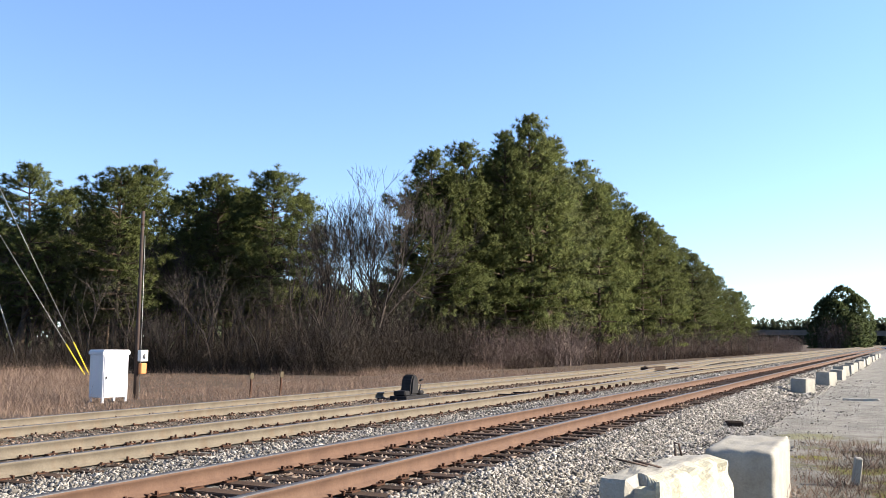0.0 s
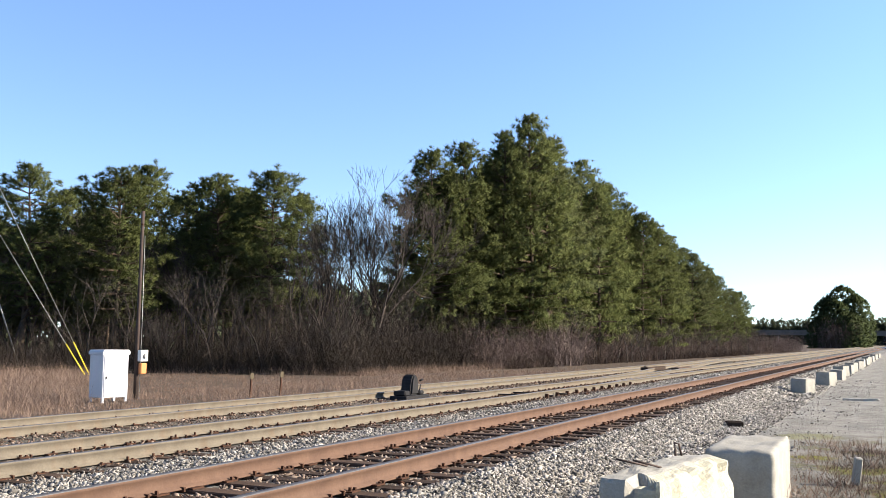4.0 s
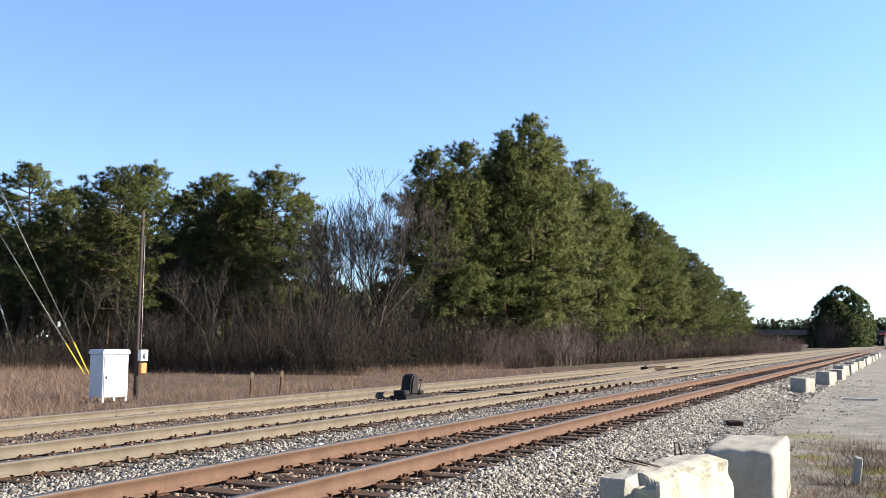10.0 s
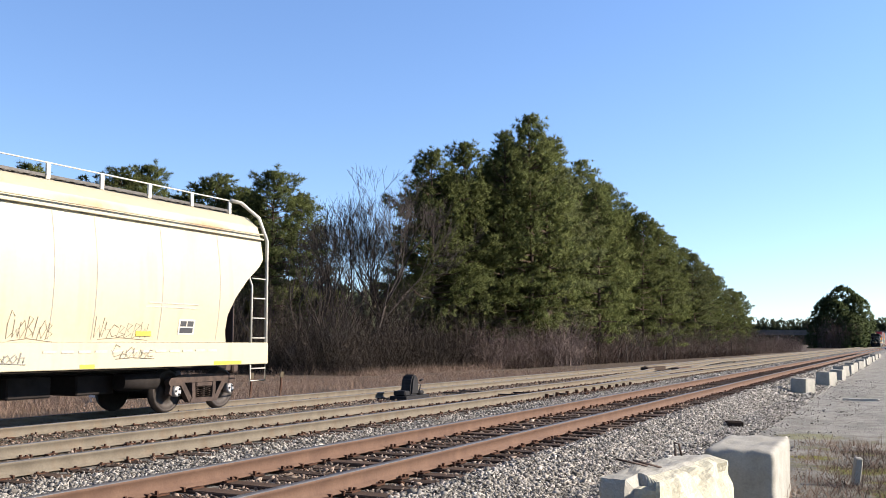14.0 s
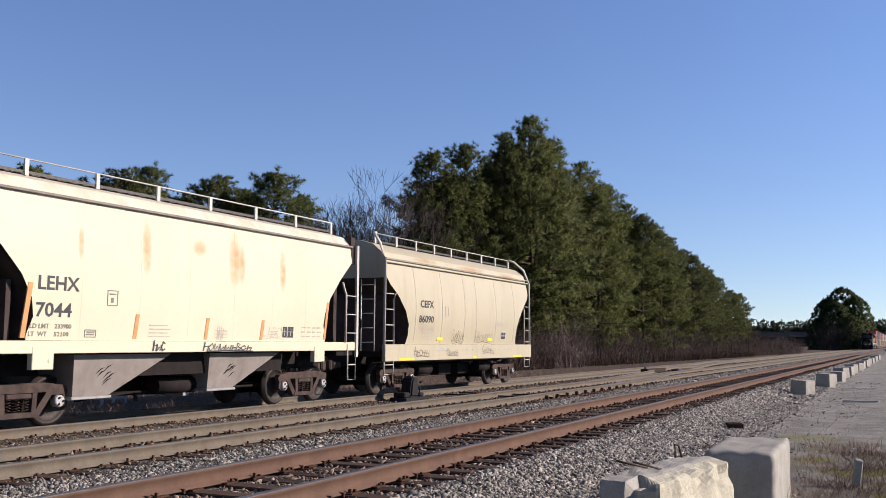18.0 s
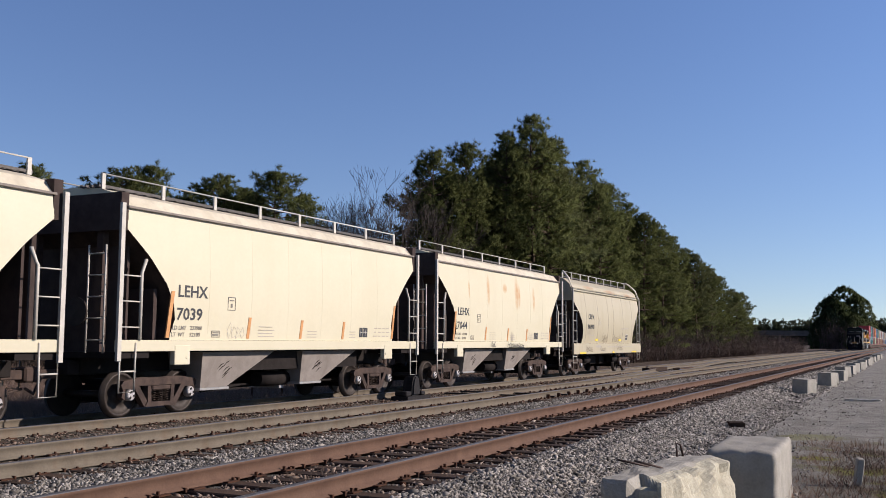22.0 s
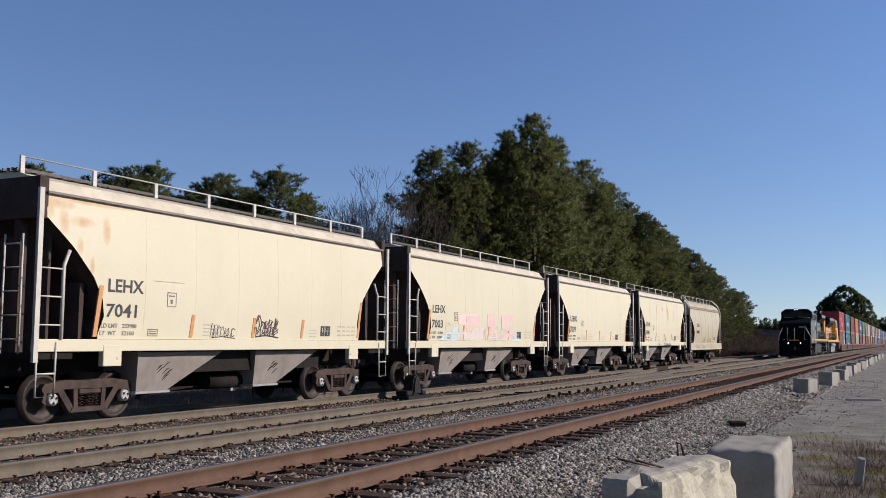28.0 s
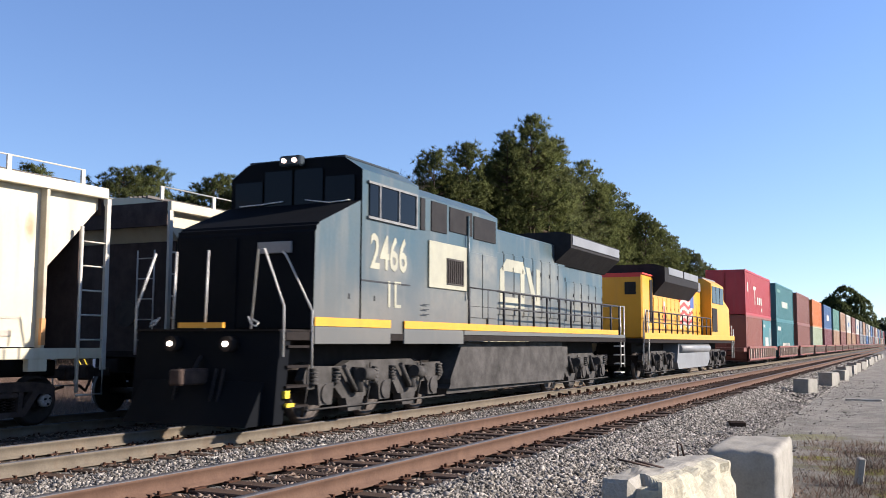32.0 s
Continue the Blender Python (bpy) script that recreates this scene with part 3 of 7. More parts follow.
stones("ballast", "grey crushed stone between two tracks", 13000, (40, 110), (7.05, 9.3), (0.035, 0.06), 14, power=1.4)
stones("gravel", "small loose stones on a pale gravel yard", 5000, (12, 45), (-3, 2.8), (0.007, 0.016), 15, power=1.5, material=PEBBLE)
stones("ballast", "dusty crushed stone around far rails", 26000, (4, 60), (9.3, 17.6), (0.02, 0.036), 16, zoff=0.01, power=1.3, avoid=((T2 - 0.9, T2 - 0.6), (T2 + 0.6, T2 + 0.9), (T1 - 0.9, T1 - 0.6), (T1 + 0.6, T1 + 0.9)), material=STONE_DUST)
stones("gravel", "stray ballast stones spilled onto the yard", 900, (6, 50), (1.2, 2.9), (0.016, 0.038), 18, power=1.3)

stones("ballast", "dark scraps of rust and splintered wood between far rails", 1500, (16, 110), (8.9, 17.3), (0.025, 0.06), 19, power=1.3, avoid=((T2 - 0.86, T2 - 0.62), (T2 + 0.62, T2 + 0.86), (T1 - 0.86, T1 - 0.62), (T1 + 0.62, T1 + 0.86)), material=SPIKE)
stones("ballast", "dark rusty scale along near rails", 2200, (5, 60), (4.7, 6.9), (0.012, 0.032), 20, power=1.4, avoid=INSIDE, material=SPIKE)
# ---- woods ----
def edge_y(x):
    """Where the wood begins: it juts out towards the line past x = 46."""
    return np.interp(x, (0, 36, 46, 49.5, 64, 250), (73.6, 52, 46, 30.2, 29.4, 23.0))


def blades(centres, dirs, count, length, width, rnd, flare=0.9, puff=None):
    """Thin tapered blades that spring from each centre; returns vertices, faces and, with puff, soft normals that round off each tuft."""
    n = len(centres)
    c = np.repeat(np.asarray(centres), count, 0)
    d = np.repeat(np.asarray(dirs), count, 0) + rnd.normal(0, flare, (n * count, 3))
    d /= np.linalg.norm(d, axis=1)[:, None] + 1e-9
    side = np.cross(d, rnd.normal(0, 1, (n * count, 3)))
    side /= np.linalg.norm(side, axis=1)[:, None] + 1e-9
    ln = length * rnd.uniform(0.6, 1.2, (n * count, 1))
    w = width * rnd.uniform(0.7, 1.3, (n * count, 1))
    st = c + d * ln * 0.05
    v = np.stack([st + side * w, st - side * w, st + d * ln], 1)
    f = np.arange(n * count * 3).reshape(-1, 3)
    if puff is None:
        return v.reshape(-1, 3), f
    soft = np.repeat(np.asarray(puff), count, 0) + d * 0.55 + rnd.normal(0, 0.12, (n * count, 3))
    soft /= np.linalg.norm(soft, axis=1)[:, None] + 1e-9
    back = np.einsum("ij,ij->i", np.cross(v[:, 1] - v[:, 0], v[:, 2] - v[:, 0]), soft) < 0
    v[back] = v[back][:, [1, 0, 2]]
    return v.reshape(-1, 3), f, np.repeat(soft, 3, 0)


def soft_mesh(name, v, f, normals):
    me = mesh_from(name, v, f)
    me.polygons.foreach_set("use_smooth", np.ones(len(f), bool))
    me.normals_split_custom_set_from_vertices(normals.tolist())
    return me


def pine_mesh(seed, height, crown_from, radius, blunt=0.5, tufts=1.0, needles=22, length=0.33, width=0.020):
    """Trunk with whorls of limbs; flat sprays of needle tufts sit on the outer part of each limb, with gaps between the whorls."""
    rnd, rr = np.random.default_rng(seed), random.Random(seed)
    bm = B()
    lean = rr.uniform(-0.02, 0.02)
    at = lambda z: Vector((lean * z + 0.10 * math.sin(z * 0.5 + seed), 0.10 * math.sin(z * 0.4 + seed * 2), z))
    tube(bm, [at(height * k) for k in np.linspace(0, 0.97, 10)], height * 0.0125, 6, 0.03)
    cs, ds, ps = [], [], []
    z = crown_from * height
    top = height * 0.965
    while z < top:
        k = (z - crown_from * height) / (top - crown_from * height)
        cone = 1.12 * (1 - k) ** 0.6
        dome = math.sqrt(max(0.0, 1 - k ** 2.8))
        env = (cone + (dome - cone) * blunt) * min(1.0, 0.66 + 1.5 * k)
        bulge = 1 + 0.18 * math.sin(z * 1.9 + seed) + 0.12 * math.sin(z * 4.3 + 2 * seed)
        a0 = rr.uniform(0, 6.28)
        n = 6
        for i in range(n):
            if rr.random() < 0.2:
                continue
            a = a0 + i * 6.283 / n + rr.uniform(-0.4, 0.4)
            r = max(0.45, radius * env * bulge * rr.uniform(0.62, 1.14))
            up = -0.10 + 0.22 * rr.random() + 0.75 * k * k
            out = Vector((math.cos(a), math.sin(a), 0))
            lat = Vector((-out.y, out.x, 0))
            root = at(z)
            mid = root + out * r * 0.55 + Vector((0, 0, up * r * 0.42))
            tip = root + out * r + Vector((0, 0, (up + 0.12) * r))
            if r > 0.8:
                tube(bm, [root, mid, tip], 0.03 + 0.012 * r, 3, 0.01)
            subs = max(4, int(r * 3.7 * tufts))
            for j in range(subs):
                u = 0.34 + 0.68 * (j + rr.random()) / subs
                p = mid.lerp(tip, u * 2 - 1) if u > 0.5 else root.lerp(mid, u * 2)
                reach = r * 0.34 * (1.25 - u) + 0.22
                sgn = rr.choice((-1, 1))
                w = (lat * sgn * rr.uniform(0.4, 1.0) + out * rr.uniform(0.2, 0.9)).normalized()
                for q in range(1 if r < 0.9 else 3):
                    c = p + w * reach * (q + rr.random()) / 2.2 + Vector((rr.gauss(0, 0.07), rr.gauss(0, 0.07), rr.gauss(0.03, 0.09)))
                    cs.append(c)
                    ds.append(w * 0.45 + Vector((0, 0, 0.55)))
                    ps.append(out * 0.5 + Vector((0, 0, 0.65)))
        z += rr.uniform(0.46, 0.86) * (1.0 - 0.42 * k) * height / 17
    for i in range(int(60 * tufts)):
        cs.append(at(height * 0.955) + Vector((rr.gauss(0, 0.4), rr.gauss(0, 0.4), rr.uniform(-0.9, height * 0.03))))
        ds.append(Vector((0, 0, 0.8)))
        ps.append(Vector((cs[-1].x * 0.5, cs[-1].y * 0.5, 0.6)))
    wood = mesh_of(bm, "trunk")
    wood.materials.append(BARK)
    crown = soft_mesh("crown", *blades(cs, ds, needles, length, width, rnd, 0.75, ps))
    return wood, crown


def dome_mesh(seed, height, radius, clumps=900, leaves=9):
    """A broad evergreen whose leaf clumps make a lumpy dome down to the ground."""
    rnd, rr = np.random.default_rng(seed), random.Random(seed)
    bm = B()
    tube(bm, [(0, 0, 0), (0.2, 0, height * 0.4), (0, 0.1, height * 0.85)], height * 0.02, 6, 0.08)
    cs, ps = [], []
    for i in range(clumps):
        a, k = rr.uniform(0, 6.283), rr.random()
        env = math.sqrt(max(0.0, 1 - max(0, (k - 0.25) / 0.75) ** 2)) * (0.86 + 0.14 * min(1, k * 4))
        p = Vector((math.cos(a), math.sin(a), k * height / radius)) * radius
        lump = 1 + 0.16 * noise.noise(p * 0.55 + Vector((seed, 0, 0))) + 0.1 * noise.noise(p * 1.3)
        r = radius * env * lump * rr.uniform(0.86, 1.02)
        cs.append(Vector((math.cos(a) * r, math.sin(a) * r, k * height * (1 + 0.05 * noise.noise(p)))))
        ps.append(Vector((math.cos(a) * env, math.sin(a) * env, 0.25 + k)))
    wood = mesh_of(bm, "trunk")
    wood.materials.append(BARK)
    crown = soft_mesh("crown", *blades(cs, ps, leaves, 1.15, 0.22, rnd, 0.8, ps))
    return wood, crown


PINE_KINDS = [(21, 16, 0.26, 3.1, 0.6), (22, 16, 0.22, 3.3, 0.65), (23, 16, 0.32, 3.0, 0.75), (24, 16, 0.17, 3.3, 0.4),
              (25, 18, 0.14, 3.7, 0.35), (26, 18, 0.12, 3.6, 0.3), (27, 18, 0.16, 3.9, 0.4), (28, 18, 0.11, 3.5, 0.25)]
PINES = []
for k, (seed, h, cf, r, bl) in enumerate(PINE_KINDS):
    w, c = pine_mesh(seed, h, cf, r, bl)
    c.materials.append(NEEDLE_DARK if k == 6 else NEEDLE)
    PINES.append((w, c, h))
for seed, h, cf, r, bl in ((71, 16, 0.36, 3.1, 0.7), (72, 18, 0.14, 3.5, 0.45)):
    w, c = pine_mesh(seed, h, cf, r, bl, 0.55, 11, 0.62, 0.06)
    c.materials.append(NEEDLE)
    PINES.append((w, c, h))
for seed in (73, 74):
    w, c = dome_mesh(seed, 20, 8.0)
    c.materials.append(DOME_LEAF)
    PINES.append((w, c, 20))


def pine(kind, x, y, h, turn, wide=1.0, label="tall green pine with a bare lower trunk at the wood's edge", group="pines of the wood"):
    w, c, h0 = PINES[kind]
    s = h / h0
    t = thing("pine_tree", label, "tree", Matrix.Translation((x, y, ground_z(x, y) - 0.1)) @ Matrix.Rotation(turn, 4, "Z") @ Matrix.Diagonal((s * wide, s * wide, s, 1)), group)
    part("trunk", w, BARK, t)
    part("crown", c, NEEDLE, t)
    return t


rt = random.Random(5)
EDGE = "tall green pine with a bare lower trunk at the wood's edge"
BUSHY = "dense green pine with branches almost to the ground"
for kind, x, y, h, wide, lab in (
        (0, 49.0, 56.8, 15.0, 1.25, EDGE), (1, 51.3, 50.5, 14.6, 1.25, EDGE), (2, 71.6, 66.9, 19.4, 0.9, EDGE), (1, 58.1, 47.4, 15.1, 1.15, EDGE),
        (2, 58.3, 42.3, 14.8, 1.2, EDGE), (0, 69.9, 53.4, 16.0, 1.1, EDGE), (3, 76.1, 51.6, 16.2, 1.1, EDGE), (2, 64.5, 69.7, 16.0, 1.1, EDGE), (1, 71.8, 62.2, 16.6, 1.0, EDGE),
        (3, 69.0, 34.3, 17.7, 1.1, EDGE), (3, 72.8, 33.1, 19.0, 0.95, EDGE), (0, 81.0, 34.4, 19.0, 0.95, EDGE), (4, 78.7, 29.4, 22.4, 1.0, BUSHY), (6, 84.0, 29.6, 21.6, 1.05, BUSHY), (5, 76.6, 31.0, 20.6, 0.9, BUSHY),
        (5, 96.3, 30.4, 21.4, 1.0, BUSHY), (7, 103.8, 29.8, 20.2, 1.0, BUSHY), (4, 113.1, 30.0, 19.2, 1.0, BUSHY), (6, 124.6, 29.4, 18.0, 1.0, BUSHY), (5, 132.5, 29.0, 17.0, 1.0, BUSHY),
        (7, 141.1, 28.8, 16.2, 1.0, BUSHY), (4, 152.0, 28.6, 14.8, 1.1, BUSHY), (6, 163.6, 28.3, 13.4, 1.1, BUSHY), (5, 178.0, 28.2, 12.0, 1.2, BUSHY), (3, 193.0, 29.0, 12.0, 1.1, EDGE), (7, 108.5, 27.0, 17.2, 1.0, BUSHY),
        (5, 91.0, 27.0, 18.0, 1.0, BUSHY), (7, 119.0, 27.2, 16.5, 1.0, BUSHY), (6, 136.0, 26.6, 14.8, 1.0, BUSHY), (5, 147.0, 26.4, 13.5, 1.1, BUSHY), (7, 170.0, 26.4, 11.0, 1.2, BUSHY)):
    pine(kind, x, y, h, rt.uniform(0, 6.28), wide, lab)
for i in range(13):
    x = 84 + i * 8.2
    pine(9, x + rt.uniform(-1.5, 1.5), 33.0 + rt.uniform(0, 1.5), (21.0 if x < 98 else 21.0 - (x - 98) * 0.105) + rt.uniform(-1.2, 0), rt.uniform(0, 6.28), 1.3, BUSHY)
for x, y, h in ((54, 56, 7.0), (60, 51, 6.6), (66, 48.5, 7.4), (64, 50, 14.0), (76, 36, 17.0), (85, 37, 17.5), (72, 57, 14.5), (53, 61, 7.4), (48, 64, 7.6)):
    pine(8, x, y, h, rt.uniform(0, 6.28), 1.3)
for i in range(34):
    x, y = rt.uniform(62, 105), rt.uniform(58, 92)
    gap = 0.53 < y / x < 0.68
    pine(8, x, y, rt.uniform(12.5, 15.0) * (0.6 if gap else 1.0), rt.uniform(0, 6.28), 1.1)
for i in range(26):
    x = rt.uniform(82, 190)
    pine(rt.choice((8, 9)), x, rt.uniform(34, 0.5 * x if x < 96 else 48), rt.uniform(11, 14.5) * (1 if x < 130 else 0.8), rt.uniform(0, 6.28), 1.15)
for kind, x, y, h, wide in ((10, 397, 21.6, 23.0, 0.92), (11, 393, 26.6, 19.0, 0.9), (11, 394, 17.2, 19.5, 0.85), (10, 388, 23.6, 17.5, 0.95), (11, 386, 18.6, 12.5, 1.2), (10, 387, 28.6, 12.0, 1.1)):
    pine(kind, x, y, h, rt.uniform(0, 6.28), wide, "broad dark evergreen in a far clump beside the line", "far clump of evergreens")


def bare_mesh(seed, height, spread_=0.5, forks=3, depth=5, slim=0.007):
    """A leafless tree: limbs that fork again and again."""
    rr = random.Random(seed)
    bm = B()

    def grow(p, d, ln, r, lv):
        pts = [p]
        for i in range(3):
            d = (d + Vector((rr.gauss(0, 0.10), rr.gauss(0, 0.10), rr.gauss(0.05, 0.05)))).normalized()
            pts.append(pts[-1] + d * ln / 3)
        tube(bm, pts, max(r, slim), 5 if lv < 2 else 3, max(r * 0.62, slim * 0.7))
        if lv >= depth:
            return
        for i in range(forks if lv else forks + 1):
            q = pts[rr.choice((2, 3, 3))] if lv else pts[rr.choice((1, 2, 3))]
            side = Vector((rr.gauss(0, 1), rr.gauss(0, 1), rr.gauss(0.15, 0.3))).normalized()
            grow(q, (d + side * spread_ * rr.uniform(0.7, 1.3)).normalized(), ln * rr.uniform(0.58, 0.8), r * rr.uniform(0.42, 0.6), lv + 1)

    grow(Vector((0, 0, 0)), Vector((0, 0, 1)), height * 0.42, height * 0.013, 0)
    top = max(v.co.z for v in bm.verts)
    for v in bm.verts:
        v.co *= height / top
    me = mesh_of(bm, "trunk_and_limbs")
    me.materials.append(BARE)
    return me


BARES = [bare_mesh(31, 13, 0.55, 3, 5), bare_mesh(32, 13, 0.45, 3, 5), bare_mesh(33, 9, 0.6, 3, 4), bare_mesh(34, 6, 0.7, 4, 3), bare_mesh(35, 8, 0.75, 4, 5), bare_mesh(36, 15, 0.5, 3, 6, 0.014)]


def bare_tree(kind, x, y, h, turn, h0=(13, 13, 9, 6, 8, 15), label="leafless grey hardwood tree among the pines"):
    s = h / h0[kind]
    ob = part("bare_tree", BARES[kind], BARE, None, m=Matrix.Translation((x, y, ground_z(x, y) - 0.1)) @ Matrix.Rotation(turn, 4, "Z") @ Matrix.Diagonal((s, s, s, 1)))
    return tagged(ob, label, "tree", "bare trees of the wood")


for kind, x, y, h in ((5, 60.0, 34.9, 15.2), (5, 66.0, 36.2, 15.4), (1, 66.3, 41.2, 15.0), (1, 70.1, 39.6, 14.6), (0, 61.0, 38.4, 13.2), (1, 64.0, 39.6, 14.2), (0, 71.7, 76.7, 19.0), (5, 60.5, 40.5, 13.0), (1, 62.5, 36.6, 13.0), (5, 68.0, 40.2, 13.6), (5, 72.0, 43.6, 14.4), (1, 70.0, 45.4, 14.0), (5, 75.0, 42.0, 14.6), (0, 68.0, 45.0, 14.6), (1, 57.0, 38.9, 11.0)):
    bare_tree(kind, x, y, h, rt.uniform(0, 6.28))
rb = random.Random(77)
for kind, x, y, h in ((5, 53.6, 54.8, 12.4), (1, 51.5, 58.2, 11.8), (5, 56.4, 51.6, 12.0), (0, 59.0, 53.0, 12.6), (5, 61.6, 47.8, 12.2), (1, 63.0, 52.0, 12.8), (5, 48.6, 60.6, 11.4), (1, 55.0, 47.0, 9.0), (5, 57.2, 57.0, 12.6), (1, 60.4, 44.6, 11.0)):
    bare_tree(kind, x, y, h, rb.uniform(0, 6.28))
for i in range(24):
    k = i / 24
    x = 46 + 150 * k ** 1.3
    y = float(edge_y(np.float64(x))) + rt.uniform(0, 6)
    bare_tree(rt.choice((2, 2, 3)), x, y, rt.uniform(4.5, 8.5), rt.uniform(0, 6.28), label="leafless thin sapling in brown undergrowth")
for i in range(60):
    x = rt.uniform(70, 190)
    bare_tree(rt.choice((2, 3, 3)), x, 25.5 - (x - 70) * 0.012 + rt.uniform(-0.8, 1.6), rt.uniform(2.2, 5.5), rt.uniform(0, 6.28), label="leafless grey-brown shrub at the foot of the pines")
for i in range(10):
    x = rt.uniform(46, 68)
    bare_tree(4, x, float(edge_y(np.float64(x))) + rt.uniform(0.2, 3.5), rt.uniform(2.0, 4.4), rt.uniform(0, 6.28), label="twiggy leafless sapling at the wood's edge")
for i in range(10):
    bare_tree(rt.choice((0, 1, 2)), rt.uniform(46, 70), rt.uniform(40, 62), rt.uniform(6, 11), rt.uniform(0, 6.28), label="leafless thin sapling in brown undergrowth")


def twigs(name, label, spots, hmin, hmax, width, seed, material=None, flare=0.35):
    """Upright thin stems, each a slim blade."""
    rnd = np.random.default_rng(seed)
    spots = np.asarray(spots)
    z = np.array([ground_z(a, c) for a, c in spots])
    n = len(spots)
    base = np.column_stack([spots, z])
    d = np.column_stack([rnd.normal(0, flare, n), rnd.normal(0, flare, n), np.ones(n)])
    d /= np.linalg.norm(d, axis=1)[:, None]
    h = rnd.uniform(hmin, hmax, (n, 1)) if hmax else np.asarray(hmin)[:, None]
    a = rnd.uniform(0, 3.14, n)
    side = np.column_stack([np.cos(a), np.sin(a), np.zeros(n)]) * width * rnd.uniform(0.6, 1.4, (n, 1))
    bend = np.column_stack([rnd.normal(0, 0.2, n), rnd.normal(0, 0.2, n), np.zeros(n)]) * h
    v = np.stack([base - side, base + side, base + d * h * 0.6 + side * 0.6 + bend * 0.2, base + d * h + bend, base + d * h * 0.6 - side * 0.6 + bend * 0.2], 1).reshape(-1, 3)
    f = (np.array([(0, 1, 2), (0, 2, 4), (4, 2, 3)])[None] + (np.arange(n) * 5)[:, None, None]).reshape(-1, 3)
    ob = part(name, mesh_from(name, v, f), material or TWIG, None)
    return tagged(ob, label, "grass" if material is STRAW else "undergrowth", kind="stuff")


rn = np.random.default_rng(7)


def exp_h(n, mean, top):
    return np.minimum(rn.exponential(mean, n) + 0.25, top)


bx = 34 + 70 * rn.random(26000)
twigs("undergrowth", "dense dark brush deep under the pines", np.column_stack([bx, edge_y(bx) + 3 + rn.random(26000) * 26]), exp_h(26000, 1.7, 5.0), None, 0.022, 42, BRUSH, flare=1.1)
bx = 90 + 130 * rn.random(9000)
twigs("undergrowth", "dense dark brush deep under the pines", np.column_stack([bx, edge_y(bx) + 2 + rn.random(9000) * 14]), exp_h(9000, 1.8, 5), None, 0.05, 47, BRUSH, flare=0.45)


def thicket(name, label, hearts, heights, stems, width, seed, material, twigs_each=5):
    """Leafless bushes: stems fan out from each heart and carry fine side twigs."""
    rnd = np.random.default_rng(seed)
    hearts, heights = np.asarray(hearts), np.asarray(heights)
    n = len(hearts)
    base = np.column_stack([hearts, [ground_z(a, c) for a, c in hearts]])
    h = np.repeat(heights, stems)
    c = np.repeat(base, stems, 0) + np.column_stack([rnd.normal(0, 0.14, (n * stems, 2)) * h[:, None], np.zeros(n * stems)])
    d = np.column_stack([rnd.normal(0, 0.34, (n * stems, 2)), np.ones(n * stems)])
    d /= np.linalg.norm(d, axis=1)[:, None]
    ln = (h * rnd.uniform(0.45, 1.0, n * stems))[:, None]
    k = twigs_each
    u = rnd.uniform(0.3, 0.95, (n * stems * k, 1))
    tc, td, tl = np.repeat(c, k, 0) + np.repeat(d * ln, k, 0) * u, np.repeat(d, k, 0) * 0.7 + rnd.normal(0, 0.55, (n * stems * k, 3)), np.repeat(ln, k, 0) * rnd.uniform(0.15, 0.42, (n * stems * k, 1))
    td /= np.linalg.norm(td, axis=1)[:, None]
    c, d, ln = np.concatenate([c, tc]), np.concatenate([d, td]), np.concatenate([ln, tl])
    w = width * np.concatenate([np.ones((n * stems, 1)), np.full((n * stems * k, 1), 0.6)])
    side = np.cross(d, rnd.normal(0, 1, c.shape))
    side /= np.linalg.norm(side, axis=1)[:, None] + 1e-9
    v = np.stack([c + side * w, c - side * w, c + d * ln], 1).reshape(-1, 3)
    ob = part(name, mesh_from(name, v, np.arange(len(v)).reshape(-1, 3)), material, None)
    return tagged(ob, label, "undergrowth", kind="stuff")


bx = 66 + 168 * rn.random(900) ** 1.15
thicket("undergrowth", "grey-brown leafless thicket below the pines", np.column_stack([bx, edge_y(bx) - 2.4 + rn.random(900) * 3.4]), rn.uniform(1.4, 4.8, 900), 9, 0.012, 48, SHRUB, 11)
bx = 33 + 36 * rn.random(640)
thicket("undergrowth", "purple-brown leafless thicket at the wood's edge", np.column_stack([bx, edge_y(bx) - 0.4 + rn.random(640) * 5.0]), 0.7 + 2.6 * rn.random(640) ** 1.5, 8, 0.010, 49, HAZE, 11)
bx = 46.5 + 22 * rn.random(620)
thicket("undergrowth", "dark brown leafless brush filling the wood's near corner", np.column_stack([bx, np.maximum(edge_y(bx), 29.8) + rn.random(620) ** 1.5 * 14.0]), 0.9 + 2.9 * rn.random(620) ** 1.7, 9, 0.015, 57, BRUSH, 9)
thicket("undergrowth", "pale pinkish leafless shrub before the pines", [(77.5, 26.4), (78.3, 26.0), (79.0, 26.5), (80.2, 26.2), (76.8, 26.2), (83.0, 26.0)], [4.6, 5.2, 4.8, 3.8, 3.4, 3.0], 26, 0.014, 58, SHRUB_PALE, 14)
bx = 46 + 24 * rn.random(150)
thicket("undergrowth", "tall purple-brown leafless saplings between the pines", np.column_stack([bx, edge_y(bx) + 1.5 + rn.random(150) * 8.0]), rn.uniform(3.5, 8.0, 150), 9, 0.014, 41, HAZE, 10)
bx = 66 + 100 * rn.random(420)
thicket("undergrowth", "low brown bramble at the foot of the thicket", np.column_stack([bx, edge_y(bx) - 3.0 + rn.random(420) * 1.2]), rn.uniform(0.5, 1.4, 420), 14, 0.012, 53, TWIG)
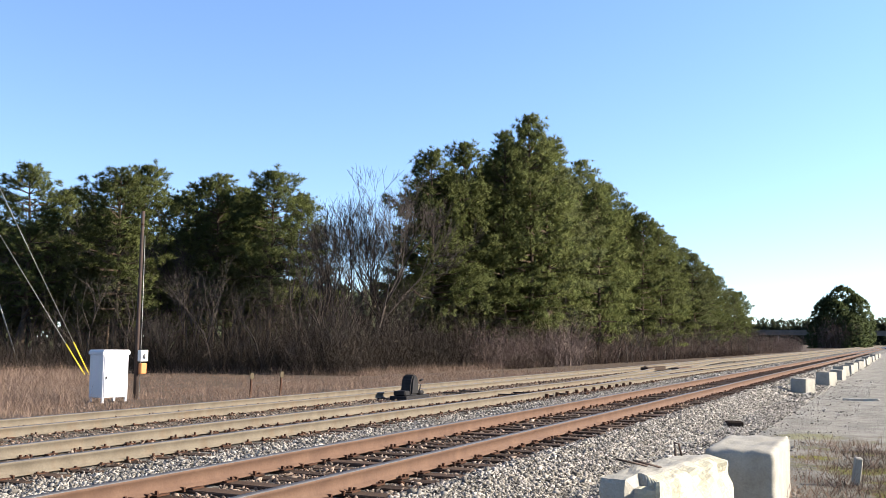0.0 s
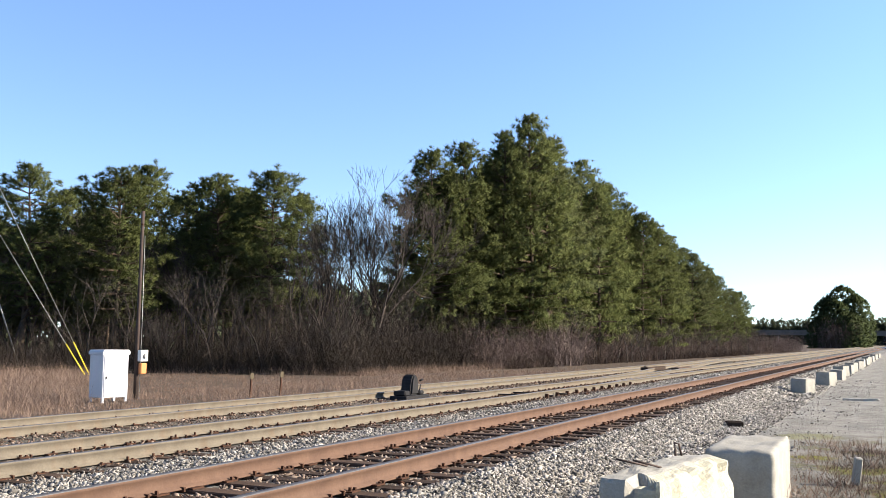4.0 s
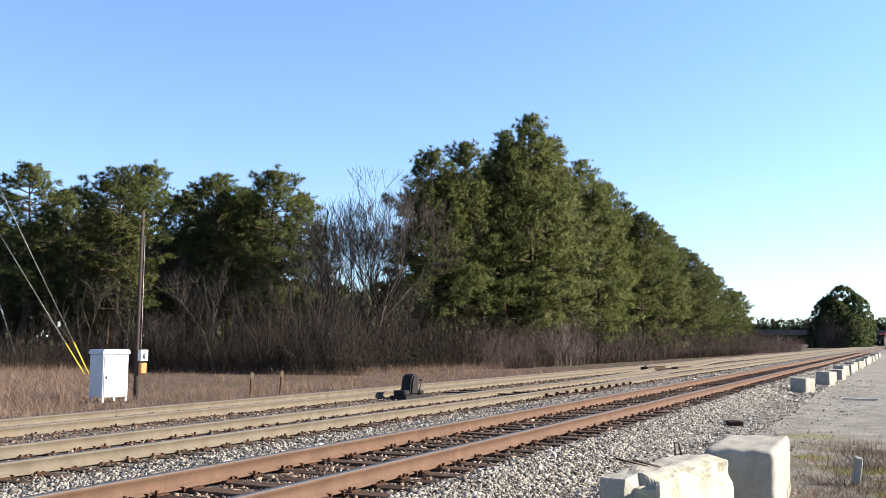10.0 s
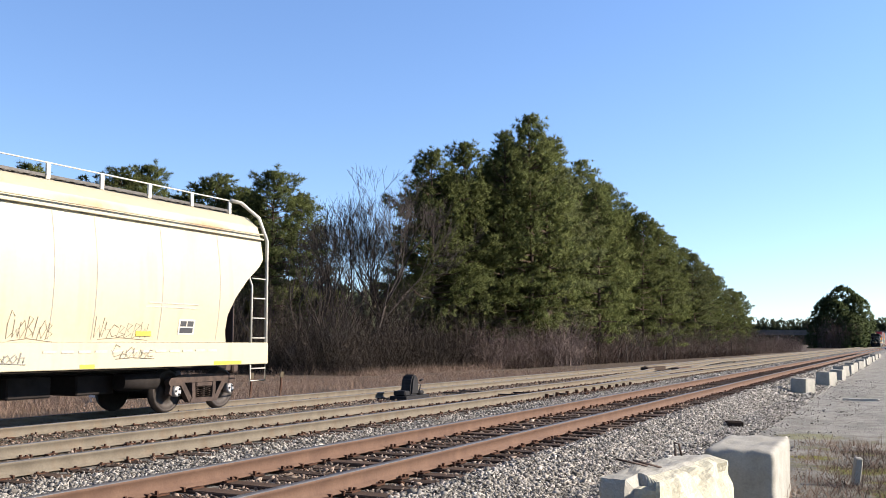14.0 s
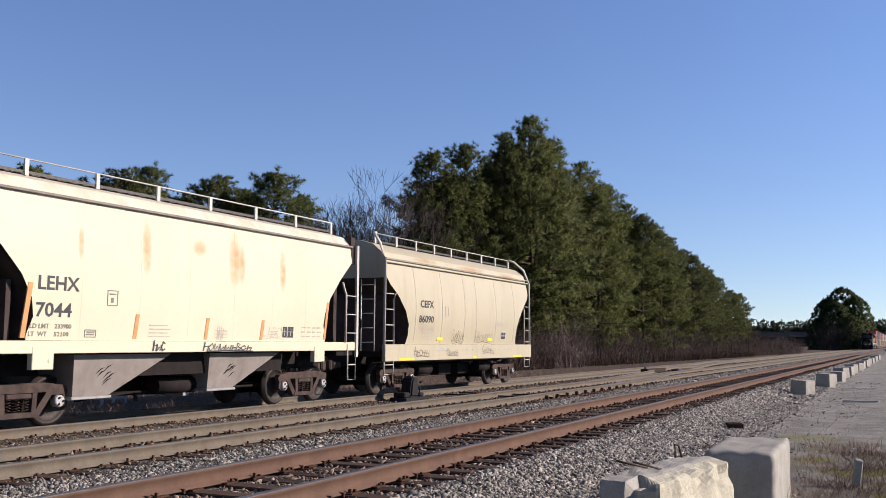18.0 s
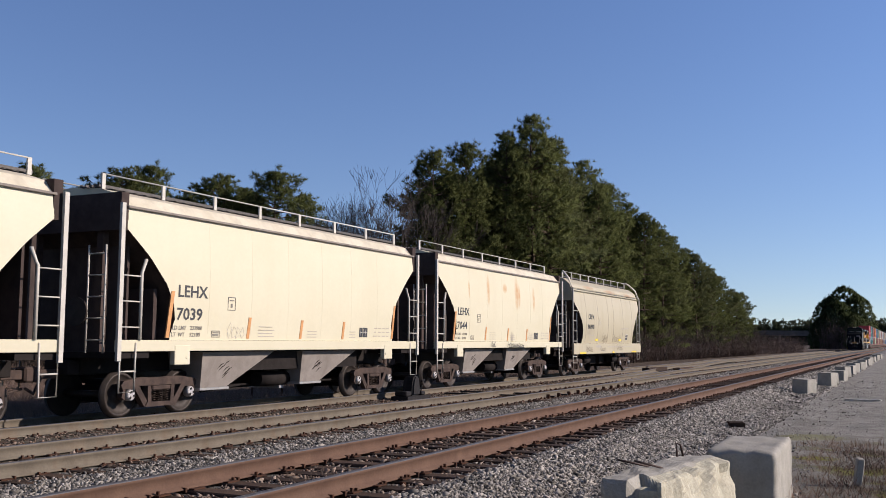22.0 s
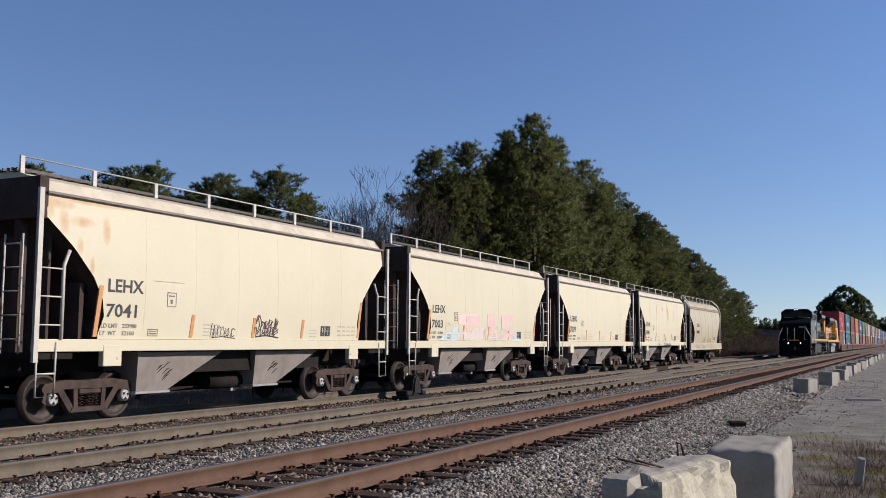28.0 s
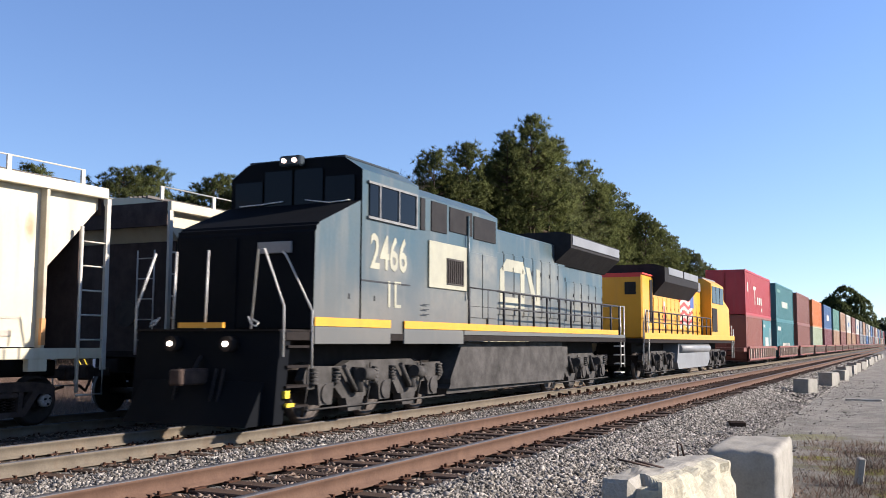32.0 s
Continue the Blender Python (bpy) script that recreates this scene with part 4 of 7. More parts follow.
thicket("undergrowth", "purple-brown leafless thicket before the far evergreens", np.column_stack([382 + 3 * rn.random(16), 21.0 + 7 * rn.random(16)]), rn.uniform(7.0, 12.5, 16), 40, 0.07, 56, SHRUB, 8)


def grass_spots(n, x0, x1, y0, y1, px=1.0):
    """Tufted spread: stems gather round random hearts."""
    hearts = np.column_stack([x0 + (x1 - x0) * rn.random(n // 14) ** px, y0 + (y1 - y0) * rn.random(n // 14)])
    return hearts[rn.integers(0, len(hearts), n)] + rn.normal(0, 0.16, (n, 2))


sp = grass_spots(70000, 8, 50, 21.6, 52)
sp = sp[sp[:, 1] < edge_y(sp[:, 0]) + 1]
sp = sp[(sp[:, 0] < 46.2) | (sp[:, 1] < 29.0)]
sp = sp[~((sp[:, 0] > 22.2) & (sp[:, 0] < 25.2) & (sp[:, 1] < 24.2))]
twigs("dry_grass", "pinkish dry broomsedge grass beside the track", sp, exp_h(len(sp), 0.24, 0.95) * np.where(sp[:, 1] < 0.96 * sp[:, 0], 0.42, 0.9), None, 0.0045, 43, STRAW, flare=1.0)
sp = grass_spots(26000, 17, 40, 19.5, 48)
sp = sp[sp[:, 1] > sp[:, 0] * 1.03 + 0.5]
twigs("dry_grass", "tall feathery pinkish broomsedge near the wood", sp, exp_h(len(sp), 0.36, 1.4), None, 0.0045, 52, STRAW, flare=0.8)
sp = grass_spots(20000, 40, 112, 0, 2.4)
sp[:, 1] = edge_y(sp[:, 0]) - sp[:, 1] + 0.6
twigs("dry_grass", "strip of dry tan grass below the wood", sp, exp_h(len(sp), 0.28, 0.8), None, 0.008, 44, STRAW, flare=0.8)
sp = grass_spots(16000, 10, 62, 18.4, 27)
twigs("dry_grass", "short dry tan grass beside the track", sp, exp_h(len(sp), 0.05, 0.3), None, 0.006, 45, STRAW, flare=0.6)
sp = grass_spots(5200, 11, 19, -2.2, 1.6)
twigs("dry_grass", "low dead weeds on the gravel yard", sp, exp_h(len(sp), 0.07, 0.45) - 0.19, None, 0.004, 46, STRAW, flare=0.8)


sp = grass_spots(7000, 11.5, 17.5, -2.4, 1.0)
twigs("dead_weeds", "tangled brown dead weeds round a survey stake", sp, exp_h(len(sp), 0.07, 0.45) - 0.2, None, 0.003, 50, TWIG, flare=0.9)


# Far woods behind the bridge and to the left of the line.
def far_woods(name, label, x0, x1, y0, y1, n, hmin, hmax, seed):
    rnd = np.random.default_rng(seed)
    k = rnd.random(n)
    cx, cy = x0 + (x1 - x0) * k + rnd.normal(0, 6, n), y0 + (y1 - y0) * k + rnd.normal(0, 6, n)
    h = rnd.uniform(hmin, hmax, n)
    cs, ds = [], []
    for a, c, e in zip(cx, cy, h):
        m = 40
        u = rnd.random(m)
        r = e * 0.32 * np.sqrt(rnd.random(m)) * (1.15 - u)
        t = rnd.random(m) * 6.28
        cs.append(np.column_stack([a + np.cos(t) * r, c + np.sin(t) * r, -0.5 + e * u]))
    cs = np.concatenate(cs)
    up = np.tile((0, 0, 1.0), (len(cs), 1))
    ob = part(name, soft_mesh(name, *blades(cs, up, 9, 1.7, 0.42, rnd, 0.8, up * 0.6 + np.array((-0.3, -0.3, 0)))), FAR_LEAF, None)
    return tagged(ob, label, "woods", kind="stuff")


far_woods("far_woods", "hazy dark far wood behind the road bridge", 900, 930, 10, 190, 420, 12, 24, 51)
far_woods("far_woods", "dark far wood on the yard's far side", 700, 760, -160, 6, 60, 8, 13, 53)
far_woods("far_woods", "dark wood far behind the clearing", 70, 175, 125, 62, 120, 8, 11, 54)
# ---- bridge and clutter ----
def road_bridge():
    br = thing("road_bridge", "dark road overpass on columns crossing the line far away", "bridge")
    bm = B()
    xs = 640.0
    prof = [(230, 5.4), (150, 6.0), (90, 6.2), (60, 6.0), (30, 5.7), (8, 5.5), (-20, 5.2), (-60, 4.6), (-140, 3.2)]
    for (y0, z0), (y1, z1) in zip(prof, prof[1:]):
        vs = [bm.verts.new(p) for x in (xs, xs + 11) for p in ((x, y0, z0), (x, y0, z0 + 2.2), (x, y1, z1 + 2.2), (x, y1, z1))]
        for q in ((0, 1, 2, 3), (7, 6, 5, 4), (1, 5, 6, 2), (0, 3, 7, 4)):
            bm.faces.new([vs[i] for i in q])
    part("deck", bm, BRIDGE, br)
    bm = B()
    for (y0, z0), (y1, z1) in zip(prof, prof[1:]):
        vs = [bm.verts.new(p) for x in (xs - 0.3, xs - 0.05) for p in ((x, y0, z0 + 2.0), (x, y0, z0 + 3.1), (x, y1, z1 + 3.1), (x, y1, z1 + 2.0))]
        for q in ((0, 1, 2, 3), (7, 6, 5, 4), (1, 5, 6, 2), (0, 3, 7, 4)):
            bm.faces.new([vs[i] for i in q])
    part("parapet", bm, BRIDGE, br)
    for y, z in ((96, 6.1), (74, 6.0), (48, 5.8), (22, 5.6), (-6, 5.3), (-30, 5.0)):
        bm = B()
        box(bm, xs + 3, xs + 8, y - 0.6, y + 0.6, -1.2, z + 0.3, 0.05)
        part("pier", bm, BRIDGE, br)


road_bridge()


def rough_block(name, x0, x1, y0, y1, z0, z1, seed, turn=0.0, tip=0.0, jag=0.012, label="weathered cast concrete block on the gravel", broken=None, radius=0.05, group="concrete blocks along the line"):
    """A cast block with worn corners; broken: how deep its upper front edge has spalled away."""
    rr = random.Random(seed)
    bm = B()
    cx, cy = (x0 + x1) / 2, (y0 + y1) / 2
    a, c, h = (x1 - x0) / 2, (y1 - y0) / 2, z1 - z0
    box(bm, -a, a, -c, c, 0, h)
    bmesh.ops.subdivide_edges(bm, edges=bm.edges[:], cuts=13 if broken else (15 if radius > 0.05 else 4), use_grid_fill=True)
    for v in bm.verts:
        p = v.co
        q = Vector((max(-a + radius, min(a - radius, p.x)), max(-c + radius, min(c - radius, p.y)), max(radius * 0.3, min(h - radius, p.z))))
        d = p - q
        if d.length > 1e-6:
            p = q + d.normalized() * min(d.length, radius)
        if broken:
            w = noise.noise(Vector((p.x * 4, p.z * 4, seed)))
            k = max(0, -p.y / c) * max(0, p.z / h - 0.2) * min(1, max(0, (p.x / a + 0.98) / 0.22))
            p = p + Vector((0.10 * w * k, broken * k * (0.55 + 0.9 * w), -0.08 * k * (0.7 + w)))
            if p.x < -0.75 * a and -0.75 * c < p.y < 0.05 * c and p.z > 0.7 * h:
                p = p + Vector((0.10, 0, -0.09))
        s = noise.noise(p * 5 + Vector((seed, 0, 0))) * jag * (1.6 if broken else 1) + noise.noise(p * 14 + Vector((0, seed, 0))) * jag * 0.6
        v.co = p + p.normalized() * s
    for f in bm.faces:
        f.smooth = radius > 0.05
        if broken and f.calc_center_median().y < -0.2 * c:
            f.material_index = 1
    return solid(name, bm, [CONCRETE, CONCRETE_RAW], label, "concrete block", Matrix.Translation((cx, cy, z0)) @ Euler((radians(tip), 0, radians(turn))).to_matrix().to_4x4(), group)


blk_a = rough_block("concrete_block", 8.05, 10.15, 1.72, 2.28, -0.55, 0.15, 3, -8, jag=0.02, broken=0.22, radius=0.035, label="broken pale concrete block with a spalled end and bent rebar")
rough_block("concrete_block", 10.6, 12.4, 1.30, 2.02, -0.55, 0.16, 4, 1, jag=0.026, radius=0.052, label="smooth rounded concrete block in raking sun")
for i, (x, y, s, tn) in enumerate(((35.6, 3.32, 0.64, -24), (43.0, 3.1, 0.66, -18), (45.2, 3.2, 0.6, -30), (50.0, 3.05, 0.58, -14), (54.6, 3.15, 0.66, -26), (59.6, 3.1, 0.62, -12), (64.6, 3.15, 0.66, -22),
                                   (71.0, 3.05, 0.62, -30), (77.5, 3.15, 0.66, -8), (84.0, 3.1, 0.62, -20), (92.0, 3.2, 0.66, -28), (101.0, 3.2, 0.62, -15), (112.0, 3.2, 0.66, -22), (124.0, 3.2, 0.64, -18))):
    rough_block("concrete_block", x - 0.31, x + 0.31, y - 0.29, y + 0.29, -0.55, -0.55 + s - 0.03, 60 + i, tn, rt.uniform(-2, 2), jag=0.02, radius=0.02)


def rebar(pts):
    bm = B()
    tube(bm, pts, 0.011, 6)
    return solid("rebar", bm, REBAR, "bent rusty reinforcing bar sticking out of broken concrete", "rebar", group="rebar in the broken block")


rebar([(8.85, 2.16, 0.06), (8.84, 2.18, 0.16), (8.60, 2.40, 0.235)])
rebar([(8.88, 2.04, 0.06), (8.87, 2.06, 0.15), (8.66, 2.26, 0.225)])
rebar([(9.85, 2.14, 0.08), (9.85, 2.14, 0.20), (9.88, 2.155, 0.275), (9.92, 2.12, 0.26), (9.95, 2.10, 0.14)])

bm = B()
box(bm, -0.05, 0.05, -0.045, 0.045, -0.05, 0.36, 0.012)
solid("wooden_stake", bm, CONCRETE, "short pale leaning survey stake in dead weeds", "stake", pose(13.5, 0.66, -0.52, 6, -8, 20))
bm = B()
prism(bm, [(-0.55, 0), (-0.2, 0.02), (0.2, 0.0), (0.55, 0.03), (0.5, 0.07), (0, 0.05), (-0.5, 0.06)], -0.06, 0.06)
solid("plank_scrap", bm, WHITE, "pale broken board lying on gravel", "board", pose(32.6, 1.35, -0.49, 0, 0, -100))
bm = B()
for i in range(9):
    a = rt.uniform(0, 3.1)
    box(bm, i * 0.07 - 0.3, i * 0.07 - 0.22, -0.12 - 0.1 * math.sin(a), 0.1, 0, 0.05 + 0.05 * math.sin(a), 0.01)
solid("tie_debris", bm, TIE, "dark splintered tie scrap on the ballast shoulder", "debris", pose(21.2, 3.42, -0.47, 0, 0, 15))


def cabinet():
    c = thing("relay_cabinet", "white metal trackside relay cabinet on short legs", "cabinet", pose(23.62, 23.4, -0.82, 0, 0, -11.7))
    bm = B()
    box(bm, -0.47, 0.47, -0.37, 0.37, 0.25, 1.62, 0.015)
    part("body", bm, CABINET, c)
    bm = B()
    prism(bm, [(-0.50, 1.624), (0.50, 1.624), (0.50, 1.72), (0.44, 1.78), (-0.44, 1.78), (-0.50, 1.72)], -0.41, 0.41)
    part("roof", bm, CABINET, c)
    bm = B()
    box(bm, -0.43, 0.43, -0.395, -0.374, 0.30, 1.58, 0.006)
    d = part("door", bm, CABINET, c)
    bm = B()
    box(bm, -0.38, -0.34, -0.42, -0.396, 0.84, 0.94, 0.004)
    part("handle", bm, IRON, d, "small black handle")
    for x in (-0.42, 0.42):
        for y in (-0.32, 0.32):
            bm = B()
            box(bm, x - 0.035, x + 0.035, y - 0.035, y + 0.035, -0.02, 0.248)
            part("leg", bm, CABINET, c)


cabinet()


def pole():
    p = thing("utility_pole", "thin weathered wooden utility pole with meter boxes", "utility pole", pose(25.0, 23.55, -0.76, 0.4, 0.2, 0))
    bm = B()
    tube(bm, [(0, 0, -0.1), (0, 0, 2.5), (0.01, 0, 6.45)], 0.078, 10, 0.055)
    part("shaft", bm, POLE_WOOD, p)
    bm = B()
    tube(bm, [(0.05, -0.12, 0.0), (0.05, -0.12, 2.6), (0.05, -0.09, 5.6)], 0.011, 6)
    part("conduit", bm, WIRE, p, "pale conduit up the pole")
    bm = B()
    box(bm, -0.10, 0.24, -0.28, -0.12, 1.32, 1.70, 0.012)
    b = part("meter_box", bm, BOXGREY, p, "pale grey meter box")
    bm = B()
    tube(bm, [(0.07, -0.281, 1.50), (0.07, -0.36, 1.50)], 0.085, 12)
    part("meter", bm, WIRE, b)
    bm = B()
    box(bm, -0.05, 0.22, -0.26, -0.12, 0.90, 1.26, 0.02)
    part("orange_box", bm, ORANGE_BOX, p, "orange plastic box")
    bm = B()
    tube(bm, [(-0.02, -0.05, 5.98), (-0.12, -0.10, 5.98)], 0.03, 8)
    part("insulator", bm, SPIKE, p)


pole()


def guy_wire(a, b, sheath):
    g = thing("guy_wire", "thin steel guy wire with a yellow plastic guard" if sheath else "pale leaning guy rod at the clearing's edge", "guy wire", group="guy wires")
    a, b = Vector(a), Vector(b)
    bm = B()
    tube(bm, [a, a.lerp(b, 0.5) - Vector((0, 0, 0.02)), b], 0.015 if sheath else 0.05, 5)
    part("wire", bm, WIRE, g)
    if sheath:
        bm = B()
        tube(bm, [a + (b - a).normalized() * 0.1, a + (b - a).normalized() * 2.3], 0.036, 8)
        part("guard", bm, YELLOW, g, "yellow plastic guard")


guy_wire((41.7, 43.1, -0.85), (39.1, 51.4, 11.6), True)
guy_wire((42.3, 43.4, -0.85), (35.0, 44.8, 12.0), True)
guy_wire((47.0, 54.6, -0.85), (45.2, 56.1, 6.2), False)


def marker(x, y, h):
    m = thing("marker_post", "short rusty marker post with a bent plate", "marker post", pose(x, y, ground_z(x, y), 0, 4, 0), "marker posts")
    bm = B()
    box(bm, -0.035, 0.035, -0.02, 0.02, -0.05, h)
    part("post", bm, SPIKE, m)
    bm = B()
    box(bm, -0.11, 0.09, -0.035, -0.022, h - 0.19, h + 0.02, 0.004)
    part("plate", bm, RUST_PLATE, m)


marker(27.12, 20.38, 0.85)
marker(28.55, 20.15, 0.84)


def switch_machine():
    s = thing("switch_machine", "black electric switch machine with a domed cover beside the rails", "switch machine", pose(25.82, 13.52, -0.45))
    bm = B()
    box(bm, -0.75, 0.75, -0.28, 0.28, 0.0, 0.12, 0.01)
    part("base_plate", bm, IRON, s)
    bm = B()
    prism(bm, [(-0.27, 0.122), (0.25, 0.122), (0.22, 0.45), (0.17, 0.66), (0.06, 0.73), (-0.08, 0.73), (-0.17, 0.62), (-0.22, 0.45)], -0.19, 0.19)
    bmesh.ops.bevel(bm, geom=bm.edges[:], offset=0.05, segments=3, affect="EDGES")
    part("cover", bm, IRON, s)
    for x0, x1, z in ((-0.68, -0.36, 0.27), (0.30, 0.56, 0.24)):
        bm = B()
        box(bm, x0, x1, -0.2, 0.2, 0.122, z, 0.03)
        part("gear_case", bm, IRON, s)
    bm = B()
    tube(bm, [(0.2, -0.24, 0.55), (0.34, -0.26, 0.58)], 0.03, 6)
    tube(bm, [(0.42, -0.1, 0.2), (0.48, -0.12, 0.42)], 0.02, 6)
    part("hand_lever", bm, IRON, s)


switch_machine()


def far_car():
    c = thing("parked_car", "white car parked far down the gravel yard", "car", pose(262, 3.2, -0.62, 0, 0, 75), group="parked cars")
    bm = B()
    prism(bm, [(-2.2, 0.3), (2.2, 0.3), (2.2, 0.85), (1.2, 0.95), (0.6, 1.45), (-1.4, 1.45), (-2.0, 0.95), (-2.2, 0.9)], -0.85, 0.85)
    part("body", bm, CABINET, c)
    for x in (-1.35, 1.35):
        for y in (-0.87, 0.75):
            bm = B()
            tube(bm, [(x, y, 0.32), (x, y + 0.12, 0.32)], 0.32, 12)
            part("wheel", bm, IRON, c)
    bm = B()
    prism(bm, [(1.05, 0.97), (0.58, 1.38), (-1.3, 1.38), (-1.75, 0.97)], -0.856, 0.856)
    part("window", bm, IRON, c)


far_car()
# ---- freight train on the far track ----
# A car's own space: x along it, y = -1.5 its sunlit side, z = 0 on the rail heads.
WHEELS = []


def lathe_x(bm, prof, seg=20, mi=0):
    """Turns (y, r) points about the y axis."""
    rings = [[bm.verts.new((r * math.cos(a), y, r * math.sin(a))) for a in (2 * math.pi * k / seg for k in range(seg))] for y, r in prof]
    for a, b in zip(rings, rings[1:]):
        for k in range(seg):
            f = bm.faces.new((a[k], b[k], b[(k + 1) % seg], a[(k + 1) % seg]))
            f.material_index, f.smooth = mi, True
    bm.faces.new(rings[0]).material_index = mi
    bm.faces.new(rings[-1][::-1]).material_index = mi
    return bm


def wheelset_mesh(r=0.457):
    bm = B()
    lathe_x(bm, [(-0.98, 0.07), (0.98, 0.07)], 8)
    for s in (-1, 1):
        p = [(0.69, 0.16), (0.69, r * 0.97), (0.70, r + 0.026), (0.725, r + 0.022), (0.735, r), (0.82, r - 0.012), (0.825, r * 0.86), (0.80, r * 0.84), (0.775, r * 0.5), (0.80, 0.17), (0.84, 0.14)]
        lathe_x(bm, [(s * y, q) for y, q in (p if s > 0 else p[::-1])][::1], 22)
        c = [(0.98, 0.115), (1.10, 0.115), (1.12, 0.09)]
        lathe_x(bm, [(s * y, q) for y, q in (c if s > 0 else c[::-1])], 12, 1)
        for k in range(3):
            a = 2.09 * k + 0.3
            x, z = 0.065 * math.cos(a), 0.065 * math.sin(a)
            box(bm, x - 0.018, x + 0.018, min(s * 1.115, s * 1.14), max(s * 1.115, s * 1.14), z - 0.018, z + 0.018, 0, 2)
    bmesh.ops.recalc_face_normals(bm, faces=bm.faces)
    me = mesh_of(bm, "wheelset")
    for k in (WHEEL, CAPM, IRON):
        me.materials.append(k)
    return me


WHEELSET = wheelset_mesh()


def sideframe_mesh():
    """Cast side frame: a bow over the two axle boxes with a spring window."""
    bm = B()
    y0, y1 = -1.06, -0.93
    prism(bm, [(-1.12, 0.66), (-1.05, 0.74), (-0.6, 0.80), (0.6, 0.80), (1.05, 0.74), (1.12, 0.66), (1.08, 0.575), (0.70, 0.575), (0.62, 0.63), (-0.62, 0.63), (-0.70, 0.575), (-1.08, 0.575)], y0, y1)
    for s in (-1, 1):
        prism(bm, [(s * 0.62, 0.63), (s * 0.76, 0.60), (s * 0.46, 0.20), (s * 0.30, 0.20)], y0, y1)
        prism(bm, [(s * 0.30, 0.626), (s * 0.40, 0.626), (s * 0.38, 0.29), (s * 0.28, 0.29)], y0 - 0.02, y1)
        prism(bm, [(s * 1.06, 0.573), (s * 1.10, 0.42), (s * 1.02, 0.36), (s * 1.0, 0.573)], y0, y1)
    prism(bm, [(-0.46, 0.198), (0.46, 0.198), (0.40, 0.29), (-0.40, 0.29)], y0 - 0.02, y1)
    me = mesh_of(bm, "side_frame")
    me.materials.append(TRUCK)
    return me


def spring_mesh():
    """One coil spring, and the bolster end above it is a part of its own."""
    bm = B()
    tube(bm, [(0.068 * math.cos(a), -1.0 + 0.068 * math.sin(a), 0.295 + 0.0365 * a / 1.0472) for a in (1.0472 * k * 0.9 for k in range(34)) if 0.295 + 0.0365 * a / 1.0472 * 0.2 < 0.6], 0.017, 4)
    zt = max(v.co.z for v in bm.verts)
    for v in bm.verts:
        v.co.z = 0.29 + (v.co.z - 0.28) * 0.24 / (zt - 0.28)
    me = mesh_of(bm, "spring")
    me.materials.append(TRUCK)
    return me


def bolster_end_mesh():
    bm = B()
    box(bm, -0.27, 0.27, -1.10, -0.9, 0.53, 0.62, 0.02)
    me = mesh_of(bm, "bolster_end")
    me.materials.append(TRUCK)
    return me


def bolster_mesh():
    bm = B()
    box(bm, -0.2, 0.2, -0.9, 0.9, 0.45, 0.72, 0.03)
    tube(bm, [(0, 0, 0.72), (0, 0, 0.86)], 0.2, 12)
    for s in (-1, 1):
        prism(bm, [(s * 0.30, 0.25), (s * 0.36, 0.25), (s * 0.36, 0.6), (s * 0.30, 0.6)], -0.8, 0.8)
    me = mesh_of(bm, "truck")
    me.materials.append(BLACKISH)
    return me


SIDEFRAME, SPRING, BOLSTER_END, BOLSTER = sideframe_mesh(), spring_mesh(), bolster_end_mesh(), bolster_mesh()


def truck(parent, x):
    t = part("truck", BOLSTER, BLACKISH, parent, "dusty brown cast-steel freight truck", m=pose(x, 0, 0))
    part("side_frame", SIDEFRAME, TRUCK, t)
    part("side_frame", SIDEFRAME, TRUCK, t, m=pose(0, 0, 0, 0, 0, 180))
    part("bolster_end", BOLSTER_END, TRUCK, t)
    for sx in (-0.19, 0.0, 0.19):
        part("spring", SPRING, TRUCK, t, m=pose(sx, 0, 0))
    for s in (-0.89, 0.89):
        w = part("wheelset", WHEELSET, WHEEL, t, m=pose(s, 0, 0.457))
        WHEELS.append((w, s, 0.457))


def car_body(stations, width, bulge, ribs=0, roof=((1.0, 4.15), (0.86, 4.40), (0.5, 4.56), (0.0, 4.62))):
    """Hopper body: stations of (z, end x) up the side; y follows the bulge; a curved roof on top."""
    bm = B()
    n = 14
    z0, z1 = stations[0][0], stations[-1][0]
    rows = {}
    for s in (-1, 1):
        rows[s] = []
        for z, xe in stations:
            k = (z - z0) / (z1 - z0)
            y = s * (width + bulge * math.sin(math.pi * min(1, 0.08 + k * 0.92)))
            rows[s].append([bm.verts.new((-xe + 2 * xe * i / n, y, z)) for i in range(n + 1)])
        for a, b in zip(rows[s], rows[s][1:]):
            for i in range(n):
                f = bm.faces.new((a[i], a[i + 1], b[i + 1], b[i]))
                f.smooth = bulge > 0.05
    xe = stations[-1][1]
    top = [rows[-1][-1]]
    yy = abs(top[0][0].co.y)
    for s, seq in ((-1, roof[1:]), (1, roof[1:-1][::-1])):
        for k, z in seq:
            top.append([bm.verts.new((-xe + 2 * xe * i / n, s * k * yy, z)) for i in range(n + 1)])
    top.append(rows[1][-1])
    for a, b in zip(top, top[1:]):
        for i in range(n):
            f = bm.faces.new((a[i], a[i + 1], b[i + 1], b[i]))
            f.smooth, f.material_index = True, 2
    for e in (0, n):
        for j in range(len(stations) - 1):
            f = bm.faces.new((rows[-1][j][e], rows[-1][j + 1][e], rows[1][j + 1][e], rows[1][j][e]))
            # end slopes below the eave take the shade-and-dirt brown
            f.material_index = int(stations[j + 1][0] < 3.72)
        bm.faces.new([r[e] for r in top])
    bm.faces.new([rows[-1][0][0], rows[-1][0][n], rows[1][0][n], rows[1][0][0]])
    bmesh.ops.recalc_face_normals(bm, faces=bm.faces)
    me = mesh_of(bm, "body")
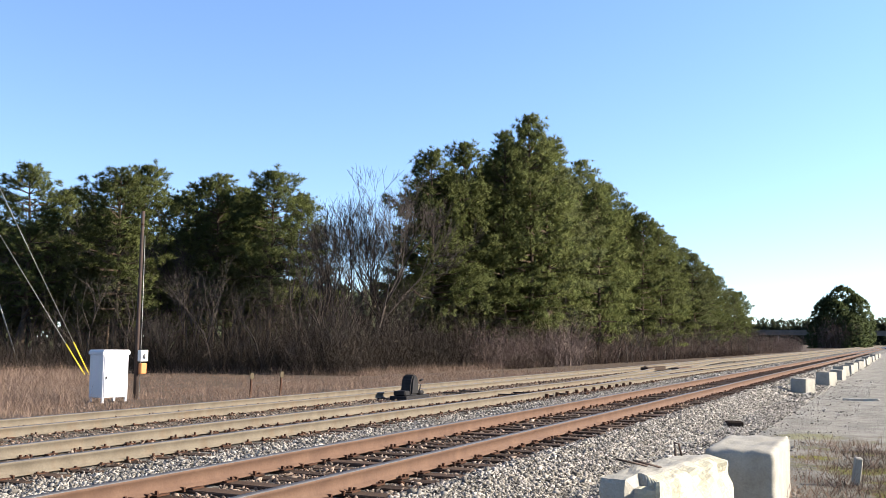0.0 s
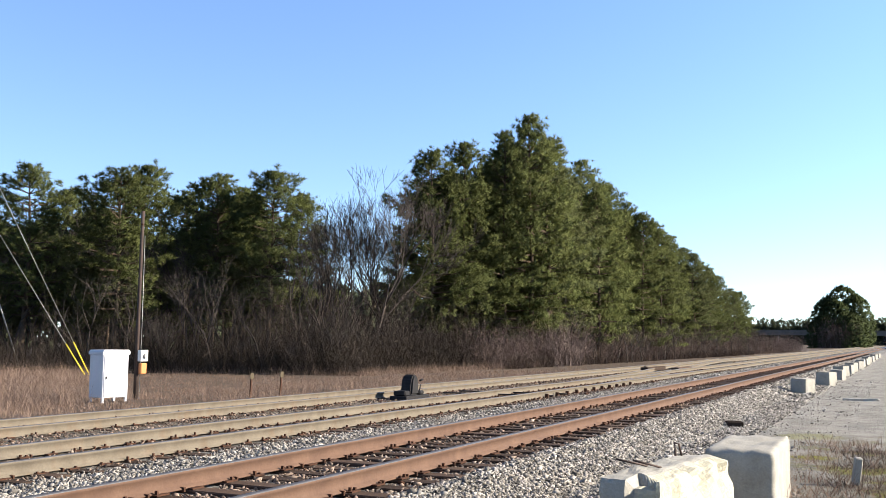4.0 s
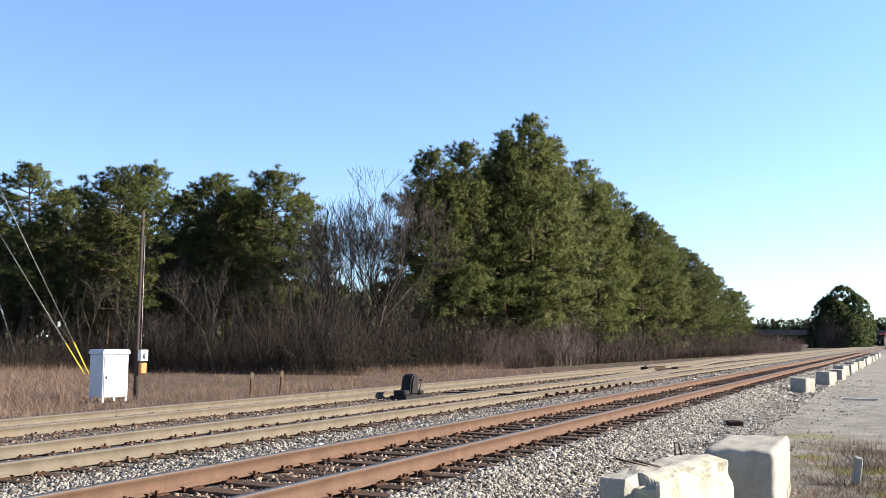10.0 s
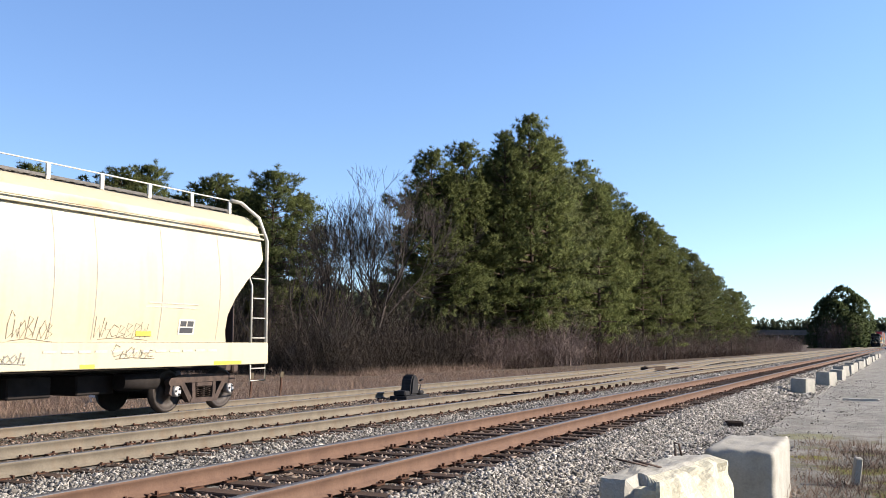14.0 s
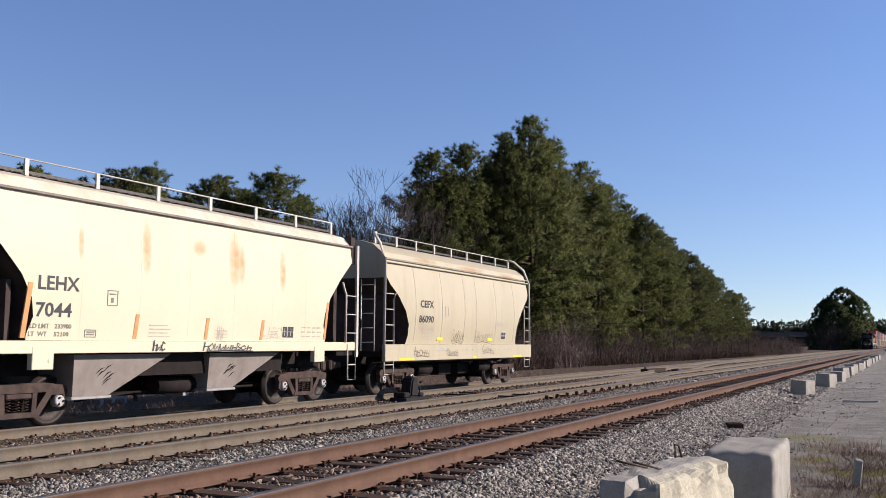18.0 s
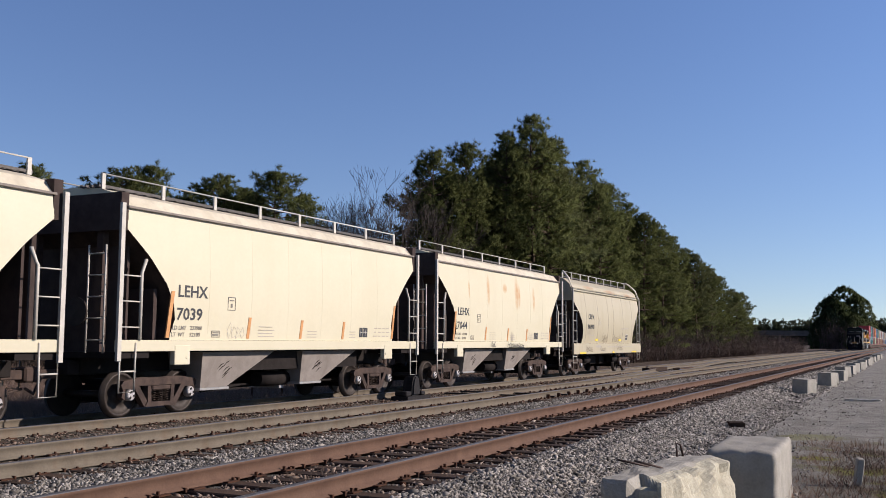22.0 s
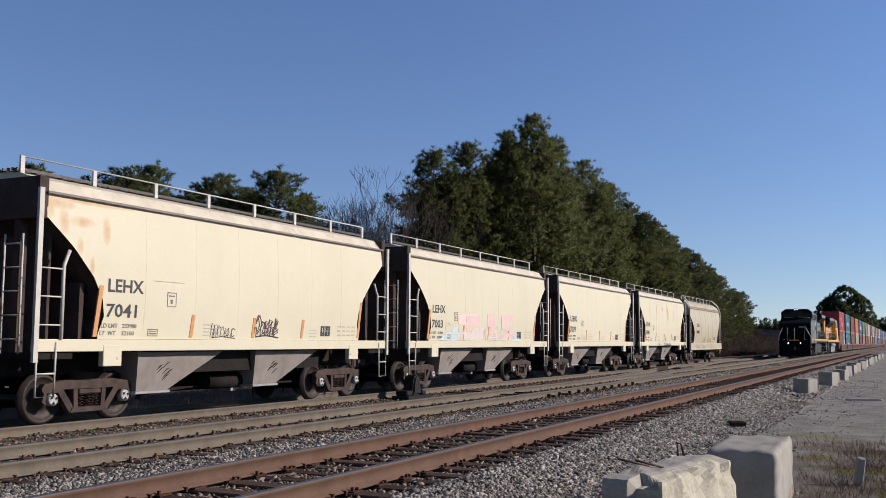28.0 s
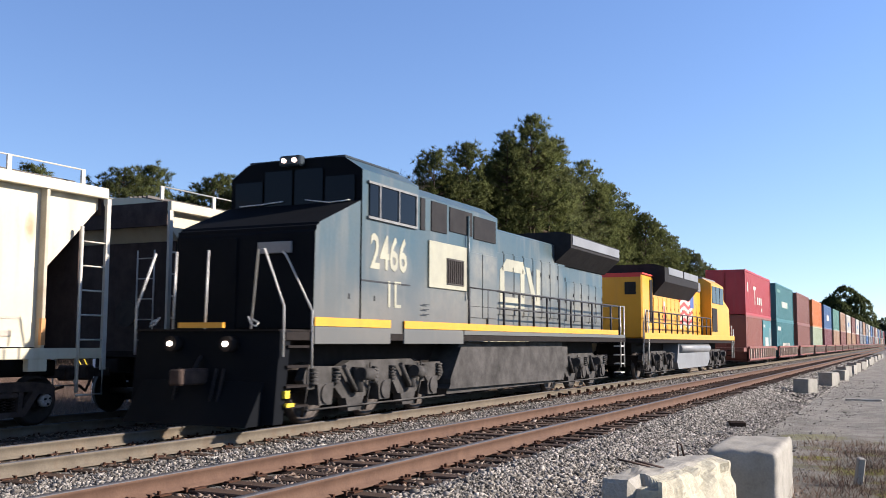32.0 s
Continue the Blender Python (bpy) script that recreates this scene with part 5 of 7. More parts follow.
    me.set_sharp_from_angle(angle=0.5)
    return me


def corner(parent, xe, s, side, post_top, cut, zs):
    """Ladder, end post, sill step and pad at one corner; s is the end, side the face."""
    y = side * 1.57
    xo, xi = s * xe, s * (xe - 0.56)
    bm = B()
    box(bm, xo - 0.05, xo + 0.05, y - 0.03, y + 0.03, zs - 0.4, post_top)
    part("end_post", bm, WHITE, parent, "white end post")
    bm = B()
    tube(bm, [(xi, y, zs), (xi, y, cut - 0.3), (xi - s * 0.03, y * 0.99, cut - 0.25), (xi - s * 0.14, y * 0.985, cut)], 0.035, 6)
    for i in range(int((cut - 0.2 - zs) / 0.5) + 1):
        z = zs + 0.25 + i * 0.5
        tube(bm, [(xo, y, z), (xi, y, z)], 0.016, 5)
    part("ladder", bm, WHITE, parent, "white grab-iron ladder")
    bm = B()
    tube(bm, [(xo - s * 0.04, y, zs - 0.2), (xo - s * 0.04, y, zs - 1.0), (xi + s * 0.12, y, zs - 1.0), (xi + s * 0.1, y, zs - 0.05)], 0.02, 5)
    tube(bm, [(xo - s * 0.04, y, zs - 0.6), (xi + s * 0.1, y, zs - 0.6)], 0.018, 5)
    part("sill_step", bm, WHITE, parent, "white sill step")


def running_board(parent, xe, z, posts=8, yrail=0.82, h=0.27):
    bm = B()
    for y0, y1 in ((-0.80, -0.32), (0.32, 0.80)):
        for k in range(5):
            yy = y0 + (y1 - y0) * k / 4
            box(bm, -xe, xe, yy - 0.016, yy + 0.016, z - 0.02, z + 0.035)
        for i in range(40):
            x = -xe + 2 * xe * (i + 0.5) / 40
            box(bm, x - 0.012, x + 0.012, y0, y1, z - 0.02, z + 0.02)
    part("running_board", bm, GRATE, parent, "grey open-grate roof walkway")
    for s in (-1, 1):
        bm = B()
        for i in range(posts):
            x = -xe + 0.1 + (2 * xe - 0.2) * i / (posts - 1)
            box(bm, x - 0.045, x + 0.045, s * yrail - 0.02, s * yrail + 0.02, z - 0.06, z + h)
        tube(bm, [(-xe + 0.05, s * yrail, z + h), (xe - 0.05, s * yrail, z + h)], 0.016, 5)
        part("roof_handrail", bm, WHITE, parent, "white roof handrail")


def under_end(parent, xe, s, brake=False):
    bm = B()
    box(bm, min(s * (xe - 1.8), s * (xe + 0.05)), max(s * (xe - 1.8), s * (xe + 0.05)), -0.32, 0.32, 0.86, 1.16, 0.02)
    box(bm, min(s * (xe - 0.9), s * xe), max(s * (xe - 0.9), s * xe), -1.5, 1.5, 1.20, 1.32)
    part("draft_sill", bm, BLACKISH, parent)
    bm = B()
    box(bm, min(s * xe, s * (xe + 0.62)), max(s * xe, s * (xe + 0.62)), -0.09, 0.09, 0.80, 0.98, 0.02)
    box(bm, min(s * (xe + 0.5), s * (xe + 0.72)), max(s * (xe + 0.5), s * (xe + 0.72)), -0.16, 0.16, 0.74, 1.04, 0.04)
    tube(bm, [(s * (xe + 0.05), 0.35, 0.85), (s * (xe + 0.3), 0.3, 0.5), (s * (xe + 0.66), 0.1, 0.62)], 0.03, 6)
    part("coupler", bm, TRUCK, parent)
    if brake:
        bm = B()
        lathe_x(bm, [(-0.02, 0.28), (0.02, 0.28)], 18)
        me = mesh_of(bm, "brake_wheel")
        me.transform(Matrix.Rotation(radians(90), 4, "Z"))
        part("brake_wheel", me, WHEEL, parent, m=pose(s * (xe + 0.10), -0.55, 2.1))
        bm = B()
        for y in (-1.2, -0.75):
            tube(bm, [(s * (xe + 0.03), y, 1.3), (s * (xe + 0.03), y, 3.4)], 0.02, 5)
        for i in range(5):
            tube(bm, [(s * (xe + 0.03), -1.2, 1.55 + i * 0.42), (s * (xe + 0.03), -0.75, 1.55 + i * 0.42)], 0.015, 5)
        part("end_ladder", bm, WHITE, parent)


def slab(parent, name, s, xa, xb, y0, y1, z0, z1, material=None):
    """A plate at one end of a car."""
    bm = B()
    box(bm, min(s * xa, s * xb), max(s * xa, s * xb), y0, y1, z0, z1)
    return part(name, bm, material or SHADED_GRIME, parent)


def chute(parent, x, material=None, mark=True):
    bm = B()
    top, bot = ((x - 0.84, x + 1.75), (x - 0.70, x + 0.20))
    for s in (-1,):
        vs = [bm.verts.new(p) for p in ((top[0], -1.33, 1.30), (top[1], -1.33, 1.30), (top[1], 1.33, 1.30), (top[0], 1.33, 1.30), (bot[0], -1.16, 0.52), (bot[1], -1.16, 0.52), (bot[1], 1.16, 0.52), (bot[0], 1.16, 0.52))]
        for q in ((0, 1, 5, 4), (1, 2, 6, 5), (2, 3, 7, 6), (3, 0, 4, 7), (4, 5, 6, 7), (3, 2, 1, 0)):
            bm.faces.new([vs[i] for i in q])
    bmesh.ops.recalc_face_normals(bm, faces=bm.faces)
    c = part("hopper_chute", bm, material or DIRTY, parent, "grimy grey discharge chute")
    bm = B()
    box(bm, bot[0] - 0.05, bot[1] + 0.05, -1.2, 1.2, 0.46, 0.518, 0.01)
    box(bm, bot[0] - 0.3, bot[0] - 0.1, -0.75, 0.75, 0.36, 0.44, 0.01)
    part("outlet_gate", bm, WIRE, c)
    if mark:
        bm = B()
        rr = random.Random(int(x * 10))
        for i in range(7):
            a, b = rr.uniform(-0.16, 0.16), rr.uniform(-0.14, 0.14)
            prism(bm, [(x + a - 0.1, 0.90 + b - 0.06), (x + a + 0.02, 0.93 + b), (x + a + 0.12, 0.98 + b), (x + a, 0.95 + b)], -1.03 - 0.25, -1.0)
        for v in bm.verts:
            v.co.y = -1.335 + (1.30 - v.co.z) * 0.218 + (0.0 if v.co.y < -1.1 else 0.02) - 0.0
        part("overspray", bm, BLACKISH, c, "dark sprayed mark")


def rigging(parent):
    """Brake gear and the deep middle web between the chutes."""
    bm = B()
    box(bm, -3.2, 3.2, -0.1, 0.1, 0.40, 0.855)
    tube(bm, [(-0.7, -0.7, 0.62), (0.6, -0.7, 0.62)], 0.19, 10)
    tube(bm, [(-3.0, -0.5, 0.5), (3.0, -0.5, 0.48)], 0.03, 6)
    tube(bm, [(-3.0, -0.9, 0.42), (-1.2, -0.6, 0.5)], 0.025, 6)
    part("brake_rigging", bm, BLACKISH, parent)


def scribble(parent, x, z, w, h, y, seed, material, n=9, r=0.012, name="graffiti", label="sprayed graffiti scrawl", yf=None):
    """Loose sprayed loops on the car's side."""
    rr = random.Random(seed)
    bm = B()
    g = w / n
    for i in range(n):
        x0 = x + g * i
        tall = rr.uniform(0.65, 1.0) if i else 1.15
        shape = rr.choice((((0.1, 0), (0.25, 1), (0.75, 0.85), (0.3, 0.5), (0.9, 0.3), (0.15, 0.0)), ((0.9, 0.8), (0.4, 0.95), (0.1, 0.5), (0.4, 0.05), (0.95, 0.2)), ((0.1, 1), (0.2, 0), (0.55, 0.6), (0.85, 0.0), (1.0, 0.9)), ((0.0, 0.5), (0.5, 1.0), (0.9, 0.5), (0.45, 0.0), (0.05, 0.4)), ((0.2, 0), (0.35, 1.0), (0.3, 0.5), (0.95, 0.55), (0.8, 0.0))))
        tube(bm, [(x0 + g * (1.15 * a + 0.18 * c) + rr.gauss(0, 0.06 * g), y, z + h * c * tall + rr.gauss(0, 0.03 * h)) for a, c in shape], r, 4)
    if n > 4:
        tube(bm, [(x + 0.1 * w, y, z - 0.08 * h), (x + 0.5 * w, y, z + 0.02 * h), (x + 1.05 * w, y, z - 0.12 * h)], r * 0.8, 4)
    for v in bm.verts:
        v.co.y = (yf(v.co.z) - 0.004 if yf else y) + (v.co.y - y) * 0.15
    return tagged(part(name, bm, material, parent, label), kind="stuff")


def bars(parent, rows, y, material=None, name="stencil"):
    """Unreadable stencilling as plain bars: rows of (x, z, width, height)."""
    bm = B()
    for x, z, w, h in rows:
        box(bm, x, x + w, -0.004, 0.0, z, z + h)
    for v in bm.verts:
        v.co.y += (y(v.co.z) - 0.003) if callable(y) else y
    return tagged(part(name, bm, material or GREYINK, parent), kind="stuff")


def side_y(z, width, bulge, z0, z1):
    k = (z - z0) / (z1 - z0)
    return -(width + bulge * math.sin(math.pi * min(1, 0.08 + k * 0.92)))


PINKS = mat("faded_pink_spray", (0.60, 0.36, 0.36), (0.60, 0.47, 0.41), rough=0.6, scale=2, bump=0)
PALE_PINK = mat("pale_pink_spray", (0.62, 0.47, 0.43), (0.61, 0.51, 0.43), rough=0.6, scale=2, bump=0)
AQUAS = mat("faded_aqua_spray", (0.36, 0.50, 0.54), (0.52, 0.55, 0.50), rough=0.6, scale=2, bump=0)
LILACS = mat("faded_lilac_spray", (0.55, 0.47, 0.46), (0.59, 0.51, 0.43), rough=0.6, scale=2, bump=0)
TAGINK = mat("brown_marker_scrawl", (0.10, 0.075, 0.05), (0.15, 0.11, 0.07), rough=0.6, bump=0)
MAROON = mat("maroon_spray", (0.12, 0.035, 0.035), (0.07, 0.03, 0.03), rough=0.6, bump=0)

STATIONS = [(1.56, 4.72), (1.66, 4.72), (1.98, 4.60), (2.30, 4.66), (2.70, 4.90), (3.15, 5.33), (3.27, 5.46), (3.64, 5.92), (3.70, 6.0), (4.15, 6.0)]


def rounded_hopper(number, material, label, seed):
    """Cream two-bay covered hopper with scooped ends."""
    rr = random.Random(seed)
    c = thing("covered_hopper", label, "freight car", group="covered hopper cars")
    body = part("body", car_body(STATIONS, 1.48, 0.07), [material, SHADED_GRIME, ROOF_PAINT], c)
    face_y = lambda z: side_y(z, 1.48, 0.07, 1.56, 4.15)
    bm = B()
    for s in (-1, 1):
        box(bm, -6.02, 6.02, s * 1.53 - 0.02, s * 1.53 + 0.02, 4.12, 4.17, 0.008)
    part("eave_strip", bm, DIRTY, body, "thin dark eave strip")
    for s in (-1, 1):
        bm = B()
        box(bm, -6.2, 6.2, min(s * 1.46, s * 1.56), max(s * 1.46, s * 1.56), 1.33, 1.555, 0.01)
        part("side_sill", bm, material, c)
    bm = B()
    box(bm, -5.95, 5.95, -0.35, 0.35, 0.9, 1.3)
    # wide dark box added to black out the view between the chutes
    box(bm, -3.3, 3.3, -1.15, 1.15, 0.86, 1.31)
    part("centre_sill", bm, BLACKISH, c)
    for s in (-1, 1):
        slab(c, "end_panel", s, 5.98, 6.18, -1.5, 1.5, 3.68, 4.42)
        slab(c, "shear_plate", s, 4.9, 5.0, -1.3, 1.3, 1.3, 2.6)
        # added plate that fills the open scoop with shade colour
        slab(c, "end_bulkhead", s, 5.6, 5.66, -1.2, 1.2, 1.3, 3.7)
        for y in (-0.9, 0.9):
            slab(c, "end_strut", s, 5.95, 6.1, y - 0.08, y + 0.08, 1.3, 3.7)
    for s in (-1, 1):
        for side in (-1, 1):
            corner(c, 6.2, s, side, 4.2, 3.15, 1.55)
            bm = B()
            box(bm, min(s * 4.15, s * 4.62), max(s * 4.15, s * 4.62), min(side * 1.44, side * 1.57), max(side * 1.44, side * 1.57), 1.05, 1.45, 0.01)
            tube(bm, [(s * 4.25, side * 1.55, 1.2), (s * 4.25, side * 1.58, 1.2)], 0.035, 8)
            part("jacking_pad", bm, material, c)
        under_end(c, 6.2, s, s < 0)
        truck(c, s * 4.44)
    rigging(c)
    for x in (-2.62, 1.2):
        chute(c, x)
    running_board(c, 6.1, 4.60, h=0.25)
    for i in range(5):
        bm = B()
        lathe_x(bm, [(-0.03, 0.26), (0.04, 0.24), (0.06, 0.0001)], 14)
        me = mesh_of(bm, "roof_hatch")
        me.transform(Matrix.Rotation(radians(90), 4, "X"))
        part("roof_hatch", me, material, c, m=pose(-4.6 + i * 2.3, 0, 4.65))
    bm = B()
    for x in (-3.55, -2.05, -0.6, 0.9, 2.35, 3.75):
        pts = [(x, side_y(z, 1.48, 0.07, 1.56, 4.15) + 0.003, z) for z in np.linspace(1.6, 4.08, 8)]
        tube(bm, pts, 0.005, 4)
    tagged(part("weld_seam", bm, material, body), kind="stuff")
    # reflectors and lettering on the sunlit side
    for x, z0, z1 in ((-4.80, 1.60, 2.56), (-2.14, 1.60, 2.08), (-0.02, 1.60, 2.06), (1.96, 1.60, 2.06), (4.68, 1.62, 2.58)):
        bm = B()
        lean = 0.10 * (z1 - z0)
        prism(bm, [(x - 0.05, z0), (x + 0.05, z0), (x + 0.05 + lean, z1), (x - 0.05 + lean, z1)], -0.01, 0.02)
        for v in bm.verts:
            v.co.y += face_y(v.co.z)
        part("reflector_strip", bm, ORANGE_TAB, c, "faded orange reflector strip")
    words_on("LEHX", 0.25, c, -4.54, 2.45, face_y, 0.93)
    words_on(number, 0.26, c, -4.56, 1.97, face_y, 0.80)
    words_on("LD LMT", 0.085, c, -4.66, 1.77, face_y, 0.42, INK_SOFT)
    words_on("233900", 0.085, c, -4.12, 1.77, face_y, 0.38, INK_SOFT)
    words_on("LT  WT", 0.085, c, -4.68, 1.63, face_y, 0.40, INK_SOFT)
    words_on("52100", 0.085, c, -4.12, 1.63, face_y, 0.33, INK_SOFT)
    bars(c, [(-2.92, 2.22, 0.27, 0.015), (-2.92, 2.50, 0.27, 0.015), (-2.92, 2.22, 0.015, 0.29), (-2.665, 2.22, 0.015, 0.29), (-2.87, 2.43, 0.17, 0.025), (-2.82, 2.28, 0.06, 0.09),
             (-3.42, 1.62, 0.28, 0.015), (-3.42, 1.75, 0.28, 0.015), (-3.42, 1.62, 0.015, 0.14), (-3.155, 1.62, 0.015, 0.14), (-3.38, 1.66, 0.2, 0.03), (-3.38, 1.71, 0.2, 0.02)], face_y, INK_SOFT)
    bars(c, [(x, 1.64 + 0.075 * k, 0.62 - 0.08 * (k % 2), 0.02) for x in (-1.75,) for k in range(4)] + [(0.28, 1.64 + 0.07 * k, 0.42, 0.018) for k in range(3)] + [(2.3, 1.64 + 0.075 * k, 0.32, 0.02) for k in range(3)], face_y)
    bars(c, [(3.62 + 0.24 * i, 1.68 + 0.11 * k, 0.18 - 0.04 * ((i + k) % 2), 0.03) for i in range(4) for k in range(3)] + [(2.6, 1.42, 0.34, 0.05), (-5.2, 1.44, 0.9, 0.03)], face_y)
    bars(c, [(2.82, 1.66, 0.17, 0.26), (3.02, 1.66, 0.24, 0.26)], face_y, INK, "data_panel")
    bars(c, [(2.88 + 0.13 * i, 1.70, 0.015, 0.18) for i in range(3)] + [(2.84, 1.79, 0.4, 0.012)], lambda z: face_y(z) - 0.004, WHITE, "data_panel_mark")
    return c


LEHX_SIDE = lambda z: side_y(z, 1.48, 0.07, 1.56, 4.15)
hopper_7044 = rounded_hopper("7044", CREAM_RUNS, "cream covered hopper car with rust runs and graffiti", 1)
scribble(hopper_7044, -1.7, 1.36, 0.35, 0.2, -1.575, 5, INK, 3, 0.016)
scribble(hopper_7044, -0.2, 1.36, 1.7, 0.16, -1.575, 6, INK, 9, 0.014)
scribble(hopper_7044, 0.35, 1.58, 0.2, 0.3, -1.572, 7, GREYINK, 3, 0.01, yf=LEHX_SIDE)
scribble(hopper_7044, 2.0, 1.65, 0.9, 0.35, -1.572, 8, GREYINK, 5, 0.006, yf=LEHX_SIDE)
hopper_7039 = rounded_hopper("7039", CREAM, "clean cream covered hopper car with a grey scrawl", 2)
scribble(hopper_7039, -2.9, 1.6, 0.6, 0.3, -1.572, 9, GREYINK, 4, 0.008, yf=LEHX_SIDE)
hopper_7003 = rounded_hopper("7003", CREAM, "cream covered hopper car with a faded pink and aqua graffiti piece", 3)


def blotch(parent, pts, material, lift):
    """A patch of faded spray paint that follows the car's side."""
    bm = B()
    prism(bm, pts, -0.004, 0.0)
    bmesh.ops.triangulate(bm, faces=bm.faces[:])
    for v in bm.verts:
        v.co.y += LEHX_SIDE(v.co.z) - lift
    part("graffiti", bm, material, parent, "faded sprayed letters")


blotch(hopper_7003, [(-4.1, 1.57), (-2.6, 1.57), (-2.45, 1.8), (-2.6, 2.02), (-3.0, 1.98), (-3.1, 1.86), (-3.55, 1.8), (-3.8, 1.66)], AQUAS, 0.003)
blotch(hopper_7003, [(-2.56, 2.12), (-2.54, 2.42), (-1.08, 2.5), (-1.03, 2.2), (-1.5, 2.1), (-1.55, 1.7), (-2.03, 1.7), (-2.09, 2.1)], PALE_PINK, 0.004)
blotch(hopper_7003, [(-1.98, 2.1), (-1.93, 2.4), (-0.81, 2.44), (-0.81, 2.15), (-1.55, 2.08), (-1.61, 1.86), (-1.87, 1.82)], PINKS, 0.007)
blotch(hopper_7003, [(-2.35, 1.6), (-0.5, 1.6), (-0.44, 2.02), (-1.18, 2.0), (-1.5, 1.84), (-2.3, 1.86)], LILACS, 0.005)
blotch(hopper_7003, [(-0.15, 2.12), (-0.15, 2.5), (0.56, 2.52), (0.6, 2.14), (0.41, 2.05), (0.43, 1.72), (0.17, 1.72), (0.15, 2.05)], PINKS, 0.006)
blotch(hopper_7003, [(-0.23, 1.62), (0.83, 1.62), (0.78, 1.95), (-0.18, 1.9)], LILACS, 0.003)
blotch(hopper_7003, [(1.2, 2.14), (1.2, 2.48), (2.37, 2.54), (2.31, 2.3), (1.57, 2.26), (1.63, 2.08), (2.37, 2.0), (2.31, 1.72), (1.25, 1.66), (1.25, 1.8), (2.0, 1.84), (1.94, 1.92), (1.31, 1.98)], PINKS, 0.006)
blotch(hopper_7003, [(1.15, 1.6), (2.53, 1.6), (2.53, 1.9), (1.15, 1.8)], LILACS, 0.003)
blotch(hopper_7003, [(2.3, 1.57), (3.2, 1.57), (3.0, 1.72), (2.5, 1.9), (2.3, 1.8)], AQUAS, 0.0025)
scribble(hopper_7003, -3.7, 1.6, 6.5, 0.5, -1.57, 21, WHITE, 14, 0.008, yf=lambda z: LEHX_SIDE(z) - 0.006)
hopper_7041 = rounded_hopper("7041", CREAM_CORNER, "cream covered hopper car with rusty corner and dark graffiti tags", 4)
scribble(hopper_7041, -1.55, 1.62, 0.85, 0.26, -1.575, 10, INK, 7, 0.012, yf=LEHX_SIDE)
scribble(hopper_7041, 0.0, 1.66, 0.95, 0.42, -1.575, 11, INK, 5, 0.02, yf=lambda z: LEHX_SIDE(z) - 0.004)
scribble(hopper_7041, 0.05, 1.70, 0.9, 0.36, -1.572, 12, MAROON, 4, 0.026, yf=LEHX_SIDE)
bars(hopper_7041, [(-3.35, 2.72, 0.9, 0.012)], LEHX_SIDE)


def round_side_hopper():
    """Beige hopper whose side is a smooth drum, with a deep sill."""
    c = thing("covered_hopper", "beige drum-sided covered hopper car at the head of the train", "freight car", group="covered hopper cars")
    st = [(1.50, 4.55), (1.75, 4.46), (2.10, 4.48), (2.50, 4.72), (2.95, 5.18), (3.25, 5.62), (3.45, 5.80), (3.95, 5.80)]
    body = part("body", car_body(st, 1.40, 0.16, roof=((1.0, 3.95), (0.93, 4.22), (0.72, 4.46), (0.35, 4.6), (0.0, 4.63))), [TAN_CREAM, SHADED_GRIME, TAN_CREAM], c)
    face_y = lambda z: side_y(z, 1.40, 0.16, 1.5, 3.95)
    bm = B()
    for s in (-1, 1):
        box(bm, -5.82, 5.82, s * 1.47 - 0.025, s * 1.47 + 0.025, 3.90, 3.94, 0.006)
        box(bm, -5.82, 5.82, s * 1.46 - 0.025, s * 1.46 + 0.025, 4.02, 4.05, 0.006)
    part("eave_strip", bm, TAN_CREAM, body)
    for s in (-1, 1):
        bm = B()
        box(bm, -5.98, 5.98, min(s * 1.44, s * 1.56), max(s * 1.44, s * 1.56), 1.00, 1.495, 0.012)
        part("side_sill", bm, TAN_CREAM, c)
    bm = B()
    for x in (-4.06, -2.18, -0.41, 0.59, 2.36, 4.17):
        tube(bm, [(x, side_y(z, 1.40, 0.16, 1.5, 3.95) + 0.006, z) for z in np.linspace(1.55, 3.86, 9)], 0.014, 4)
    tagged(part("weld_seam", bm, GREYINK, body), kind="stuff")
    bm = B()
    box(bm, -5.6, 5.6, -0.35, 0.35, 0.86, 1.12)
    part("centre_sill", bm, BLACKISH, c)
    for x in (-1.6, 0, 1.6):
        bm = B()
        box(bm, x - 0.5, x + 0.5, -0.6, 0.6, 0.45, 0.855, 0.03)
        part("outlet_gate", bm, BLACKISH, c)
    for s in (-1, 1):
        slab(c, "shear_plate", s, 4.4, 4.5, -1.2, 1.2, 1.3, 2.2)
        # added dark plate, so that the open end reads as shade
        slab(c, "end_bulkhead", s, 5.2, 5.26, -1.1, 1.1, 1.12, 3.3)
        bm = B()
        tube(bm, [(s * 2.4 - 0.5, -0.9, 0.7), (s * 2.4 + 0.5, -0.9, 0.7)], 0.18, 10)
        part("air_reservoir", bm, BLACKISH, c)
    for s in (-1, 1):
        for side in (-1, 1):
            y = side * 1.5
            bm = B()
            tube(bm, [(s * 5.35, side * 0.85, 4.84), (s * 5.62, side * 0.95, 4.80), (s * 5.86, side * 1.3, 4.45), (s * 5.92, y, 3.9), (s * 5.96, y, 1.05)], 0.045, 6)
            part("end_post", bm, WHITE, c, "white bent end rail")
            bm = B()
            xo, xi = s * 5.95, s * 5.38
            tube(bm, [(xi, y, 1.5), (xi, y, 2.8), (xi - s * 0.12, y, 3.0)], 0.03, 6)
            for i in range(4):
                tube(bm, [(xo, y, 1.6 + i * 0.46), (xi, y, 1.6 + i * 0.46)], 0.016, 5)
            tube(bm, [(xo, y, 1.2), (xo, y, 0.62), (xi, y, 0.62), (xi, y, 1.2)], 0.02, 5)
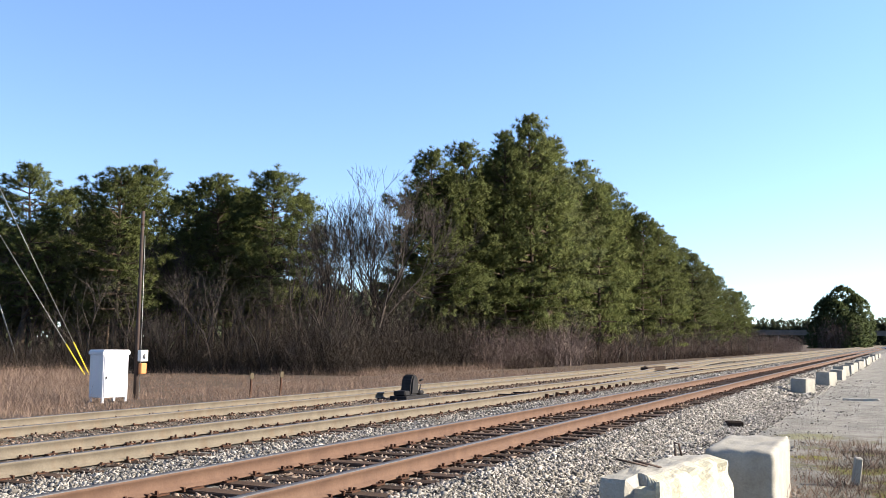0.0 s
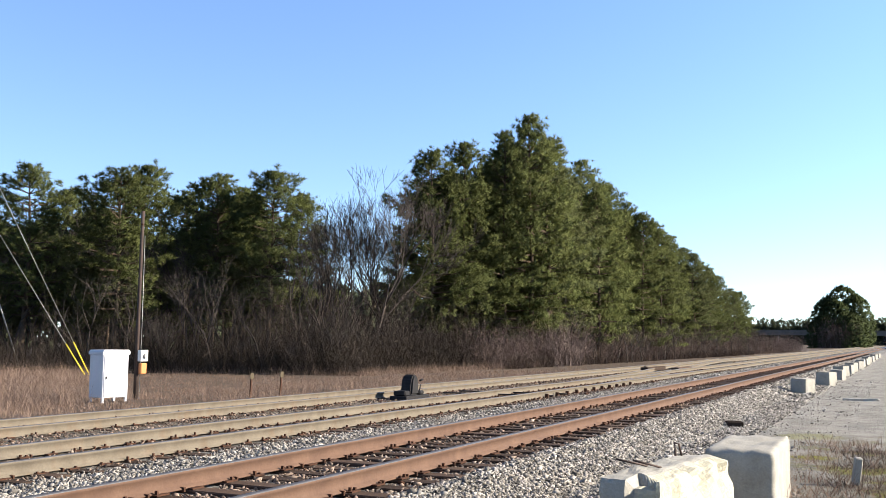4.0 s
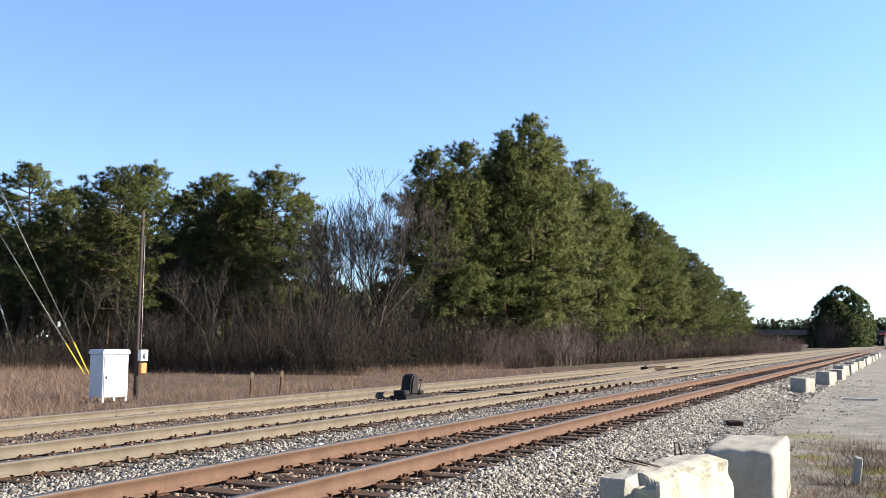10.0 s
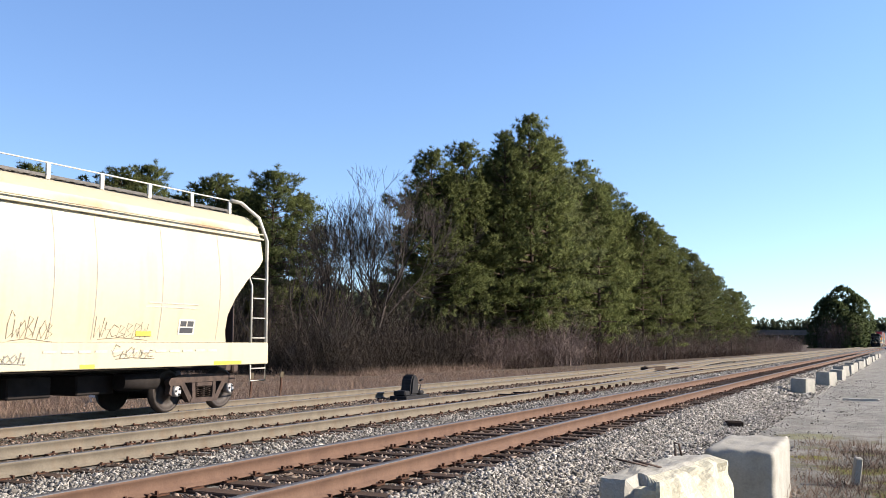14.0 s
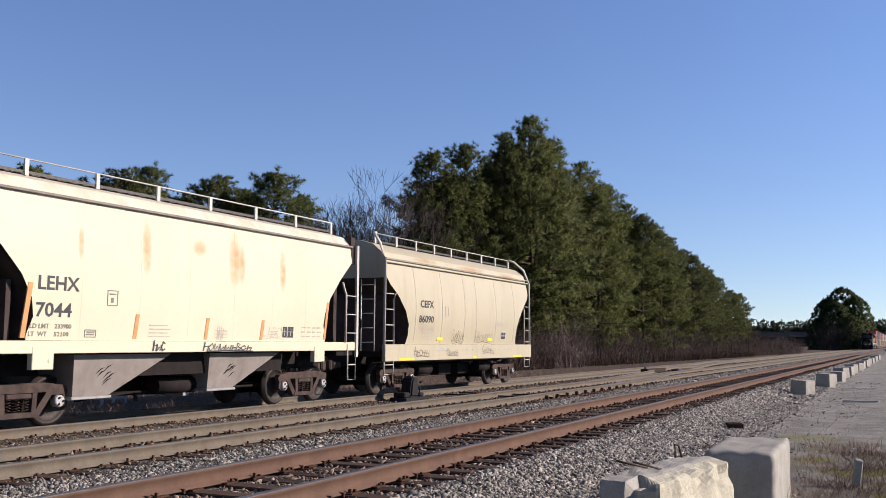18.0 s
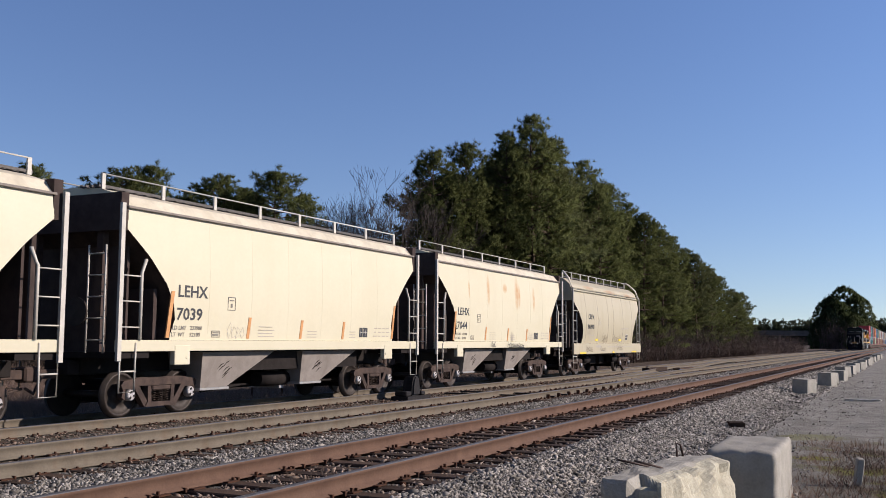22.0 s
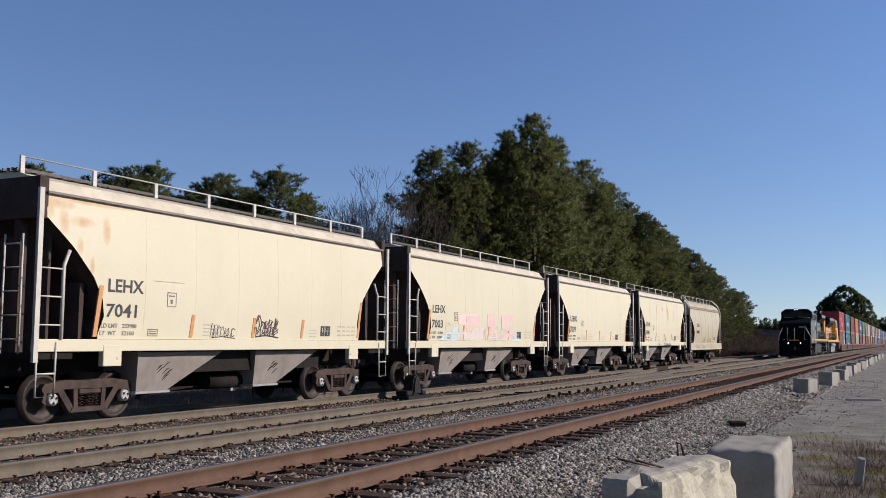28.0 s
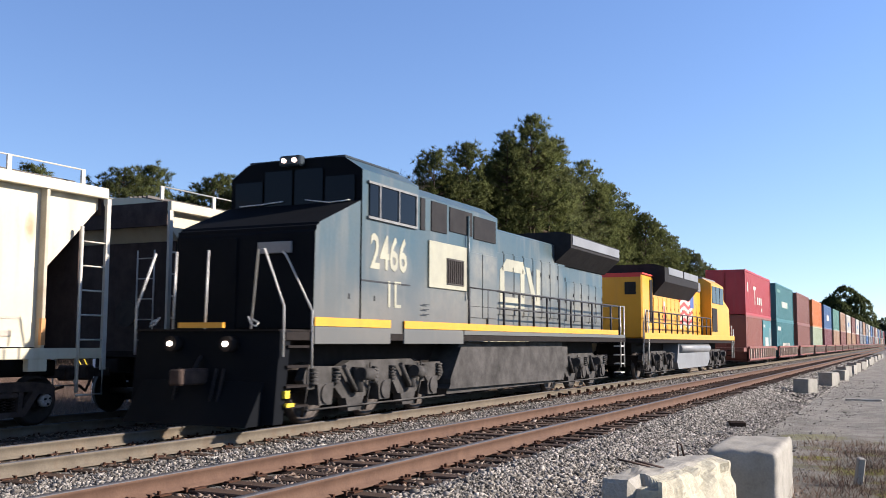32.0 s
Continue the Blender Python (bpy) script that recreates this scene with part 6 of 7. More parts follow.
            tube(bm, [(xo, y, 0.9), (xi, y, 0.9)], 0.016, 5)
            part("ladder", bm, WHITE, c, "white grab-iron ladder")
        under_end(c, 5.98, s, s < 0)
        truck(c, s * 4.3)
    running_board(c, 5.45, 4.58, 9, h=0.25)
    words_on("CEFX", 0.23, c, -3.75, 2.64, face_y, 0.93)
    words_on("86090", 0.23, c, -3.83, 2.17, face_y, 1.02)
    bars(c, [(-1.95, 2.42, 0.24, 0.02), (-1.95, 2.7, 0.24, 0.02), (-1.95, 2.42, 0.02, 0.3), (-1.73, 2.42, 0.02, 0.3), (-1.88, 2.5, 0.1, 0.06)], face_y)
    bars(c, [(1.9 + 0.08 * (i % 2), 2.2 + 0.08 * i, 1.5, 0.03) for i in range(2)] + [(-3.5, 1.64 + 0.1 * k, 0.7, 0.035) for k in range(3)], face_y)
    bars(c, [(2.92, 1.66, 0.5, 0.32)], face_y, WHITE, "data_panel")
    bars(c, [(2.97, 1.69, 0.4, 0.11), (2.97, 1.83, 0.18, 0.11), (3.19, 1.83, 0.18, 0.11)], lambda z: face_y(z) - 0.004, INK, "data_panel_mark")
    bars(c, [(-2.6, 1.30, 0.85, 0.10)] + [(-0.6 + 0.4 * i, 1.30, 0.3, 0.05) for i in range(12)], -1.565)
    for x, w in ((-5.13, 0.95), (4.02, 0.95), (0.25, 0.35)):
        bm = B()
        box(bm, x, x + w, -1.566, -1.53, 1.015, 1.09)
        part("reflector_strip", bm, YELLOW, c, "yellow reflector strip")
    for x in (-2.42, 1.72):
        bm = B()
        box(bm, x, x + 0.42, face_y(1.7) - 0.006, face_y(1.62) + 0.03, 1.62, 1.72)
        part("reflector_strip", bm, YELLOW, c, "yellow reflector strip")
    scribble(c, -1.35, 1.55, 1.0, 0.42, -1.56, 15, TAGINK, 7, 0.008, yf=face_y)
    scribble(c, -3.85, 1.9, 1.1, 0.24, -1.56, 19, GREYINK, 7, 0.008, yf=face_y)
    scribble(c, 0.6, 1.58, 1.4, 0.35, -1.56, 16, TAGINK, 7, 0.008, yf=face_y)
    scribble(c, -4.2, 1.14, 1.0, 0.25, -1.575, 17, TAGINK, 6, 0.010)
    scribble(c, -1.9, 1.14, 0.9, 0.2, -1.575, 27, INK_SOFT, 6, 0.010)
    scribble(c, 1.0, 1.2, 1.1, 0.22, -1.575, 18, TAGINK, 6, 0.007)
    return c


lead_hopper = round_side_hopper()


def ribbed_hopper(number, label):
    """Off-white hopper with upright outside ribs and straight sloped ends."""
    c = thing("covered_hopper", label, "freight car", group="covered hopper cars")
    st = [(1.42, 4.66), (2.66, 4.66), (2.68, 4.68), (3.25, 5.25), (3.85, 5.82), (4.00, 5.98), (4.22, 5.98)]
    body = part("body", car_body(st, 1.40, 0.0, roof=((1.0, 4.22), (0.9, 4.42), (0.5, 4.53), (0.0, 4.57))), [GREY_CREAM, SHADED_GRIME, ROOF_PAINT], c)
    for i in range(9):
        x = -4.64 + 9.32 * i / 8
        for s in (-1, 1):
            bm = B()
            box(bm, x - 0.038, x + 0.038, min(s * 1.402, s * 1.56), max(s * 1.402, s * 1.56), 1.40, 4.20, 0.008)
            part("rib", bm, RIB_PAINT, body)
    for s in (-1, 1):
        bm = B()
        box(bm, -6.07, 6.07, min(s * 1.47, s * 1.585), max(s * 1.47, s * 1.585), 4.20, 4.40, 0.01)
        part("eave_beam", bm, GREY_CREAM, c)
        bm = B()
        box(bm, -6.07, 6.07, min(s * 1.47, s * 1.575), max(s * 1.47, s * 1.575), 1.21, 1.40, 0.01)
        part("side_sill", bm, GREY_CREAM, c)
    bm = B()
    box(bm, -5.8, 5.8, -0.35, 0.35, 0.9, 1.2)
    part("centre_sill", bm, BLACKISH, c)
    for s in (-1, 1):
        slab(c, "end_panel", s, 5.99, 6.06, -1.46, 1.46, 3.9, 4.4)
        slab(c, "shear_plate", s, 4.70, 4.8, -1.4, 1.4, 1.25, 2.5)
        # added plate closes the see-through end in shade brown
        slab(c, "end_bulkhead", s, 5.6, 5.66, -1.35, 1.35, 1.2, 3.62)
    for s in (-1, 1):
        for side in (-1, 1):
            y = side * 1.57
            bm = B()
            box(bm, s * 6.07 - 0.05, s * 6.07 + 0.05, y - 0.03, y + 0.03, 1.0, 4.2)
            part("end_post", bm, WHITE, c, "white end post")
            bm = B()
            xo, xi = s * 6.07, s * 5.46
            tube(bm, [(xi, y, 0.6), (xi, y, 3.62)], 0.035, 6)
            for i in range(5):
                tube(bm, [(xo, y, 1.55 + i * 0.45), (xi, y, 1.55 + i * 0.45)], 0.018, 5)
            tube(bm, [(xo, y, 1.0), (xo, y, 0.55), (xi, y, 0.55)], 0.02, 5)
            part("ladder", bm, WHITE, c, "white grab-iron ladder")
            bm = B()
            box(bm, min(s * 4.4, s * 4.8), max(s * 4.4, s * 4.8), min(side * 1.42, side * 1.56), max(side * 1.42, side * 1.56), 1.0, 1.235, 0.01)
            part("jacking_pad", bm, GREY_CREAM, c)
        under_end(c, 6.07, s, s < 0)
        truck(c, s * 4.35)
    rigging(c)
    for x in (-2.45, 1.4):
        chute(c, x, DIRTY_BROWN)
    running_board(c, 5.95, 4.55, 8, yrail=1.12, h=0.21)
    for x, z0, z1 in ((-4.64, 1.42, 2.54), (-2.31, 1.45, 1.92), (0.02, 1.45, 1.92), (2.35, 1.45, 1.92), (4.68, 1.45, 1.92)):
        bm = B()
        box(bm, x - 0.045, x + 0.045, -1.566, -1.5, z0, z1)
        part("reflector_strip", bm, ORANGE_TAB, c, "faded orange reflector strip")
    if number:
        a, b = number
        flat_y = lambda z: -1.403
        for text, cap, x, z, w, ink in (("CE", 0.24, -4.0, 2.69, 0.48, INK), ("FX", 0.24, -3.33, 2.69, 0.42, INK), (a, 0.25, -4.07, 2.18, 0.46, INK), (b, 0.25, -3.36, 2.18, 0.68, INK),
                                        ("LD LMT", 0.08, -4.12, 1.66, 0.46, INK_SOFT), ("LT  WT", 0.08, -4.12, 1.51, 0.44, INK_SOFT), ("222500", 0.08, -3.36, 1.66, 0.44, INK_SOFT), ("53500", 0.08, -3.3, 1.51, 0.36, INK_SOFT)):
            words_on(text, cap, c, x, z, flat_y, w, ink)
    bars(c, [(-1.86, 2.38, 0.27, 0.015), (-1.86, 2.67, 0.27, 0.015), (-1.86, 2.38, 0.015, 0.3), (-1.605, 2.38, 0.015, 0.3), (-1.78, 2.46, 0.09, 0.12)], -1.406, INK_SOFT)
    bars(c, [(x, 1.55 + 0.07 * k, 0.6, 0.02) for x in (-0.95, 0.25) for k in range(4)] + [(2.62 + 0.24 * i, 1.95 + 0.12 * k, 0.16, 0.035) for i in range(3) for k in range(3)] + [(1.5, 1.55, 0.4, 0.03), (3.8, 1.9, 0.5, 0.04), (3.8, 1.6, 0.35, 0.1)], -1.406)
    bars(c, [(2.78, 1.52, 0.2, 0.26), (3.0, 1.52, 0.22, 0.26)], -1.406, INK, "data_panel")
    bars(c, [(2.84 + 0.13 * i, 1.56, 0.015, 0.18) for i in range(3)] + [(2.8, 1.65, 0.4, 0.012)], -1.411, WHITE, "data_panel_mark")
    bm = B()
    prism(bm, [(0.58, 3.82), (0.66, 3.6), (0.60, 3.4), (0.72, 3.26), (0.69, 3.02), (0.78, 2.98), (0.80, 3.3), (0.89, 3.4), (0.86, 3.6), (0.98, 3.74), (0.90, 3.9), (0.74, 3.86)], -1.406, -1.38)
    part("grey_smear", bm, SMEAR, c, "grey smear on the paint")
    return c


ribbed_a = ribbed_hopper(("82", "462"), "off-white ribbed covered hopper car with orange reflector strips")
ribbed_b = ribbed_hopper(None, "off-white ribbed covered hopper car trailing in the train")
# ---- stack train on the middle track ----
LOCO_WHEELS = []
CN_BLUE = mat("faded_blue_grey_locomotive_paint", (0.030, 0.068, 0.090), (0.058, 0.082, 0.088), rough=0.4, scale=0.9, fine=18, bump=0.03, streak=(0.17, 0.16, 0.135), streak_amt=0.6, spots=[(-3.2, 2.2, 2.6, 0.9), (-7.2, 1.9, 1.6, 0.6), (1.6, 2.4, 3.2, 0.9), (-2.0, 3.2, 1.2, 0.6), (3.8, 3.2, 1.4, 0.8), (7.0, 2.6, 2.5, 0.8), (-6.6, 2.9, 0.9, 0.5)], spot_col=(0.21, 0.20, 0.165))


def dusted(m, col, low, top, most):
    """Brake dust that thins out up the side, ragged by noise."""
    n, l = m.node_tree.nodes, m.node_tree.links
    b = n["Principled BSDF"]
    src = b.inputs["Base Color"].links[0].from_socket
    tc, sp, nz, k, r, mx = (n.new("ShaderNode" + t) for t in ("TexCoord", "SeparateXYZ", "TexNoise", "Math", "MapRange", "Mix"))
    mx.data_type = "RGBA"
    nz.inputs["Scale"].default_value, nz.inputs["Detail"].default_value = 1.1, 6
    k.operation = "MULTIPLY_ADD"
    k.inputs[1].default_value = -1.6
    r.inputs[1].default_value, r.inputs[2].default_value, r.inputs[3].default_value, r.inputs[4].default_value = low - 0.8, top - 0.8, most, 0.0
    mx.inputs[7].default_value = (*col, 1)
    l.new(tc.outputs["Object"], sp.inputs[0])
    l.new(tc.outputs["Object"], nz.inputs[0])
    l.new(nz.outputs[0], k.inputs[0])
    l.new(sp.outputs[2], k.inputs[2])
    l.new(k.outputs[0], r.inputs[0])
    l.new(r.outputs[0], mx.inputs[0])
    l.new(src, mx.inputs[6])
    l.new(mx.outputs[2], b.inputs["Base Color"])
    return m


dusted(CN_BLUE, (0.115, 0.105, 0.092), 1.7, 3.5, 0.8)
CN_ROOF = mat("dark_blue_roof_paint", (0.03, 0.045, 0.06), (0.03, 0.036, 0.042), rough=0.5, scale=0.8, bump=0.03, spec=0.15)
STRIPE = mat("amber_stripe", (0.62, 0.30, 0.02), (0.55, 0.26, 0.02), rough=0.45, scale=2, bump=0)
# Near-black on the sun-averted front stands for its shade.
SHADED_BLACK = mat("shade_black_loco_front", (0.005, 0.006, 0.008), (0.008, 0.009, 0.011), rough=0.85, scale=0.9, bump=0.02, spec=0.05)
PUTTY = mat("cream_patch_paint", (0.36, 0.345, 0.255), (0.26, 0.25, 0.19), rough=0.5, scale=1.5, bump=0.02)
UNDER = mat("grey_brake_dust", (0.080, 0.074, 0.070), (0.030, 0.028, 0.026), rough=0.8, scale=2.5, streak=(0.06, 0.055, 0.05), spec=0.12)
UP_YELLOW = mat("armour_yellow_paint", (0.62, 0.31, 0.022), (0.55, 0.265, 0.02), rough=0.4, scale=0.8, bump=0.02, streak=(0.40, 0.22, 0.05), streak_amt=0.3)
UP_GREY = mat("harbour_grey_paint", (0.20, 0.205, 0.21), (0.15, 0.15, 0.155), rough=0.5, scale=0.8, bump=0.02)
SOOT = mat("sooty_radiator_black", (0.016, 0.015, 0.016), (0.028, 0.026, 0.026), rough=0.7, scale=2, spec=0.1)
RED_P = mat("red_paint", (0.55, 0.05, 0.04), (0.48, 0.04, 0.04), rough=0.5, scale=2, bump=0)
BLUE_P = mat("flag_blue_paint", (0.05, 0.10, 0.30), (0.04, 0.08, 0.24), rough=0.5, scale=2, bump=0)
SILVER = mat("bare_handrail_steel", (0.62, 0.60, 0.56), (0.48, 0.46, 0.43), rough=0.4, metal=0.2, scale=6, bump=0)
DARKRAIL = mat("black_handrail_paint", (0.04, 0.04, 0.045), (0.03, 0.03, 0.03), rough=0.5, bump=0, spec=0.2)
LAMP = glow("ditch_light_glow", (1.0, 0.82, 0.66), 9.0)
DIM_LAMP = glow("dimmed_headlight_glow", (1.0, 0.70, 0.55), 3.0)
FRAME_GREY = mat("worn_window_frame", (0.20, 0.20, 0.195), (0.12, 0.12, 0.12), rough=0.6, scale=8, bump=0)


def dark_glass():
    m = bpy.data.materials.new("dark_cab_glass")
    m.use_nodes = True
    b = m.node_tree.nodes["Principled BSDF"]
    b.inputs["Base Color"].default_value = (0.004, 0.005, 0.007, 1)
    b.inputs["Specular IOR Level"].default_value = 0.12
    b.inputs["Roughness"].default_value = 0.06
    n = m.node_tree.nodes.new("ShaderNodeTexNoise")
    n.inputs["Scale"].default_value = 3
    r = m.node_tree.nodes.new("ShaderNodeMapRange")
    r.inputs[3].default_value, r.inputs[4].default_value = 0.04, 0.16
    m.node_tree.links.new(n.outputs[0], r.inputs[0])
    m.node_tree.links.new(r.outputs[0], b.inputs["Roughness"])
    return m


CABGLASS = dark_glass()


LOCO_WS = wheelset_mesh(0.53)


def loco_frame_mesh():
    """Six-wheel truck side: a deep cast beam with three axle boxes and struts."""
    bm = B()
    y0, y1 = -1.16, -1.0
    prism(bm, [(-2.75, 0.78), (-2.6, 1.02), (-1.5, 1.0), (-1.2, 1.1), (1.2, 1.1), (1.5, 1.0), (2.6, 1.02), (2.75, 0.78), (2.55, 0.62), (1.7, 0.62), (1.45, 0.42), (0.65, 0.42), (0.45, 0.66), (-0.45, 0.66), (-0.65, 0.42), (-1.45, 0.42), (-1.7, 0.62), (-2.55, 0.62)], y0, y1)
    for x in (-2.1, 0.0, 2.1):
        prism(bm, [(x - 0.26, 0.72), (x + 0.26, 0.72), (x + 0.20, 0.34), (x - 0.20, 0.34)], y0 - 0.06, y1 + 0.02)
        tube(bm, [(x, y0 - 0.10, 0.53), (x, y0 - 0.05, 0.53)], 0.17, 14)
    for x in (-1.05, 1.05):
        tube(bm, [(x, y0 - 0.08, 0.98), (x, y0 - 0.08, 0.52)], 0.11, 10)
        prism(bm, [(x - 0.32, 0.42), (x + 0.32, 0.42), (x + 0.22, 0.18), (x - 0.22, 0.18)], y0 - 0.02, y1)
    for x in (-1.6, 0.55):
        tube(bm, [(x, y0 - 0.12, 1.0), (x + 0.45, y0 - 0.10, 0.55)], 0.05, 8)
    for x in (-2.45, -1.72, -0.36, 0.36, 1.72, 2.45):
        for k in range(5):
            tube(bm, [(x, y0 - 0.03, 0.70 + 0.062 * k), (x, y0 - 0.03, 0.735 + 0.062 * k)], 0.085, 8)
    for x in (-1.15, 0.95):
        tube(bm, [(x - 0.02, y0 - 0.22, 0.86), (x + 0.38, y0 - 0.20, 0.84)], 0.12, 10)
        tube(bm, [(x + 0.38, y0 - 0.2, 0.84), (x + 0.75, y0 - 0.14, 0.62)], 0.03, 6)
    for x in (-2.66, -0.55, 1.55):
        tube(bm, [(x, y0 - 0.06, 1.05), (x - 0.04, y0 - 0.06, 0.6), (x + 0.08, y0 + 0.1, 0.16)], 0.022, 5)
    tube(bm, [(-2.7, y0 - 0.05, 0.28), (2.7, y0 - 0.05, 0.28)], 0.02, 5)
    me = mesh_of(bm, "side_frame")
    me.materials.append(UNDER)
    return me


LOCO_SF = loco_frame_mesh()


def loco_truck(parent, x):
    bm = B()
    box(bm, -2.6, 2.6, -0.95, 0.95, 0.55, 0.95, 0.03)
    t = part("truck", bm, BLACKISH, parent, "grey dust-covered six-wheel truck", m=pose(x, 0, 0))
    part("side_frame", LOCO_SF, UNDER, t)
    part("side_frame", LOCO_SF, UNDER, t, m=pose(0, 0, 0, 0, 0, 180))
    for s in (-2.1, 0.0, 2.1):
        w = part("wheelset", LOCO_WS, WHEEL, t, m=pose(s, 0, 0.53))
        LOCO_WHEELS.append((w, s, 0.53))


def cab_shell(bm, x0, x1, zt, w=1.5, zn=None, mi=0):
    """A box with chamfered roof corners across the car."""
    pts = [(-w, 1.6), (w, 1.6), (w, zt - 0.28), (w - 0.38, zt - 0.03), (w - 0.7, zt), (-w + 0.7, zt), (-w + 0.38, zt - 0.03), (-w, zt - 0.28)]
    prism(bm, pts, x0, x1, mi, plane="yz")
    return bm


def handrail(parent, pts, posts, z0, material, name="handrail", r=0.03, mid=True):
    bm = B()
    tube(bm, pts, r, 6)
    if mid:
        tube(bm, [(a, b, c - 0.42) for a, b, c in pts], r * 0.8, 5)
    for x, y in posts:
        zt = pts[0][2]
        tube(bm, [(x, y, z0), (x, y, zt)], r * 1.15, 5)
    return part(name, bm, material, parent)


def doors_row(parent, xs, y, z0, z1, material, ink=DARKRAIL):
    """Access doors in a hood side, each a slightly proud panel with louvres or a latch."""
    for i, (a, b) in enumerate(xs):
        bm = B()
        box(bm, a + 0.02, b - 0.02, y - 0.025, y, z0, z1, 0.008)
        d = part("hood_door", bm, material, parent)
        for zl in (z0 + 0.5, z1 - 0.45):
            bm = B()
            box(bm, b - 0.10, b - 0.07, y - 0.045, y - 0.026, zl, zl + 0.12)
            part("latch", bm, ink, d)
        bm = B()
        box(bm, b - 0.02, b + 0.015, y - 0.012, y, z0 - 0.05, z1 + 0.05)
        part("door_gap", bm, ink, d)


def blue_loco():
    c = thing("diesel_locomotive", "faded blue-grey diesel locomotive with an amber stripe leading a stack train", "locomotive", group="locomotives")
    bm = B()
    box(bm, -10.1, 10.3, -1.52, 1.52, 1.46, 1.60, 0.01)
    box(bm, -9.0, 9.0, -0.7, 0.7, 0.95, 1.455)
    part("underframe", bm, BLACKISH, c)
    bm = B()
    for x0, x1 in ((-9.31, -6.70), (-6.14, 9.3)):
        box(bm, x0, x1, -1.545, -1.522, 1.705, 1.855)
    st = part("stripe", bm, STRIPE, c, "amber side stripe")
    bm = B()
    for x0, x1, z0, z1 in ((-9.31, -6.70, 1.40, 1.70), (-6.14, -3.35, 1.40, 1.70), (-3.3, 10.2, 1.60, 1.70)):
        for s in (-1, 1):
            box(bm, x0, x1, min(s * 1.50, s * 1.54), max(s * 1.50, s * 1.54), z0, z1, 0.008)
    part("side_skirt", bm, CN_BLUE, c)
    # nose
    bm = B()
    prism(bm, [(-9.31, 1.61), (-7.75, 1.61), (-7.75, 4.05), (-9.2, 3.46), (-9.28, 3.36)], -1.5, 1.5)
    bmesh.ops.bevel(bm, geom=[e for e in bm.edges if e.calc_length() > 2], offset=0.06, segments=2, affect="EDGES")
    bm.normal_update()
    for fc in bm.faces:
        # forward faces of the blue nose get the painted shade
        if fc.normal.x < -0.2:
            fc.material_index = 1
    nose = part("nose", bm, [CN_BLUE, SHADED_BLACK], c)
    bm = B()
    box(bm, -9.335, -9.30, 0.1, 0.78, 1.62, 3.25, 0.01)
    part("nose_door", bm, SHADED_BLACK, nose)
    bm = B()
    box(bm, -9.345, -9.29, -1.05, -0.35, 2.95, 3.15, 0.01)
    part("number_board", bm, UP_GREY, nose, "grey number board")
    # cab
    bm = B()
    cab_shell(bm, -7.75, -5.49, 4.9)
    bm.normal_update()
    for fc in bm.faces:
        # front faces carry painted shade here too; the roof shares the colour
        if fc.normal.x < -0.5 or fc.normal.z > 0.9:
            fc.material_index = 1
    cab = part("cab", bm, [CN_BLUE, SHADED_BLACK], c)
    for y0, y1 in ((-1.36, -0.72), (-0.66, -0.03), (0.03, 0.66), (0.72, 1.36)):
        bm = B()
        zt = 4.52 if abs(y0 + y1) > 1.5 else 4.7
        prism(bm, [(y0, 4.02), (y1, 4.02), (y1, zt), (y0, zt)], -7.80, -7.755, plane="yz")
        part("windshield", bm, CABGLASS, cab, "dark windshield pane")
    bm = B()
    tube(bm, [(-7.84, 0.2, 4.1), (-7.86, 0.75, 4.06), (-7.86, 1.2, 4.05)], 0.014, 5)
    tube(bm, [(-7.84, -0.3, 4.1), (-7.86, -0.85, 4.02), (-7.86, -1.3, 4.04)], 0.014, 5)
    part("wiper", bm, SILVER, cab)
    bm = B()
    box(bm, -7.72, -5.6, -1.1, 1.1, 4.88, 4.93, 0.01)
    part("cab_roof", bm, CN_ROOF, cab)
    for a, b in ((-7.52, -7.18), (-7.12, -6.42), (-6.37, -5.68)):
        bm = B()
        box(bm, a, b, -1.53, -1.505, 3.78, 4.38, 0.006)
        w = part("window", bm, CABGLASS, cab, "dark cab side window")
    bm = B()
    for a, b, z0, z1 in ((-7.58, -5.62, 4.385, 4.43), (-7.58, -5.62, 3.72, 3.77), (-7.17, -7.13, 3.77, 4.385), (-6.41, -6.38, 3.77, 4.385), (-5.67, -5.62, 3.77, 4.385)):
        box(bm, a, b, -1.55, -1.507, z0, z1)
    part("window_frame", bm, FRAME_GREY, cab, "worn grey window frame")
    bm = B()
    box(bm, -7.95, -7.76, -0.24, 0.24, 4.76, 4.96, 0.03)
    hl = part("headlight_box", bm, CN_ROOF, cab)
    for y in (-0.12, 0.12):
        bm = B()
        tube(bm, [(-7.97, y, 4.86), (-7.95, y, 4.86)], 0.045, 14)
        part("headlight", bm, DIM_LAMP, hl, "lit headlight")
    for y in (-0.57, 0.58):
        bm = B()
        tube(bm, [(-10.42, y, 1.40), (-10.2, y, 1.40)], 0.13, 14)
        d = part("ditch_light_housing", bm, BLACKISH, c)
        bm = B()
        tube(bm, [(-10.44, y, 1.40), (-10.421, y, 1.40)], 0.045, 14)
        part("ditch_light", bm, LAMP, d, "lit ditch light")
    # tall equipment hood behind the cab
    bm = B()
    cab_shell(bm, -5.488, -1.2, 4.74, 1.46)
    aux = part("auxiliary_hood", bm, CN_BLUE, c)
    bm = B()
    box(bm, -4.98, -2.97, -1.50, -1.465, 2.58, 3.57, 0.01)
    part("patch_panel", bm, PUTTY, aux, "cream patched panel")
    bm = B()
    box(bm, -4.15, -3.28, -1.52, -1.501, 2.68, 3.26, 0.006)
    g = part("intake_grille", bm, UNDER, aux, "brown-grey intake grille")
    bm = B()
